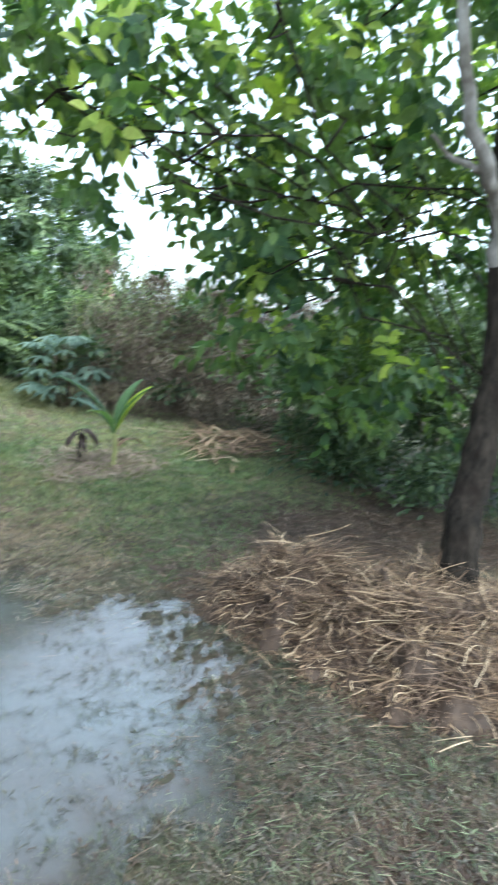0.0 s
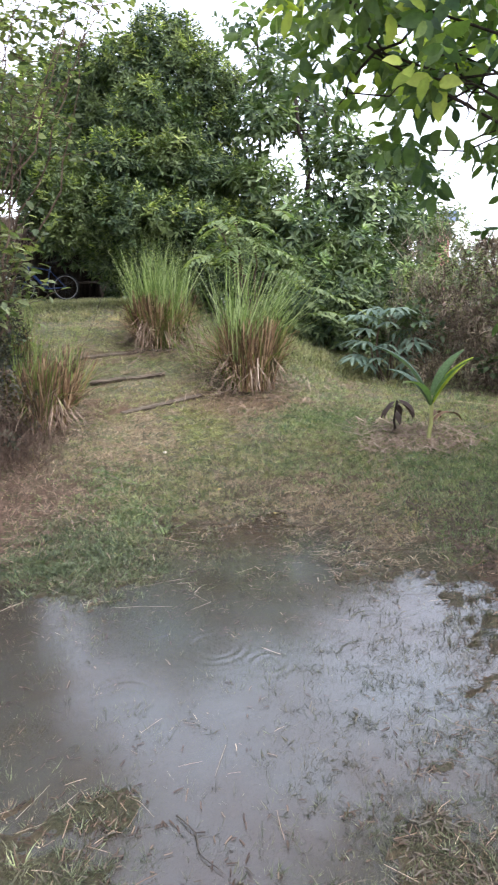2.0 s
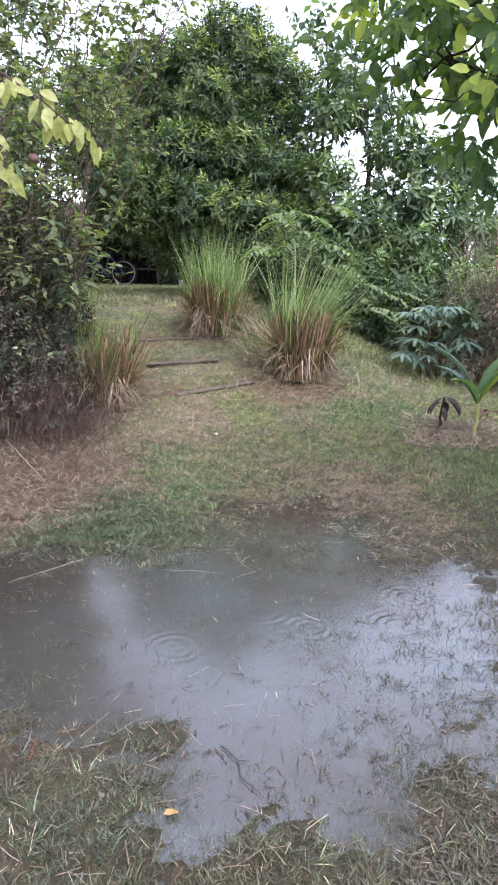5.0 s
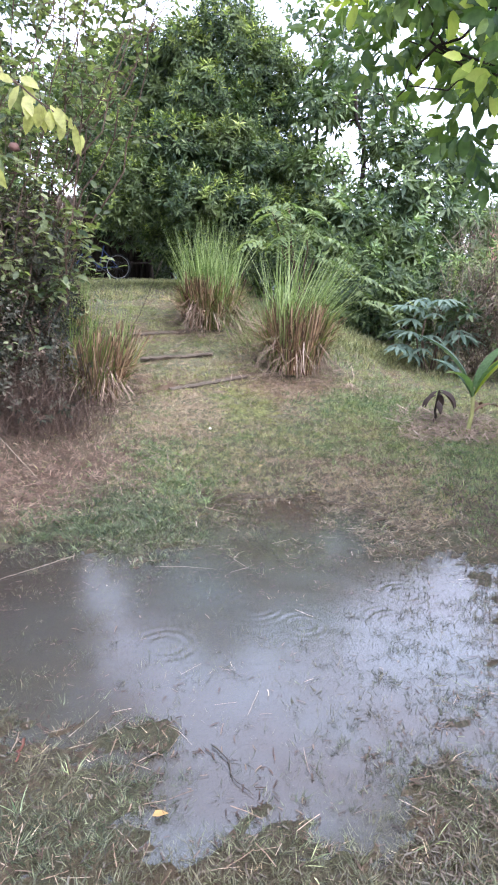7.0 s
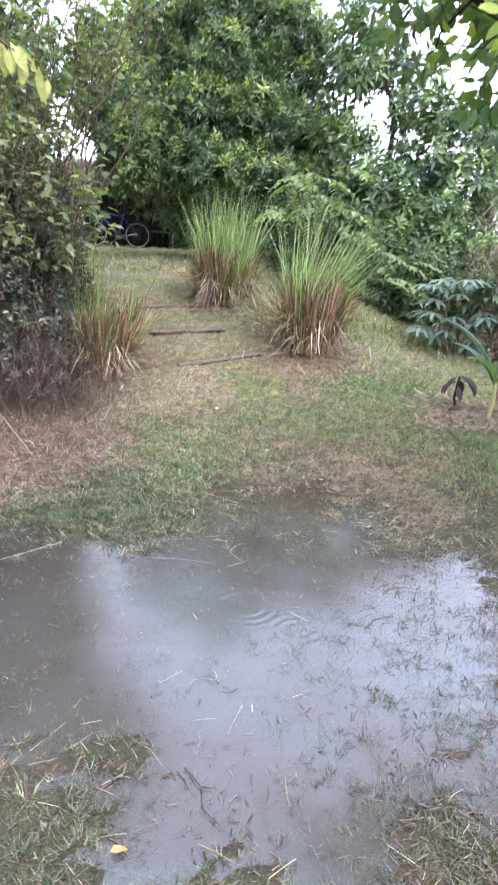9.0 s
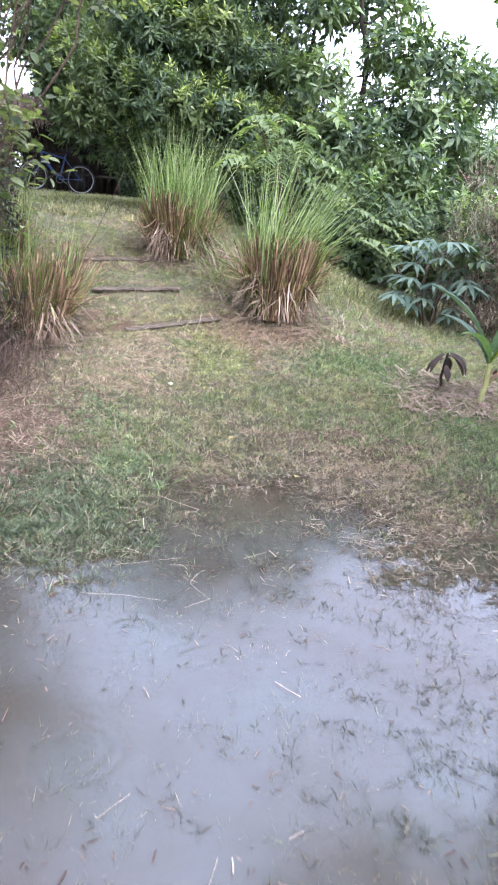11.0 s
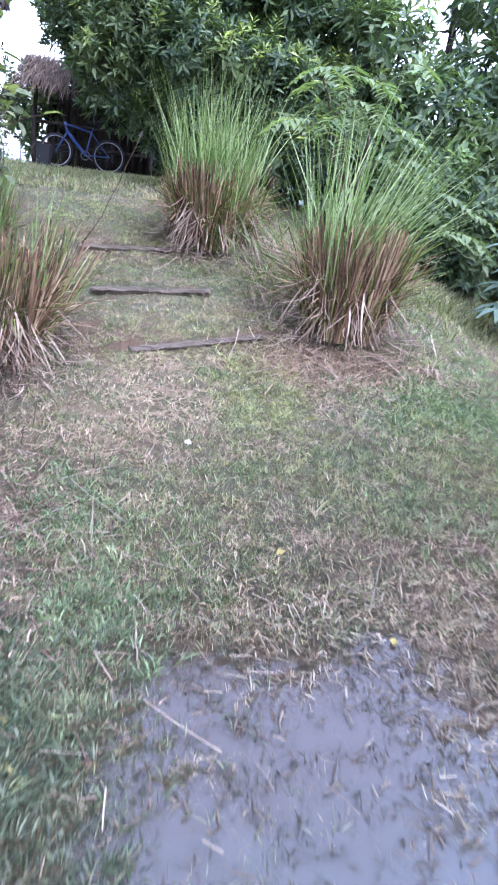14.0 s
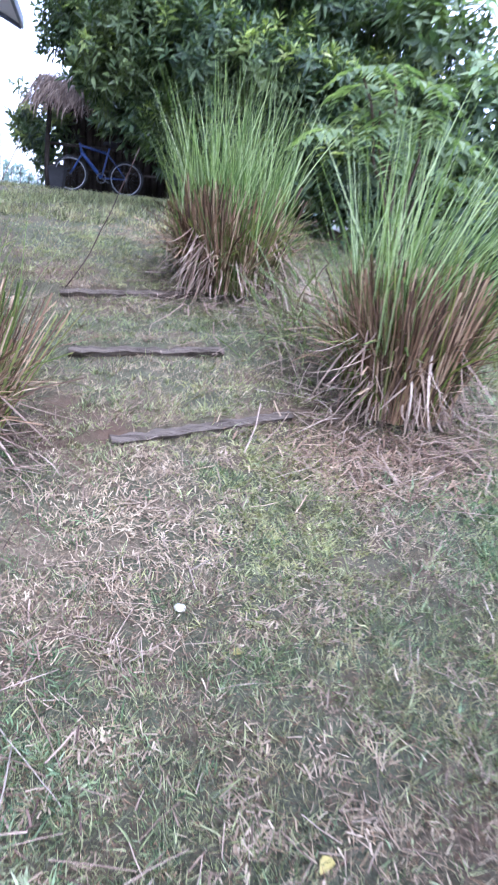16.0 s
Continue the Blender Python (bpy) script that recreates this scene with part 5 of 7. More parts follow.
# broad-leaved tree over the straw heap
tree("tree", (3.13, 0.76), [(3.17, 0.77, 0.6), (3.29, 0.78, 1.0), (3.4, 0.8, 1.4), (3.42, 0.85, 1.8), (3.5, 0.95, 2.4), (3.8, 1.2, 3.4)], 0.118,
     [(1.62, 2.4, 2.85, 0.45, 0.6, 0.38), (1.45, 2.5, 3.3, 0.5, 0.6, 0.3, 0.95), (2.15, 2.4, 2.85, 0.45, 0.6, 0.36, 0.8), (1.85, 2.25, 2.5, 0.22, 0.4, 0.26, 1.0), (3.1, 1.9, 3.35, 0.6, 0.6, 0.4), (3.5, 2.0, 2.6, 0.5, 0.5, 0.4), (2.75, 2.3, 2.25, 0.4, 0.5, 0.45), (3.2, 2.1, 2.9, 0.7, 0.8, 0.7, 0.9), (2.6, 1.6, 3.6, 1.0, 1.0, 0.5, 0.6),
      (3.05, 2.3, 1.65, 0.4, 0.5, 0.4), (3.6, 2.6, 2.0, 0.55, 0.6, 0.6, 1.0), (1.9, 1.9, 3.5, 0.5, 0.6, 0.35, 0.4), (3.9, 1.9, 3.4, 0.8, 0.8, 0.7, 0.6), (4.3, 2.3, 2.2, 0.5, 0.6, 0.5, 0.9),
      (4.7, 1.2, 2.6, 0.8, 0.9, 0.7, 0.9), (3.6, 0.2, 3.5, 1.0, 0.9, 0.5), (4.6, -0.2, 2.9, 0.9, 0.9, 0.7), (3.5, 2.1, 1.25, 0.42, 0.35, 0.28), (4.05, 2.2, 1.1, 0.4, 0.35, 0.28)],
     "broad-leaved tree with a dark leaning trunk", M_BIG_LEAF, M_BARK_ROUGH, 31, 0.13, 0.066, 11, shape="oval", thin=0.06, kink=0.05, shoots=M_BIG_SHOOT, young=0.42, per=8, shoot=0.28, droop=0.8, inner=0.35, lift=0.1)
big_tree = [ob for ob in bpy.data.objects if ob.name.startswith("tree") and "broad" in ob.get("label", "")][0]
o = np.array(big_tree.matrix_world.translation)
for pts, r0, r1 in (([(3.44, 0.88, 1.95), (3.36, 0.84, 2.2), (3.16, 0.8, 2.4), (2.98, 0.78, 2.6), (2.86, 0.76, 2.85), (2.78, 0.8, 3.6)], 0.05, 0.028), ([(3.1, 0.8, 2.44), (3.0, 0.9, 2.5), (2.9, 0.98, 2.62)], 0.022, 0.01)):
    p = np.concatenate([limb(a, b, 1, 1, 0.25, 5)[0][:-1] for a, b in zip(pts[:-1], pts[1:])] + [np.array([pts[-1]])]) - o
    link_mesh("limb", *tube(p, np.linspace(r0, r1, len(p)), 9, 0.12), M_BARK_PALE, big_tree, "pale lichen-blotched limb")

# shrub with large feathered leaves behind the tall grass
sx, sy = 1.85, 8.5
feather = empty("feather_leaf_shrub", sx, sy, on(sx, sy) - 0.02, "slender shrub with large pale green feathered leaves", "shrub")
fo = np.array(feather.matrix_world.translation)
for k in range(40):
    start = np.array([1.6, 8.3, 2.25] if k < 26 else [2.2, 8.3, 1.5]) + R.normal(0, 1, 3) * np.array([0.36, 0.22, 0.16])
    a = R.uniform(-2.9, 0.1)
    s = np.linspace(0, 1, 11)[:, None]
    ln = R.uniform(0.45, 0.75)
    flat_d = np.array([np.cos(a), np.sin(a) * 0.8, 0.0])
    rib = start + flat_d * s * ln + np.array([0, 0, 1.0]) * (0.22 * s - 0.42 * s ** 2) * ln * 1.6
    side = np.cross(flat_d, (0, 0, 1.0))
    pos = np.concatenate([rib[2:], rib[2:]])
    d = np.concatenate([side + flat_d * 0.45, -side + flat_d * 0.45] * 1).reshape(2, 3).repeat(9, 0) + R.normal(0, 0.08, (18, 3)) - np.array([0, 0, 0.25])
    size = np.tile(np.sin(np.linspace(0.7, 2.7, 9)) * 0.17, 2)
    up = np.tile(np.array([[0, 0, 1.0]]), (18, 1)) + R.normal(0, 0.1, (18, 3))
    frond = link_mesh("frond", *leaves(pos - fo, d, up, size, size * 0.36, "full"), M_FROND if k < 26 else M_MID_LEAF, feather)
    link_mesh("rib", *tube(rib - fo, np.linspace(0.006, 0.002, 11), 4), M_CLUMP_OLIVE, frond)
    if k < 6:
        p, r = limb((0.03 * k - 0.08, 0, 0), start - fo, 0.02, 0.008, 0.15, 8)
        link_mesh("stem", *tube(p, r, 6), M_TWIG, feather)

# vine-covered hedge and undergrowth
tree("hedge", (4.5, 6.2), [(4.5, 6.3, 1.4)], 0.04,
     [(3.85, 6.9, 0.8, 0.6, 0.5, 0.6), (4.35, 6.3, 1.15, 0.6, 0.5, 0.9), (4.8, 5.7, 1.22, 0.6, 0.5, 0.95), (5.3, 5.1, 1.15, 0.6, 0.5, 0.9), (5.9, 4.7, 1.1, 0.6, 0.5, 0.85)],
     "tall hedge smothered in dry brown vines", M_DRY_TWIG, M_TWIG, 4200, 0.09, 0.014, 16, "hedge", cluster=0.22, droop=1.2, hollow=0.6, per_cluster=90)
hd = bpy.data.objects["hedge"]
ho = np.array(hd.matrix_world.translation)
n = 8500
s0 = R.random(n)
rise = R.random(n)
side_d = R.normal(0, 0.2, n) - 0.18 * (1 - rise ** 3)
root = np.stack([3.5 + 2.6 * s0 + 0.7 * side_d, 7.15 - 2.6 * s0 + 0.7 * side_d, 0.35 + rise * (1.75 + 0.15 * waves(s0 * 3, s0 * 0, 33, 0.5))], 1)
v, t = strips(root - ho, R.random(n) * 6.283, np.where(rise > 0.85, R.uniform(0.1, 1.6, n), R.uniform(1.7, 3.0, n)), R.uniform(-0.3, 0.8, n), R.uniform(0.12, 0.45, n), R.uniform(0.003, 0.009, n), 4, sway=1.5)
tagged(link_mesh("dry_vines", v, t, M_DRY_TWIG, hd, "hanging grey-brown dead vines"), kind="stuff")
tree("creeper", (4.45, 6.0), [(4.5, 6.1, 1.2)], 0.015,
     [(4.3, 5.85, 1.0, 0.25, 0.15, 0.6), (4.85, 5.25, 0.8, 0.3, 0.2, 0.5), (4.6, 5.7, 1.7, 0.4, 0.3, 0.2), (5.3, 4.75, 1.2, 0.4, 0.25, 0.5), (3.7, 6.7, 1.2, 0.4, 0.4, 0.25)],
     "leafy green creeper climbing over a dry hedge", M_MID_LEAF, M_TWIG, 2400, 0.085, 0.055, 6, "creeper", cluster=0.16, per_cluster=24, droop=0.9)
tree("undergrowth", (5.2, 3.6), [(5.2, 3.7, 1.0)], 0.03,
     [(4.8, 3.7, 0.8, 0.5, 0.5, 0.65), (5.1, 3.1, 0.95, 0.6, 0.6, 0.8), (5.6, 2.6, 1.1, 0.7, 0.7, 0.95), (5.2, 4.2, 0.9, 0.6, 0.5, 0.7), (4.5, 3.2, 0.35, 0.4, 0.4, 0.25),
      (6.4, 1.9, 0.9, 0.8, 0.8, 0.8), (4.6, 2.7, 0.3, 0.5, 0.4, 0.25), (5.0, 2.0, 0.3, 0.5, 0.5, 0.3), (4.6, 3.2, 1.0, 0.4, 0.4, 0.5), (6.9, 2.7, 1.5, 1.1, 0.9, 1.1, 0.6), (5.7, 1.3, 0.8, 0.6, 0.5, 0.6)],
     "dense pale green undergrowth in deep shade", M_MID_LEAF, M_TWIG, 3200, 0.10, 0.036, 10, "bush", droop=1.0, hollow=0.55, per_cluster=80, cluster=0.26)


# ---- straw heap ----
def heap_z(x, y):
    """Height of the straw heap over the ground."""
    x, y = x + 0.05 * waves(x, y, 43, 0.35), y + 0.05 * waves(x, y, 44, 0.35)
    front = np.hypot((x - 2.75) / 0.82, (y - 0.55) / 0.85)
    back = np.hypot((x - 2.42) / 0.52, (y - 1.3) / 0.6)
    h = np.maximum(0.24 * np.clip(1 - front ** 2.2, 0, 1) ** 0.8, 0.22 * np.clip(1 - back ** 2.2, 0, 1) ** 0.7)
    return h * (1 + 0.35 * waves(x, y, 41, 0.5) + 0.3 * waves(x, y, 42, 0.16)) - 0.02


heap = empty("straw_heap", 2.55, 0.75, on(2.55, 0.75), "loose heap of brown cut straw at the foot of a tree", "straw heap")
ho = np.array(heap.matrix_world.translation)
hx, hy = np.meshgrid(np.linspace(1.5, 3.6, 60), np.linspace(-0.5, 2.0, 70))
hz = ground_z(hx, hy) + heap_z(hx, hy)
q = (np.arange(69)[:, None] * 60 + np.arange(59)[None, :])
# the mound's colour is darkened to stand for shade in gaps between stalks
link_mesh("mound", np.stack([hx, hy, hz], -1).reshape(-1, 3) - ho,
          np.concatenate([np.stack([q, q + 1, q + 61], -1).reshape(-1, 3), np.stack([q, q + 61, q + 60], -1).reshape(-1, 3)]), M_HEAP, heap, "packed straw darkened as shade between stalks")
def straw_tangle(bundles, per, l0, l1, w0, w1, spread, rise, material, text):
    """Small wisps lying every way over one another, with hollows left between."""
    bx, by = R.uniform(1.65, 3.5, bundles), R.uniform(-0.25, 1.9, bundles)
    ok = heap_z(bx, by) > -0.012
    bx, by = bx[ok], by[ok]
    k = len(bx)
    b_az = 2.6 * waves(bx, by, 45, 0.4) + R.normal(0, 1.1, k)
    x, y = np.repeat(bx, per) + R.normal(0, spread, k * per), np.repeat(by, per) + R.normal(0, spread, k * per)
    n = len(x)
    az = np.repeat(b_az, per) + R.normal(0, 0.4, n)
    ln = np.repeat(R.uniform(l0, l1, k), per) * R.uniform(0.5, 1.2, n)
    ln = ln * np.clip(0.4 + 5 * (heap_z(x, y) + 0.01), 0.4, 1) * np.clip((x - 1.45) / 0.8, 0.35, 1)
    lean = np.repeat(R.uniform(1.25, 1.62, k), per) + R.normal(0, 0.1, n)
    bend = np.repeat(R.uniform(-0.1, 0.9, k), per) + R.normal(0, 0.25, n)
    root = np.stack([x - np.cos(az) * ln * 0.5, y - np.sin(az) * ln * 0.5, 0 * x], 1)
    root[:, 2] = np.maximum(ground_z(root[:, 0], root[:, 1]), 0) + np.maximum(heap_z(root[:, 0], root[:, 1]), 0) + R.uniform(-0.025, rise, n)
    v, t = strips(root - ho, az, lean, bend, ln, R.uniform(w0, w1, n), 4, taper=False, sway=2.4)
    v[:, 2] = np.maximum(v[:, 2], 0.0)
    tagged(link_mesh("straw", v, t, material, heap, text), kind="stuff")


straw_tangle(1000, 18, 0.1, 0.3, 0.002, 0.006, 0.045, 0.035, M_STRAW_DAMP, "matted damp brown stalks")
straw_tangle(760, 9, 0.14, 0.38, 0.003, 0.007, 0.035, 0.05, M_STRAW, "tangled bleached stalks")
straw_tangle(170, 7, 0.2, 0.4, 0.004, 0.009, 0.03, 0.035, M_STRAW, "broad bleached blades on top")
n = 2200
x, y = R.normal(2.6, 0.5, n), R.normal(0.95, 0.6, n)
x = np.maximum(x, 1.85 + 0.35 * R.random(n))
az = R.random(n) * 6.283
v, t = strips(np.stack([x, y, np.maximum(ground_z(x, y), 0) + np.maximum(heap_z(x, y), 0) + 0.01], 1) - ho, az, R.uniform(1.3, 1.6, n), R.uniform(-0.1, 0.2, n), R.uniform(0.06, 0.2, n), R.uniform(0.002, 0.005, n), 3, taper=False, sway=0.8)
tagged(link_mesh("stray_straw", v, t, M_STRAW, heap, "strewn thin stalks"), kind="stuff")


# ---- loose litter ----
R = np.random.default_rng(31)
n = 26000
x, y = scatter(n, -1.1, 2.4, 2.3, 4.6)
az, ln = R.random(n) * 6.283, R.uniform(0.015, 0.05, n)
z = ground_z(x, y)
keep = z > 0.005
v, t = strips(np.stack([x, y, z + R.uniform(0.001, 0.008, n)], 1)[keep], az[keep], R.uniform(1.35, 1.6, n)[keep], R.uniform(-0.1, 0.1, n)[keep], ln[keep], R.uniform(0.003, 0.007, n)[keep], 1, twist=np.zeros(int(keep.sum())))
tagged(link_mesh("thatch", v, t, M_CLUMP_BROWN), "matted dead brown blades lying under the lawn", "thatch", kind="stuff")


def litter(name, n, x0, x1, y0, y1, l0, l1, w0, w1, material, label, category, rise=0.012, afloat=0.3, where=None):
    x, y = scatter(n, x0, x1, y0, y1)
    z = np.maximum(ground_z(x, y), 0.0)
    keep = (ground_z(x, y) > 0) | (R.random(n) < afloat)
    if where is not None:
        keep &= R.random(n) < where(x, y)
    x, y, z = x[keep], y[keep], z[keep]
    n = len(x)
    ln, az = R.uniform(l0, l1, n), R.random(n) * 6.283
    ex, ey = x + np.cos(az) * ln, y + np.sin(az) * ln
    slope = np.arctan2(np.maximum(ground_z(ex, ey), 0) - z, ln)
    v, t = strips(np.stack([x, y, z + R.uniform(0.003, rise, n)], 1), az, np.pi / 2 - slope - R.uniform(0, 0.06, n), R.uniform(-0.05, 0.15, n), ln, R.uniform(w0, w1, n), 2,
                  taper=False, sway=0.7, twist=np.zeros(n))
    return tagged(link_mesh(name, v, t, material), label, category, kind="stuff")


litter("dead_leaf_litter", 2600, -1.7, 0.0, -0.2, 2.6, 0.015, 0.06, 0.0015, 0.004, M_THICKET_TWIG, "dark sodden scraps of stalk and leaf on the puddle's muddy side", "litter", afloat=0.12,
       where=lambda x, y: smooth01(0.0, -0.8, x))
litter("dead_leaf_litter", 9000, 1.1, 3.4, -0.7, 0.9, 0.015, 0.07, 0.0015, 0.004, M_THICKET_TWIG, "dark sodden scraps of straw trodden into mud by a heap", "litter", rise=0.02, afloat=0.1)
litter("grass_scraps", 3000, 1.0, 3.4, -0.7, 0.7, 0.02, 0.06, 0.002, 0.005, M_TUFT_WET, "dark green flattened scraps of grass in trodden mud", "grass", rise=0.03, afloat=0.15)
# leaf litter under the tree; its dark tone and density also paint the deep shade
litter("dead_leaf_litter", 22000, 2.0, 4.8, 1.1, 3.3, 0.02, 0.09, 0.004, 0.011, M_THICKET_TWIG, "leaf litter, thick and dark to paint in deep shade under a tree", "litter", rise=0.02)
litter("straw_litter", 15000, -2.2, 4.2, 2.0, 7.5, 0.03, 0.13, 0.0015, 0.0035, M_CLUMP_DRY, "pale cut stalks strewn over the sloping lawn", "straw", rise=0.03, afloat=0.1,
       where=lambda x, y: np.clip(0.35 + 0.5 * waves(x, y, 121, 0.6) + 0.35 * waves(x, y, 122, 0.2) + 0.3 * dryness(x, y), 0.05, 1))
litter("straw_litter", 3000, -2.2, 4.2, -0.7, 3.0, 0.03, 0.12, 0.0015, 0.0035, M_CLUMP_DRY, "scattered pale cut stalks lying on the lawn and puddle", "straw", afloat=0.06)
litter("straw_litter", 600, -1.8, 0.5, 2.4, 5.2, 0.08, 0.3, 0.002, 0.0045, M_CLUMP_DRY, "long pale stalks strewn below the tall grass", "straw", rise=0.03,
       where=lambda x, y: np.exp(-((x + 0.6) / 0.7) ** 2 - ((y - 3.8) / 0.9) ** 2))
litter("straw_litter", 1500, -0.3, 2.6, 4.9, 8.2, 0.1, 0.4, 0.003, 0.008, M_CLUMP_DRY, "dead grass blades lying round the clumps", "straw", rise=0.08,
       where=lambda x, y: np.exp(-(np.hypot(x - 1.35, y - 5.8) / 0.75) ** 4) + np.exp(-(np.hypot(x - 0.7, y - 7.0) / 0.75) ** 4))
litter("straw_litter", 3000, 1.9, 3.6, 3.7, 5.2, 0.06, 0.22, 0.006, 0.013, M_CLUMP_DRY, "dry straw mulch round a coconut seedling", "straw", rise=0.04,
       where=lambda x, y: np.exp(-(np.hypot(x - 2.65, (y - 4.45) * 1.3) / 0.6) ** 4))
litter("straw_litter", 5500, 0.4, 2.1, 4.9, 5.9, 0.03, 0.14, 0.003, 0.007, M_STRAW, "pinkish dry straw lying before a clump", "straw", rise=0.03,
       where=lambda x, y: blot(x, y, 1.25, 5.5, 0.5, 0.25))
litter("straw_litter", 34000, -0.5, 2.0, 3.2, 6.0, 0.012, 0.05, 0.002, 0.0055, M_STRAW_BLADE, "fine pale dead grass matted on worn ground", "straw", rise=0.012,
       where=lambda x, y: np.clip(blot(x, y, 0.15, 4.85, 0.35, 0.45) + blot(x, y, 1.15, 5.3, 0.4, 0.25) + 0.5 * blot(x, y, 1.2, 3.4, 0.5, 0.25) + 0.4 * waves(x, y, 133, 0.5) - 0.1, 0, 1))
litter("straw_litter", 26000, -0.5, 2.4, 3.2, 5.4, 0.012, 0.05, 0.002, 0.006, M_LAWN_TAN, "tan dead grass showing between green patches", "straw", rise=0.014,
       where=lambda x, y: np.clip(-1.3 * waves(x, y, 156, 0.42) + 0.4 * waves(x, y, 158, 0.15) - 0.3, 0, 1))
M_SHORE_STRAW = dry_mat("drowned_grass", [(0, (0.03, 0.024, 0.016)), (0.5, (0.14, 0.112, 0.07)), (0.85, (0.26, 0.215, 0.145)), (1, (0.42, 0.36, 0.26))])
M_MUD_SCRAP = dry_mat("muddy_scraps", [(0, (0.022, 0.018, 0.014)), (0.6, (0.06, 0.052, 0.04)), (1, (0.15, 0.135, 0.105))])
M_RED_LITTER = dry_mat("red_litter", [(0, (0.03, 0.016, 0.011)), (0.6, (0.13, 0.08, 0.056)), (1, (0.42, 0.31, 0.22))])
litter("straw_litter", 26000, -2.0, 0.2, 2.5, 5.0, 0.02, 0.13, 0.002, 0.006, M_RED_LITTER, "dark red-brown straw and leaf litter below a thicket", "straw", rise=0.03,
       where=lambda x, y: blot(x, y, -1.0, 3.5, 0.6, 0.9))
litter("dead_grass_mat", 15000, 0.3, 2.1, 1.7, 3.6, 0.02, 0.07, 0.002, 0.006, M_SHORE_STRAW, "tan and brown drowned grass matted on the far shore", "dead grass", rise=0.02, afloat=0.7,
       where=lambda x, y: shore_mat(x, y) * np.clip(0.65 + 0.5 * waves(x, y, 144, 0.22), 0.1, 1) * smooth01(-0.03, 0.012, ground_z(x, y)))
tufts(2200, 0.4, 2.1, 1.7, 3.6, lambda x, y: shore_mat(x, y) * np.clip(0.4 + 0.7 * waves(x, y, 145, 0.2), 0, 1) * (ground_z(x, y) > -0.012), 10, 0.03, 0.06, 0.002, 0.005, (0.9, 1.5), M_SHORE_STRAW, "flattened tufts of dead brown grass on the far shore", 0.04, 3, 0.0)
litter("frond_litter", 260, 3.8, 4.9, 4.1, 5.1, 0.2, 0.5, 0.012, 0.03, M_STRAW, "fallen brown palm fronds under the hedge", "fallen fronds", rise=0.12)


n = 12500
x, y = R.uniform(-1.4, 1.9, n), R.uniform(0.0, 3.2, n)
keep = (ground_z(x, y) < 0.004) & (R.random(n) < np.clip(0.55 * waves(x, y, 97, 0.35) + 0.5 * waves(x, y, 98, 0.12) + 1.1 * smooth01(0.2, 1.3, x) * smooth01(2.4, 0.8, y) + 0.9 * smooth01(2.0, 2.7, y) + 0.8 * blot(x, y, 0.75, 2.1, 0.6, 0.35) + 0.9 * blot(x, y, -0.7, 2.1, 0.4, 0.35) - 0.6, 0.02, 0.8))
x, y = np.repeat(x[keep], 5), np.repeat(y[keep], 5)
m = len(x)
az = R.random(m) * 6.283
x, y = x + np.cos(az) * 0.02 * R.random(m), y + np.sin(az) * 0.02 * R.random(m)
v, t = strips(np.stack([x, y, np.full(m, 0.001)], 1), az, R.uniform(0.7, 1.5, m), R.uniform(-0.1, 0.5, m), R.uniform(0.012, 0.04, m), R.uniform(0.003, 0.008, m), 1)
M_WEED = leaf_mat("water_weed", [(0, (0.012, 0.014, 0.009)), (0.6, (0.035, 0.038, 0.022)), (1, (0.14, 0.12, 0.08))], (0.05, 0.045, 0.025), 0.5, 0.15, 3.0, 0.5)
tagged(link_mesh("water_weeds", v, t, M_WEED), "small dark weeds and blades poking out of shallow water", "weeds", kind="stuff")
litter("shore_litter", 30000, -1.7, 2.0, -0.15, 3.6, 0.008, 0.04, 0.002, 0.005, M_THICKET_TWIG, "wet brown specks of grass along the water's edge", "litter", rise=0.006, afloat=1.0,
       where=lambda x, y: 0.7 * np.exp(-(ground_z(x, y) / 0.008) ** 2) + 0.02)


def fallen_leaf(x, y, size, material, label, turn=None):
    z = max(on(x, y), 0.0) + 0.012
    a = R.random() * 6.283 if turn is None else turn
    v, t = leaves(np.array([[0.0, 0, 0]]), np.array([[np.cos(a), np.sin(a), 0.08]]), np.array([[0.1, 0.1, 1.0]]), np.array([size]), np.array([size * 0.62]), "full")
    ob = link_mesh("fallen_leaf", v, t, material)
    ob.location = (x, y, z)
    return tagged(ob, label, "leaf", "fallen leaves on the ground")


M_OLD_LEAF = plain_mat("old_yellow_leaf", (0.36, 0.29, 0.08), 0.6)
fallen_leaf(-0.045, 0.03, 0.05, plain_mat("orange_leaf", (0.36, 0.21, 0.07), 0.7), "orange-yellow fallen leaf lying in wet grass", 0.25)
for x, y in ((0.07, 3.38), (-0.1, 2.6), (-0.15, 2.75), (0.5, 4.25), (0.72, 3.67), (1.05, 3.2)):
    fallen_leaf(x, y, R.uniform(0.04, 0.06), M_OLD_LEAF, "small yellow fallen leaf on the ground")
pebble = bmesh.new()
bmesh.ops.create_icosphere(pebble, subdivisions=2, radius=0.018)
for vert in pebble.verts:
    vert.co = Vector((vert.co.x * 1.2, vert.co.y, vert.co.z * 0.6)) * (1 + 0.15 * noise.noise(vert.co * 60))
pb = part("pebble", pebble, plain_mat("pale_stone", (0.62, 0.58, 0.46), 0.8), smooth=True)
pb.location = (0.33, 4.44, on(0.33, 4.44) + 0.008)
tagged(pb, "small pale rounded pebble on the lawn", "pebble")


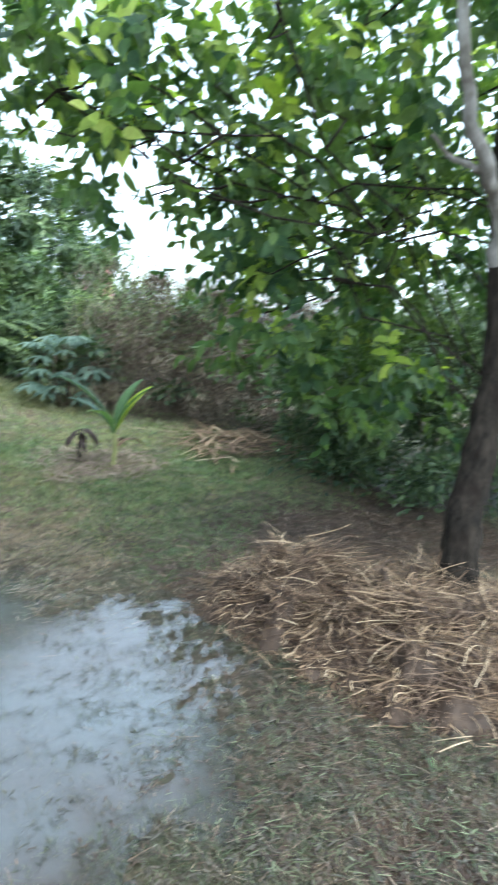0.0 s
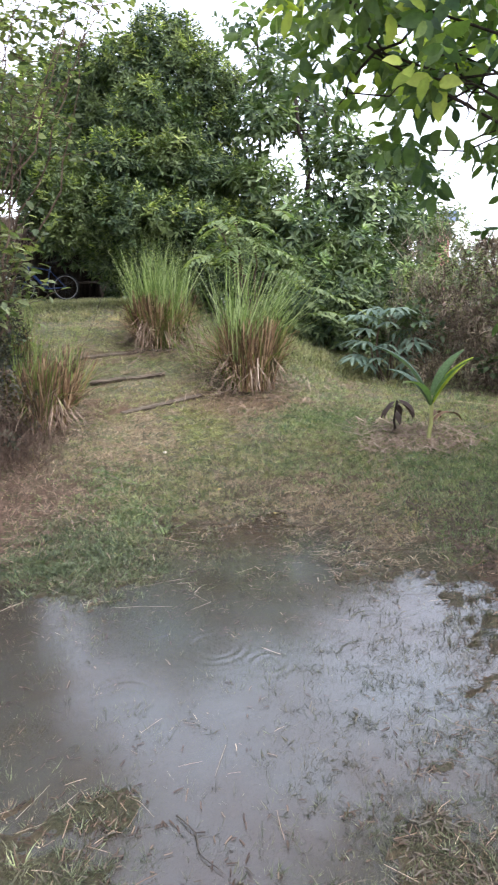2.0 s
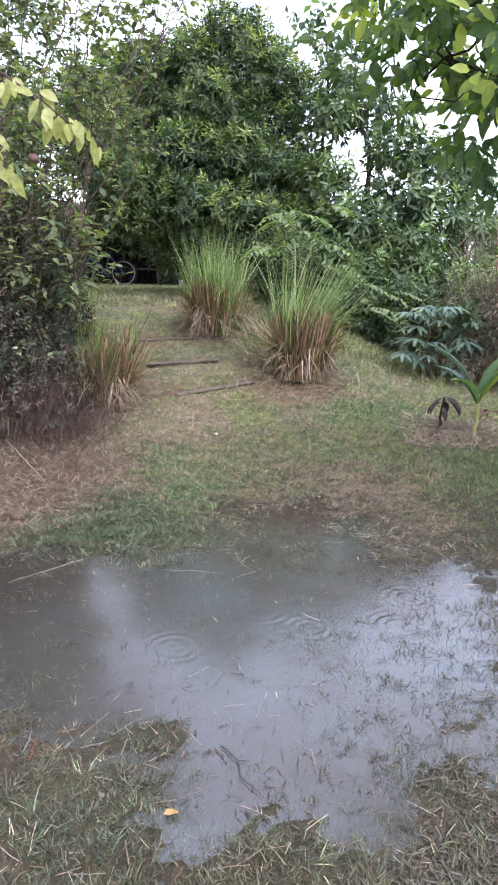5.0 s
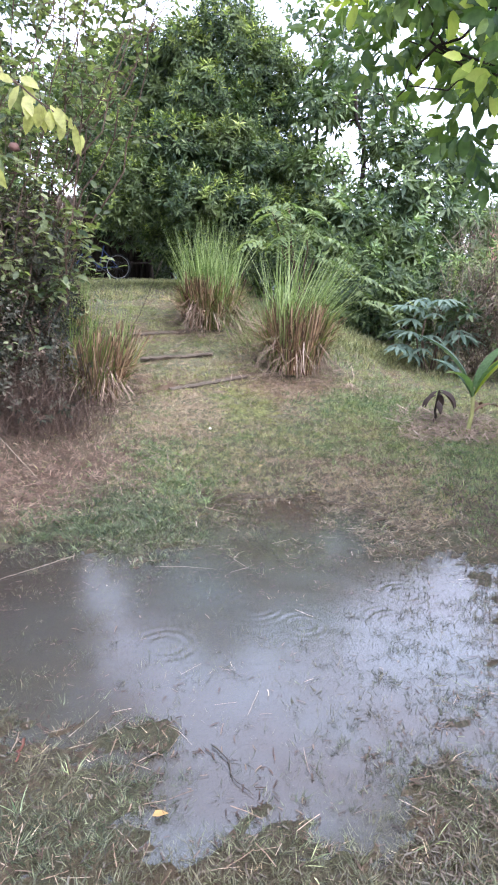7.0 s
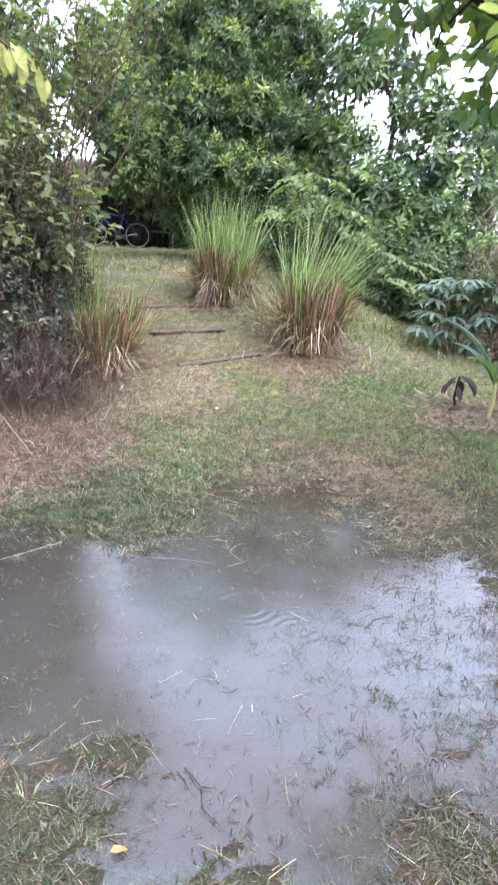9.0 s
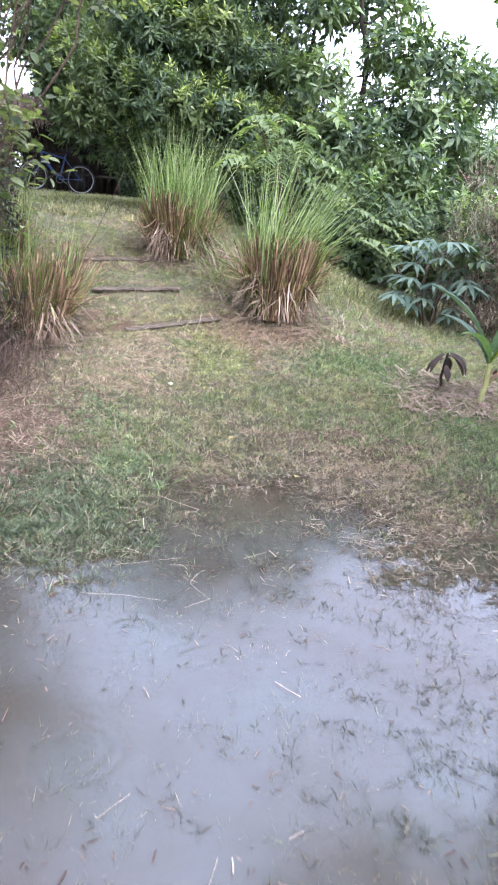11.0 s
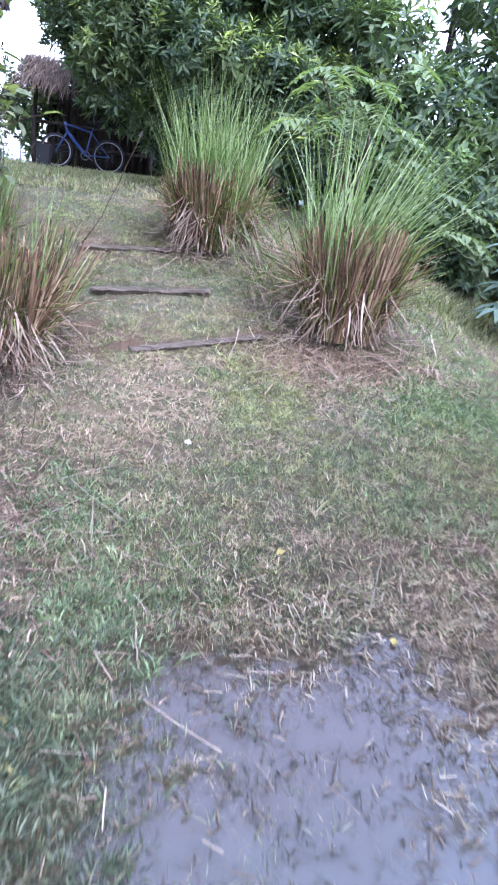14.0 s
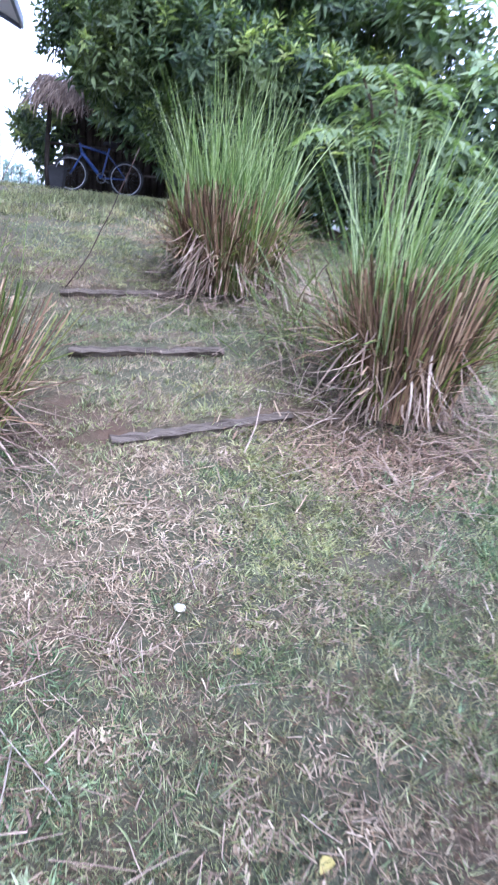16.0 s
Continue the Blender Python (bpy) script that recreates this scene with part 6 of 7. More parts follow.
def stick(pts, r, material, label):
    p = np.array([(x, y, max(on(x, y), 0.0) + h) for x, y, h in pts])
    s = np.linspace(0, 1, 10)
    seg = np.linspace(0, 1, len(p))
    p = np.stack([np.interp(s, seg, p[:, k]) for k in range(3)], 1) + R.normal(0, r * 0.5, (10, 3))
    ob = link_mesh("stick", *tube(p, np.linspace(r, r * 0.5, 10), 6, 0.2), material)
    return tagged(ob, label, "stick", "sticks on the ground")


M_PALE_STICK = plain_mat("pale_stick", (0.29, 0.24, 0.175), 0.8)
M_WET_STICK = plain_mat("wet_stick", (0.05, 0.04, 0.03), 0.35)
stick([(0.16, 3.33, 0.012), (0.2, 3.0, 0.012)], 0.0045, M_PALE_STICK, "pale bleached stick at the water's edge")
stick([(0.15, 0.35, 0.008), (0.2, 0.27, 0.010), (0.21, 0.17, 0.008), (0.27, 0.1, 0.008)], 0.003, M_WET_STICK, "dark wet twig half sunk in the puddle")
litter("dead_leaf_litter", 9000, 0.6, 2.6, -0.9, 0.5, 0.012, 0.045, 0.002, 0.006, M_MUD_SCRAP, "sodden grey-brown scraps of grass lying in trodden mud", "litter", rise=0.015, afloat=0.03)
litter("dead_leaf_litter", 7000, 1.2, 2.2, 0.3, 2.1, 0.012, 0.045, 0.002, 0.006, M_MUD_SCRAP, "sodden scraps of straw between the puddle and a heap", "litter", rise=0.012, afloat=0.05,
       where=lambda x, y: smooth01(0.04, 0.0, np.abs(ground_z(x, y))))
tufts(700, 1.2, 2.1, 0.3, 2.0, lambda x, y: np.clip(0.4 + 0.7 * waves(x, y, 154, 0.2), 0, 1) * smooth01(0.04, 0.0, np.abs(ground_z(x, y))), 9, 0.015, 0.04, 0.0025, 0.006, (0.6, 1.45), M_TUFT_WET, "small wet tufts along the puddle beside a heap", 0.035, 2, -0.01)
litter("dead_leaf_litter", 6000, -1.2, 1.3, -0.4, 0.9, 0.012, 0.04, 0.002, 0.006, M_MUD_SCRAP, "sodden grey-brown scraps of grass trodden into the near shore", "litter", rise=0.012, afloat=0.03,
       where=lambda x, y: np.clip(0.55 + 0.5 * waves(x, y, 146, 0.25), 0.1, 1) * smooth01(0.035, 0.0, np.abs(ground_z(x, y))))
for pts in (((-0.09, 1.89), (0.08, 1.88), (0.23, 1.84)), ((0.4, 2.07), (0.35, 1.98), (0.42, 1.86)), ((0.43, 1.86), (0.32, 1.79)), ((0.03, 2.12), (0.19, 2.16)), ((0.22, 2.17), (0.34, 2.2)),
            ((0.27, 2.13), (0.37, 2.13)), ((-0.18, 2.21), (0.01, 2.31)), ((0.61, 2.2), (0.73, 2.27)), ((0.35, 0.67), (0.29, 0.51)), ((-0.03, 0.49), (0.04, 0.43), (0.08, 0.36)),
            ((-0.35, 0.43), (-0.26, 0.57)), ((-0.23, 0.43), (-0.16, 0.52)), ((-0.34, 0.37), (-0.25, 0.4))):
    stick([(px, py, 0.004) for px, py in pts], 0.0012, M_PALE_STICK, "thin pale stalk lying in shallow water")
stick([(-1.65, 4.96, 0.05), (-1.1, 4.92, 0.03)], 0.006, M_PALE_STICK, "long pale cane at the foot of a thicket")
stick([(-1.43, 4.05, 0.05), (-0.95, 3.28, 0.02)], 0.0035, M_PALE_STICK, "long pale cane lying on the slope")
stick([(-0.5, 0.42, 0.01), (-0.49, 0.27, 0.01)], 0.006, plain_mat("red_bark", (0.10, 0.034, 0.02), 0.8), "short red-brown piece of bark in grass")
stick([(-0.55, 2.05, 0.003), (-0.9, 1.75, 0.004)], 0.0022, M_PALE_STICK, "thin pale stalk lying in shallow water")
for x0, y0, x1, y1 in ((-0.3, 4.05, -0.05, 3.55), (-0.15, 4.0, 0.1, 3.75), (-0.05, 3.9, 0.0, 3.45), (0.1, 3.55, 0.3, 3.5), (1.0, 3.35, 1.15, 3.75), (-0.35, 3.6, -0.1, 3.9),
                       (0.35, 4.6, 0.5, 4.75), (-0.5, 3.5, -0.2, 3.1)):
    stick([(x0, y0, 0.02), (x1, y1, 0.02)], 0.0024, M_PALE_STICK, "pale dry stalk lying on the lawn")


# ---- timber steps set into the bank ----
def step_board(x0, y0, x1, y1, h, label):
    n = 22
    bm = bmesh.new()
    rings = []
    ln = math.hypot(x1 - x0, y1 - y0)
    ux, uy = (x1 - x0) / ln, (y1 - y0) / ln
    zs = [on(x0 + (x1 - x0) * k / n - uy * 0.06, y0 + (y1 - y0) * k / n + ux * 0.06) for k in range(n + 1)]
    fit_z = np.polyval(np.polyfit(range(n + 1), zs, 1), range(n + 1)) - 0.03
    for k in range(n + 1):
        s = k / n
        w = 0.046 * (1 + 0.25 * noise.noise((s * 6, x0, 0)))
        top = 0.011 * noise.noise((s * 4, y0, 3)) + 0.01 * noise.noise((s * 19, y0, 5))
        bow = 0.012 * noise.noise((s * 2.5, 7, y0))
        pts = [(w * 0.2, -h), (-w * 1.1, top - 0.016), (-w * 0.7, top), (w * 0.7, top + 0.002), (w, top - 0.01), (w, -h)]
        rings.append([bm.verts.new(((x1 - x0) * s - uy * (a + bow), (y1 - y0) * s + ux * (a + bow), fit_z[k] - fit_z[0] + b)) for a, b in pts])
    for r0, r1 in zip(rings[:-1], rings[1:]):
        for k in range(6):
            bm.faces.new((r0[k], r1[k], r1[(k + 1) % 6], r0[(k + 1) % 6]))
    bm.faces.new(rings[0])
    bm.faces.new(rings[-1][::-1])
    bmesh.ops.recalc_face_normals(bm, faces=bm.faces[:])
    ob = part("timber_step", bm, M_TIMBER)
    ob.location = (x0, y0, fit_z[0])
    return tagged(ob, label, "step", "timber steps in the bank")


for (x0, y0, x1, y1, h), label in zip(STEPS, ("weathered timber board edging the lowest earth step", "weathered timber board edging a grassy earth step",
                                              "weathered timber board edging the upper earth step")):
    step_board(x0, y0, x1, y1, 0.085, label)
    tufts(420, x0 - 0.15, x1 + 0.15, y0 - 0.15, y1 + 0.2, lambda x, y: np.exp(-((y - y0 - (y1 - y0) * (x - x0) / (x1 - x0) - 0.055) / 0.035) ** 2) * np.clip(0.5 + 0.9 * waves(x, y, 147, 0.3), 0, 1), 10, 0.025, 0.06, 0.003, 0.007, (0.5, 1.5), M_TUFT, "grass creeping over a timber step", 0.03, 3)


# ---- coconut seedling ----
def blade_leaf(n, length, width, rise, bend, az, pleats=3, roll_in=0.25):
    """One long pleated leaf from the origin."""
    s = np.linspace(0, 1, n)
    ang = rise + bend * s
    cl = np.cumsum(np.stack([np.sin(ang) * np.cos(az), np.sin(ang) * np.sin(az), np.cos(ang)], 1) * length / n, 0)
    side = np.array([-np.sin(az), np.cos(az), 0])
    w = width * np.sin(np.pi * np.clip(s * 0.9 + 0.06, 0, 1)) ** 0.8
    cols = 2 * pleats + 1
    u = np.linspace(-1, 1, cols)
    nor = np.stack([-np.cos(ang) * np.cos(az), -np.cos(ang) * np.sin(az), np.sin(ang)], 1)
    v = cl[:, None, :] + side[None, None, :] * (w[:, None] * u[None, :] * 0.5)[:, :, None] + nor[:, None, :] * (w[:, None] * (roll_in * np.abs(u) + 0.05 * (np.arange(cols) % 2))[None, :])[:, :, None]
    i, j = np.meshgrid(np.arange(n - 1), np.arange(cols - 1), indexing="ij")
    q = i * cols + j
    return v.reshape(-1, 3), np.concatenate([np.stack([q, q + 1, q + cols + 1], -1).reshape(-1, 3), np.stack([q, q + cols + 1, q + cols], -1).reshape(-1, 3)])


M_STEM = plain_mat("yellowed_stem", (0.24, 0.24, 0.08), 0.6)
M_ROT = plain_mat("blackened_leaf", (0.045, 0.028, 0.02), 0.8)
cx, cy = 2.72, 4.36
coco = empty("coconut_seedling", cx, cy, on(cx, cy), "young coconut palm with four broad green leaves", "palm seedling")
p, r = limb((0, 0, -0.02), (0.02, 0, 0.42), 0.022, 0.014, 0.1, 8)
link_mesh("stem", *tube(p, r, 9), M_STEM, coco)
for az, ln, wd, rise, bend, m in ((2.75, 0.8, 0.15, 0.3, 0.9, M_CASSAVA), (0.35, 0.66, 0.12, 0.25, 0.8, M_COCO), (0.1, 0.62, 0.13, 0.5, 0.5, M_COCO_YELLOW), (-0.6, 0.6, 0.12, 0.3, 0.7, M_COCO), (2.3, 0.6, 0.1, 0.45, 1.0, M_CASSAVA),
                                  (3.6, 0.5, 0.1, 0.3, 1.3, M_COCO)):
    v, t = blade_leaf(14, ln, wd, rise, bend, az)
    link_mesh("leaf", v + np.array([0.01, 0, 0.3]), t, m, coco)
for az in (0.4, 0.9):
    v, t = blade_leaf(10, 0.5, 0.06, 0.7, 1.6, az)
    link_mesh("withered_leaf", v + np.array([0, 0, 0.12]), t, M_CLUMP_BROWN, coco, "drooping dead brown leaf")

# withered plant beside the seedling
wx0, wy0 = 2.5, 4.66
wither = empty("withered_plant", wx0, wy0, on(wx0, wy0), "drooping blackened dead plant beside a seedling", "dead plant")
p, r = limb((0, 0, -0.02), (0.03, 0, 0.3), 0.014, 0.01, 0.2, 6)
link_mesh("stem", *tube(p, r, 7), M_BARK, wither)
for az, ln, wd, top in ((0.1, 0.3, 0.07, 0.28), (0.9, 0.26, 0.06, 0.26), (-0.5, 0.28, 0.05, 0.3), (2.9, 0.22, 0.06, 0.25), (3.6, 0.26, 0.05, 0.29), (-1.6, 0.2, 0.06, 0.2)):
    v, t = blade_leaf(12, ln, wd, 1.35, 1.9, az, 2, -0.5)
    link_mesh("dead_leaf", v + np.array([0.02, 0, top]), t, M_ROT, wither, "limp dark brown leaf")

# ---- cassava ----
vx, vy = 3.2, 6.85
cassava = empty("cassava_plant", vx, vy, on(vx, vy), "cassava plant with grey-green palmate leaves", "plant")
for k in range(5):
    a = k * 1.256 + 0.3
    p, r = limb((0.04 * np.cos(a), 0.04 * np.sin(a), -0.02), (0.22 * np.cos(a), 0.22 * np.sin(a), 0.5 + 0.3 * R.random()), 0.012, 0.007, 0.2, 7)
    link_mesh("stem", *tube(p, r, 6), M_TWIG, cassava)
for k in range(46):
    a, e = R.random() * 6.283, R.uniform(0.15, 0.95)
    c = np.array([np.cos(a) * (0.13 + 0.36 * R.random()), np.sin(a) * 0.4 * R.random() - 0.1, e])
    out = unit(np.array([np.cos(a), np.sin(a) * 0.6 - 0.3, 0.2]))
    m = 7
    fan = np.linspace(-2.2, 2.2, m)
    s2 = unit(np.cross(out, (0, 0, 1.0)))
    d = np.cos(fan)[:, None] * out + np.sin(fan)[:, None] * s2
    d[:, 2] -= 0.38
    sz = R.uniform(0.2, 0.29)
    v, t = leaves(np.repeat(c[None], m, 0), d, np.repeat(np.array([[0.0, -0.2, 1.0]]), m, 0), sz * (0.65 + 0.35 * np.cos(fan * 0.6)), np.full(m, sz * 0.22), "full")
    link_mesh("leaf", v, t, M_CASSAVA, cassava)

# long yellowing branch that reaches over from a sapling
twig_o = np.array([-1.9, 3.9, 3.0])
hang = empty("hanging_branch", *twig_o, "thin overhanging branch with yellowing leaves", "branch")
way = np.array([(-1.9, 3.9, 3.0), (-1.2, 1.2, 2.55), (-0.7, 0.52, 2.24), (-0.42, 0.42, 2.1), (-0.25, 0.4, 1.98)]) - twig_o
p = np.concatenate([limb(a, b, 1, 1, 0.12, 8)[0][:-1] for a, b in zip(way[:-1], way[1:])] + [way[-1:]])
link_mesh("stem", *tube(p, np.linspace(0.008, 0.0015, len(p)), 6), M_TWIG, hang)
p2, r2 = limb(p[14], np.array((-0.5, 0.42, 1.9)) - twig_o, 0.003, 0.0015, 0.25, 10)
link_mesh("twig", *tube(p2, r2, 5), M_TWIG, hang)
for k in range(42):
    q = p2[R.integers(3, 10)] if k % 3 == 0 else p[R.integers(15, 29)]
    d = R.normal(0, 0.4, 3) + np.array([0.35, -0.1, -0.75])
    v, t = leaves((q + R.normal(0, 0.012, 3))[None], d[None], (R.normal(0, 0.4, 3) + np.array([0.2, -0.9, 0.5]))[None], np.array([R.uniform(0.05, 0.085)]), np.array([R.uniform(0.024, 0.034)]), "oval")
    link_mesh("leaf", v, t, M_SAPLING_LEAF if k % 5 == 4 else M_YELLOW_LEAF, hang)
curl = bmesh.new()
bmesh.ops.create_icosphere(curl, subdivisions=2, radius=0.014)
for vert in curl.verts:
    vert.co = Vector((vert.co.x * 1.1, vert.co.y, vert.co.z * 0.9)) * (1 + 0.3 * noise.noise(vert.co * 90))
part("withered_leaf", curl, plain_mat("withered_leaf", (0.075, 0.034, 0.022), 0.8), hang, "curled red-brown dead leaf", smooth=True).location = Vector((-0.43, 0.41, 1.93)) - Vector(twig_o)

# ---- bank top: bicycle, shelter, house, drum ----
M_RIM = plain_mat("pale_rim", (0.24, 0.24, 0.235), 0.5, 0.3, 0.1)
M_BLUE = plain_mat("blue_paint", (0.015, 0.04, 0.14), 0.4, 0.0, 0.2)
M_RUBBER = plain_mat("tyre_rubber", (0.012, 0.012, 0.012), 0.9)
M_STEEL = plain_mat("dull_steel", (0.10, 0.10, 0.10), 0.6, 0.4, 0.15)
M_DARK = plain_mat("black_plastic", (0.012, 0.012, 0.013), 0.85)


def torus(R0, r0, n=32, m=8):
    a = np.linspace(0, 2 * np.pi, n, endpoint=False)
    b = np.linspace(0, 2 * np.pi, m, endpoint=False)
    A, B = np.meshgrid(a, b, indexing="ij")
    v = np.stack([(R0 + r0 * np.cos(B)) * np.cos(A), r0 * np.sin(B), (R0 + r0 * np.cos(B)) * np.sin(A)], -1).reshape(-1, 3)
    i, j = np.meshgrid(np.arange(n), np.arange(m), indexing="ij")
    f = lambda x, y: (x % n) * m + (y % m)
    return v, np.concatenate([np.stack([f(i, j), f(i + 1, j), f(i + 1, j + 1)], -1).reshape(-1, 3), np.stack([f(i, j), f(i + 1, j + 1), f(i, j + 1)], -1).reshape(-1, 3)])


def rod(a, b, r, sides=8):
    return tube(np.linspace(np.array(a, float), np.array(b, float), 4), np.full(4, r), sides)


bike = empty("bicycle", -2.0, 17.2, on(-2.0, 17.2), "blue mountain bicycle leaning under a thatched shelter", "bicycle", rz=4)
for wxx in (-0.53, 0.53):
    v, t = torus(0.31, 0.024)
    wheel = link_mesh("wheel", v + np.array([wxx, 0, 0.335]), t, M_RUBBER, bike, "black rubber tyre")
    v, t = torus(0.29, 0.016)
    link_mesh("rim", v + np.array([wxx, 0, 0.335]), t, M_RIM, wheel, "pale silver rim")
    sp = [rod((wxx, 0.02 * (-1) ** k, 0.335), (wxx + 0.285 * math.cos(k * 0.349), 0, 0.335 + 0.285 * math.sin(k * 0.349)), 0.0018, 4) for k in range(18)]
    tagged(link_mesh("spoke_set", *joined(*sp), M_STEEL, wheel), kind="stuff")
    v, t = rod((wxx, -0.045, 0.335), (wxx, 0.045, 0.335), 0.022)
    link_mesh("hub", v, t, M_STEEL, wheel)
tubes = [((-0.36, 0, 0.86), (0.16, 0, 0.76), 0.019), ((-0.33, 0, 0.74), (0.06, 0, 0.31), 0.032), ((0.06, 0, 0.31), (0.19, 0, 0.86), 0.018), ((-0.37, 0, 0.9), (-0.32, 0, 0.7), 0.022),
         ((0.06, 0.05, 0.31), (0.53, 0.06, 0.335), 0.011), ((0.06, -0.05, 0.31), (0.53, -0.06, 0.335), 0.011), ((0.17, 0.03, 0.75), (0.53, 0.06, 0.335), 0.010), ((0.17, -0.03, 0.75), (0.53, -0.06, 0.335), 0.010)]
link_mesh("frame", *joined(*[rod(a, b, r) for a, b, r in tubes]), M_BLUE, bike, "blue painted tube frame")
link_mesh("fork", *joined(rod((-0.32, 0.05, 0.7), (-0.53, 0.06, 0.335), 0.014), rod((-0.32, -0.05, 0.7), (-0.53, -0.06, 0.335), 0.014)), M_BLUE, bike)
link_mesh("handlebar", *joined(rod((-0.38, 0, 0.9), (-0.42, 0, 1.0), 0.014), rod((-0.42, -0.3, 1.02), (-0.42, 0.3, 1.02), 0.012)), M_DARK, bike)
link_mesh("saddle", *tube([(0.07, 0, 0.93), (0.15, 0, 0.95), (0.24, 0, 0.94), (0.33, 0, 0.95)], [0.02, 0.035, 0.06, 0.05], 10), M_DARK, bike)
link_mesh("crank", *joined(torus(0.085, 0.01, 20, 6), rod((0, -0.06, 0), (0.15, -0.06, -0.08), 0.01)), M_STEEL, bike).location = (0.06, -0.03, 0.31)

bin_o = (-2.72, 16.9)
waste_bin = empty("bin", *bin_o, on(*bin_o) - 0.01, "black plastic bin standing beside a bicycle", "bin")
bm = bmesh.new()
shell = [[bm.verts.new((sx * w, sy * w, z)) for sx, sy in ((-1, -1), (1, -1), (1, 1), (-1, 1))] for w, z in ((0.11, 0.0), (0.15, 0.4), (0.135, 0.4), (0.1, 0.03))]
for r0, r1 in zip(shell[:-1], shell[1:]):
    for k in range(4):
        bm.faces.new((r0[k], r0[(k + 1) % 4], r1[(k + 1) % 4], r1[k]))
bm.faces.new(shell[0][::-1])
bm.faces.new(shell[-1])
bmesh.ops.bevel(bm, geom=bm.edges[:], offset=0.006, segments=2, affect="EDGES")
part("body", bm, M_DARK, waste_bin)
bm = bmesh.new()
ring = [[bm.verts.new((sx * w, sy * w, z)) for sx, sy in ((-1, -1), (1, -1), (1, 1), (-1, 1))] for w, z in ((0.152, 0.385), (0.168, 0.385), (0.168, 0.415), (0.152, 0.415))]
for i in range(4):
    for k in range(4):
        bm.faces.new((ring[i][k], ring[i][(k + 1) % 4], ring[(i + 1) % 4][(k + 1) % 4], ring[(i + 1) % 4][k]))
bmesh.ops.recalc_face_normals(bm, faces=bm.faces[:])
part("rim", bm, M_DARK, waste_bin)

hut = empty("thatched_shelter", -1.8, 18.2, on(-1.8, 18.2), "open shelter with a shaggy grey thatched roof on posts", "shelter")
gz = on(-1.8, 18.2)
for px, py in ((-3.0, 17.4), (-0.6, 17.4), (-3.0, 19.2), (-0.6, 19.2)):
    p, r = limb((px + 1.8, py - 18.2, -0.05), (px + 1.8, py - 18.2, 1.75), 0.05, 0.045, 0.05, 6)
    link_mesh("post", *tube(p, r, 8, 0.1), M_DARK_TIMBER, hut)
for zz in (0.45, 0.85):
    link_mesh("rail", *rod((-1.2, -0.8, zz), (1.2, -0.8, zz), 0.03), M_DARK_TIMBER, hut)
for k in range(16):
    link_mesh("slat", *rod((-1.2 + k * 0.16, 0.95, -0.05), (-1.2 + k * 0.16, 0.95, 1.75), 0.09, 6), M_DARK_TIMBER, hut)
n = 3200
rx, side = R.uniform(-1.55, 1.4, n), np.where(R.random(n) < 0.65, -1.0, 1.0)
s0 = R.random(n)
ridge, eave = 2.2, 1.62
root = np.stack([rx, side * s0 * 1.05, ridge - (ridge - eave) * s0 + R.uniform(-0.05, 0.04, n)], 1)
v, t = strips(root, np.where(side < 0, -np.pi / 2, np.pi / 2) + R.normal(0, 0.2, n), R.uniform(1.7, 2.2, n), R.uniform(0.1, 0.8, n), R.uniform(0.35, 0.7, n), R.uniform(0.015, 0.04, n), 3)
tagged(link_mesh("thatch", v, t, M_THATCH, hut, "shaggy grey-brown thatch"), kind="stuff")

drum = bmesh.new()
prof = [(0.0, 0.0), (0.26, 0.0), (0.285, 0.03), (0.285, 0.27), (0.30, 0.29), (0.285, 0.31), (0.285, 0.57), (0.30, 0.59), (0.285, 0.61), (0.285, 0.83), (0.26, 0.87), (0.22, 0.86), (0.0, 0.85)]
rings = [[drum.verts.new((r * math.cos(a * math.tau / 28), r * math.sin(a * math.tau / 28), z)) for a in range(28)] for r, z in prof[1:-1]]
for r0, r1 in zip(rings[:-1], rings[1:]):
    for k in range(28):
        drum.faces.new((r0[k], r0[(k + 1) % 28], r1[(k + 1) % 28], r1[k]))
drum.faces.new(rings[-1])
drum.faces.new(rings[0][::-1])
drum_ob = part("drum", drum, plain_mat("blue_plastic", (0.03, 0.16, 0.42), 0.4), smooth=True)
drum_ob.location = (-5.42, 20.8, on(-5.42, 20.8) - 0.01)
tagged(drum_ob, "blue ribbed plastic water drum standing in the open", "drum")


def box(x0, x1, y0, y1, z0, z1, bevel=0.015):
    bm = bmesh.new()
    bmesh.ops.create_cube(bm, size=1)
    for vert in bm.verts:
        vert.co = Vector(((x0 + x1) / 2 + vert.co.x * (x1 - x0), (y0 + y1) / 2 + vert.co.y * (y1 - y0), (z0 + z1) / 2 + vert.co.z * (z1 - z0)))
    bmesh.ops.bevel(bm, geom=bm.edges[:], offset=bevel, segments=2, affect="EDGES")
    return bm


M_PLASTER = plain_mat("white_plaster", (0.72, 0.70, 0.66), 0.8, 0, 0.08)
M_FASCIA = plain_mat("grey_fascia", (0.10, 0.11, 0.13), 0.5)
pillar = part("pillar", box(-0.1, 0.1, -0.1, 0.1, 0, 1.55), M_PLASTER)
pillar.location = (-5.3, 22.0, on(-5.3, 22.0) - 0.01)
tagged(pillar, "white plastered gate pillar behind a water drum", "pillar")
house = empty("house", -3.93, 18.88, 1.29, "white house with a broad overhanging roof and dark fascia", "house", rz=10.2)


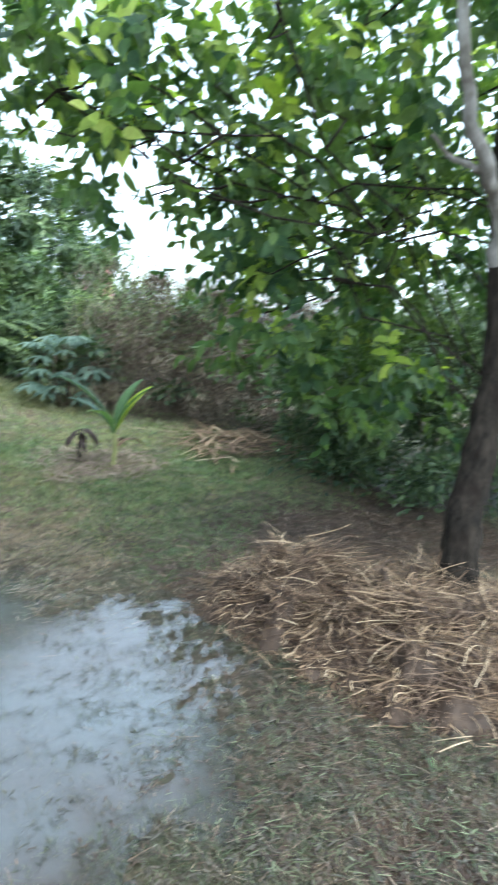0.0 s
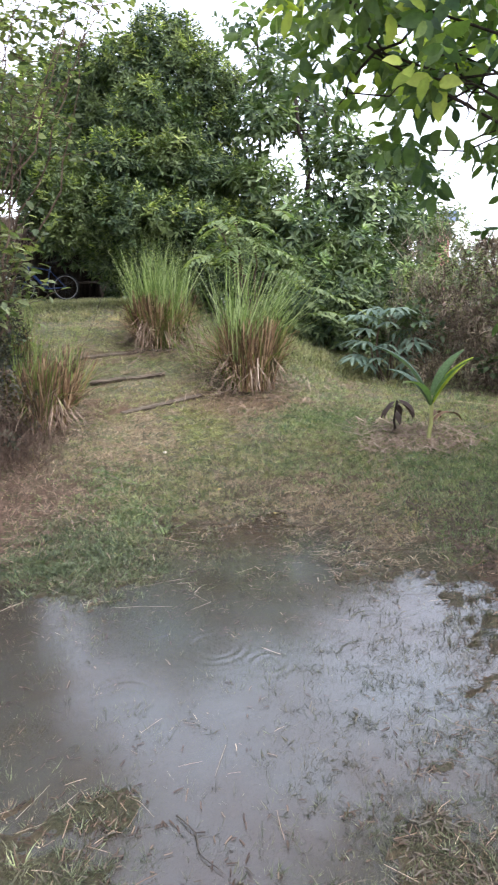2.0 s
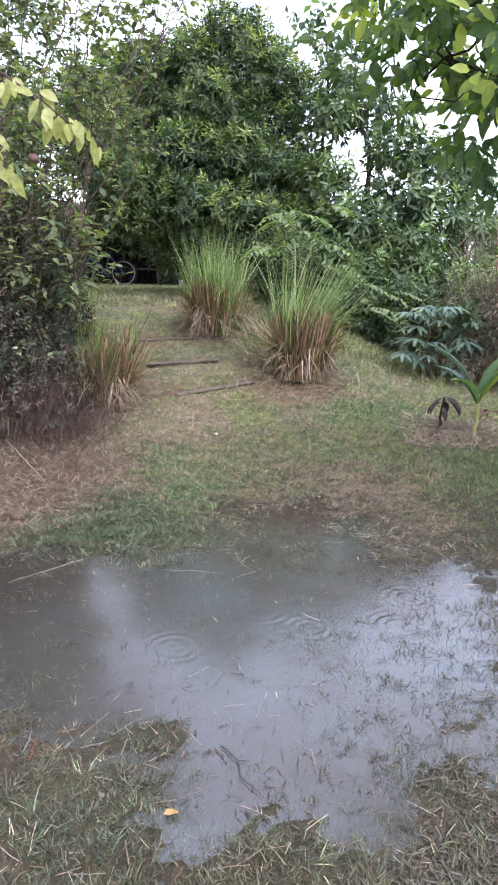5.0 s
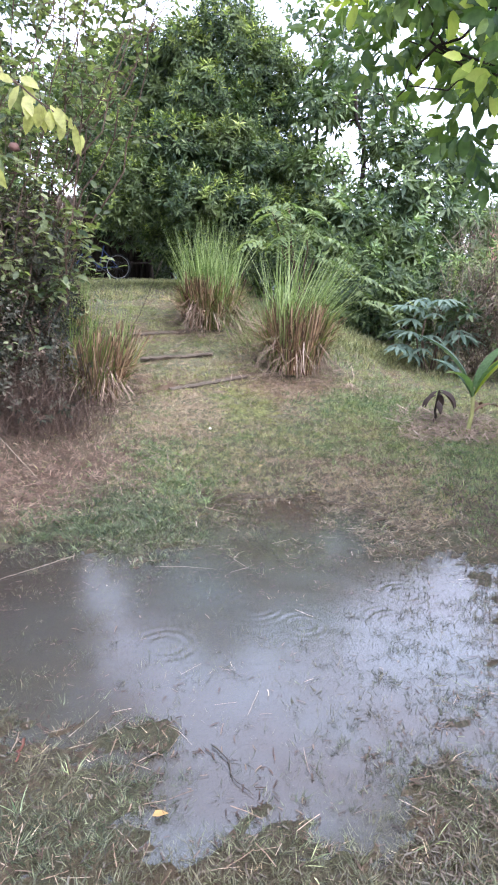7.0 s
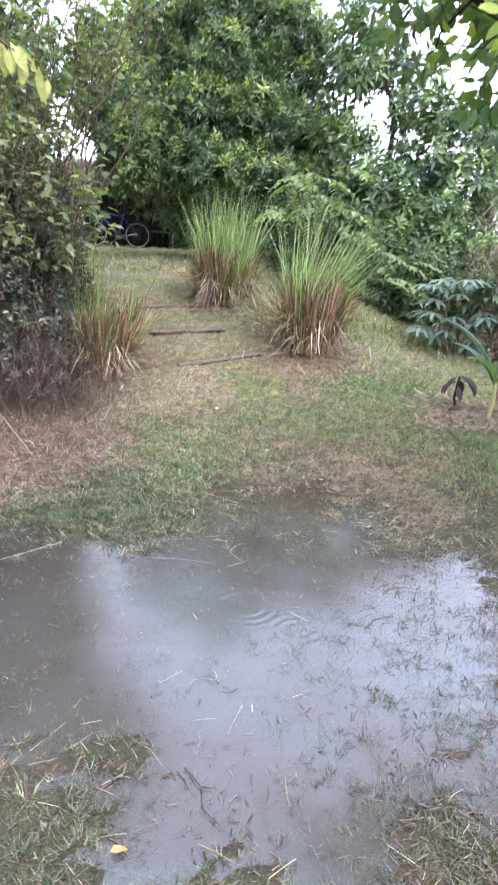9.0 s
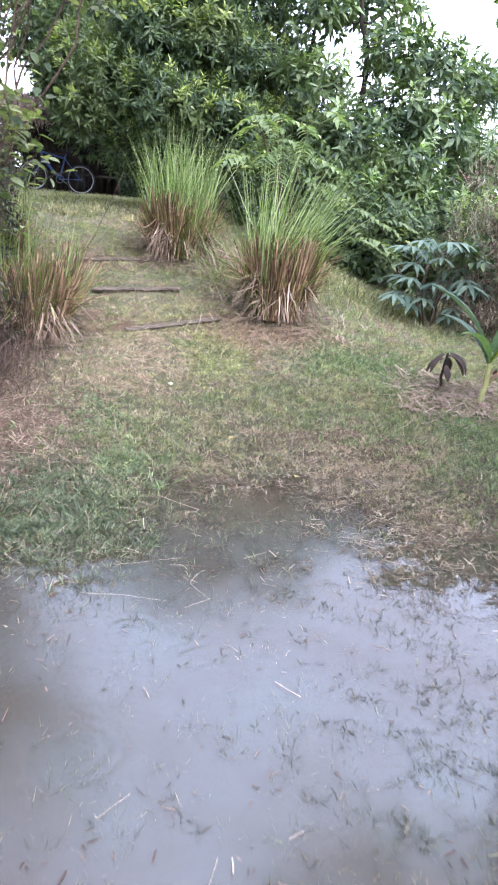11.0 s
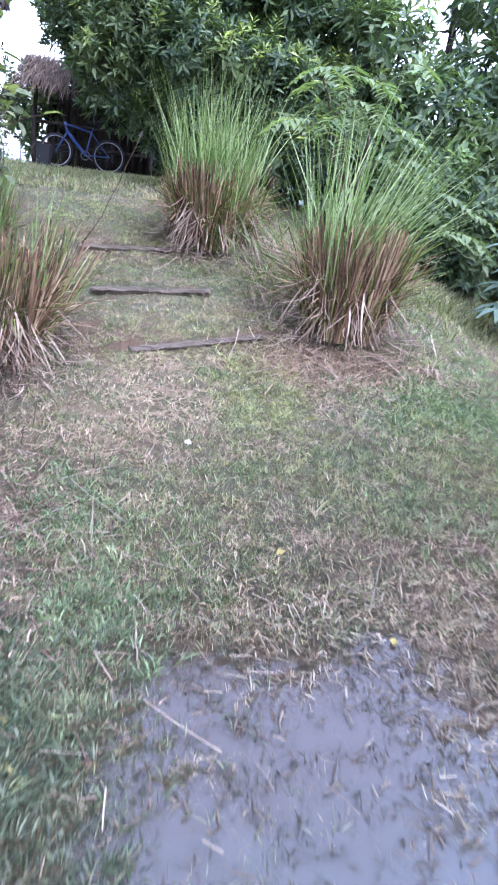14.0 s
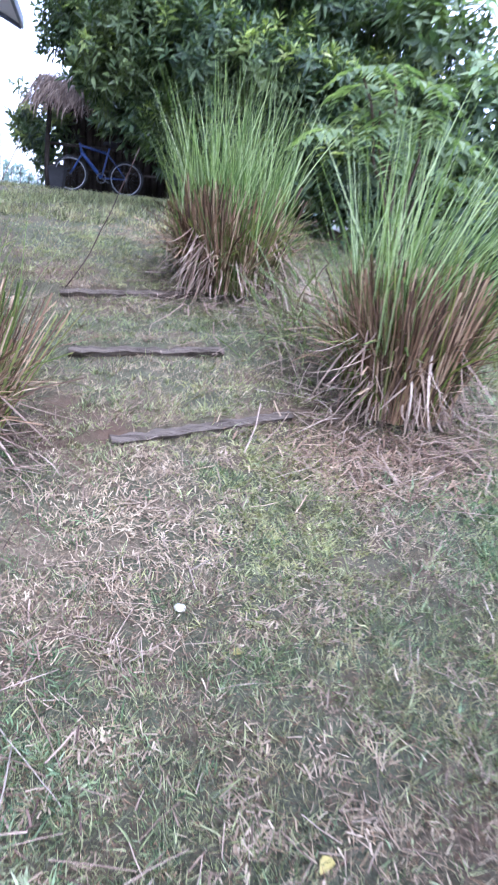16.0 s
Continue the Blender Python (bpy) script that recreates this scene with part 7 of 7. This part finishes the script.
def slab(x0, z0, x1, z1, y0, y1, thick):
    bm = bmesh.new()
    ring = [[bm.verts.new((x, yy, z)) for x, z in ((x0, z0), (x1, z1), (x1, z1 + thick), (x0, z0 + thick))] for yy in (y0, y1)]
    for k in range(4):
        bm.faces.new((ring[0][k], ring[1][k], ring[1][(k + 1) % 4], ring[0][(k + 1) % 4]))
    bm.faces.new(ring[0][::-1])
    bm.faces.new(ring[1])
    bmesh.ops.recalc_face_normals(bm, faces=bm.faces[:])
    return bm


part("wall", box(-6.5, -1.9, -4.4, -0.6, -0.1, 3.6), M_PLASTER, house)
roof = part("roof", slab(0, 3.1, -4.2, 5.0, -4.8, 0, 0.1), plain_mat("pale_soffit", (0.6, 0.56, 0.55), 0.7, 0, 0.1), house, "pale boarded soffit")
part("roof_slope", slab(-8.4, 3.1, -4.205, 5.0, -4.8, 0, 0.1), M_FASCIA, house)
part("fascia", box(0.002, 0.06, -4.85, 0.05, 3.02, 3.25), M_FASCIA, roof, "dark grey fascia board")
part("bargeboard", slab(0, 3.0, -4.2, 4.9, 0.003, 0.04, 0.22), M_FASCIA, roof, "dark grey fascia board")
part("door", box(-1.9, -1.85, -3.0, -2.1, 0.0, 2.05), M_TIMBER, house)

far = empty("far_house", 12.3, 26.0, on(12.3, 26.0) - 0.1, "distant red-walled building with a blue roof", "house")
part("wall", box(-0.3, 0.15, -1, 1, 0, 3.4), plain_mat("red_wall", (0.4, 0.17, 0.15), 0.7), far)
part("roof", box(-0.1, 0.4, -1.2, 1.2, 3.35, 3.7), plain_mat("blue_roof", (0.16, 0.2, 0.3), 0.5), far)

cane = link_mesh("cane", *tube(limb((0, 0, 0), (0.4, 0.05, 0.85), 0.004, 0.002, 0.1, 8)[0], np.linspace(0.004, 0.0025, 8), 5), M_THICKET_TWIG)
cane.location = (-0.55, 6.95, on(-0.55, 6.95) - 0.01)
tagged(cane, "thin dull dry cane leaning over the bank top", "cane")

# low wire fence and a leaning pole beyond the drum
fence = empty("wire_fence", -4.4, 22.0, on(-4.4, 22.0), "low fence of pale wire on thin posts", "fence")
for k in range(6):
    link_mesh("post", *rod((-0.55 + 0.22 * k, 0, -0.05), (-0.55 + 0.22 * k, 0, 0.42), 0.012, 6), M_STEEL, fence)
for zz in (0.06, 0.16, 0.26, 0.36, 0.41):
    link_mesh("wire", *rod((-0.55, 0, zz), (0.55, 0, zz), 0.006, 5), M_STEEL, fence)
px0, py0 = -4.95, 21.0
pole = link_mesh("pole", *rod((0, 0, -0.03), (0.5, 0.1, 1.15), 0.014), M_PALE_STICK)
pole.location = (px0, py0, on(px0, py0))
tagged(pole, "thin pale pole leaning in the open", "pole")

# far tree line
n = 14000
a = R.uniform(-1.2, 1.2, n)
d = R.uniform(120, 170, n)
h = (4 + 2.5 * waves(a * 40, a * 0, 51, 6)) * R.random(n) ** 0.7
pos = np.stack([d * np.sin(a), d * np.cos(a), np.maximum(h, 0) - 2.0], 1)
v, t = leaves(pos, R.normal(0, 1, (n, 3)), R.normal(0, 1, (n, 3)), R.uniform(0.8, 1.6, n), R.uniform(0.5, 1.0, n))
tagged(link_mesh("far_trees", v, t, leaf_mat("far_foliage", [(0, (0.10, 0.14, 0.11)), (1, (0.18, 0.22, 0.18))], (0.2, 0.24, 0.2), 0.8, 0.1, 0.02)), "distant hazy line of trees on the horizon", "trees", kind="stuff")
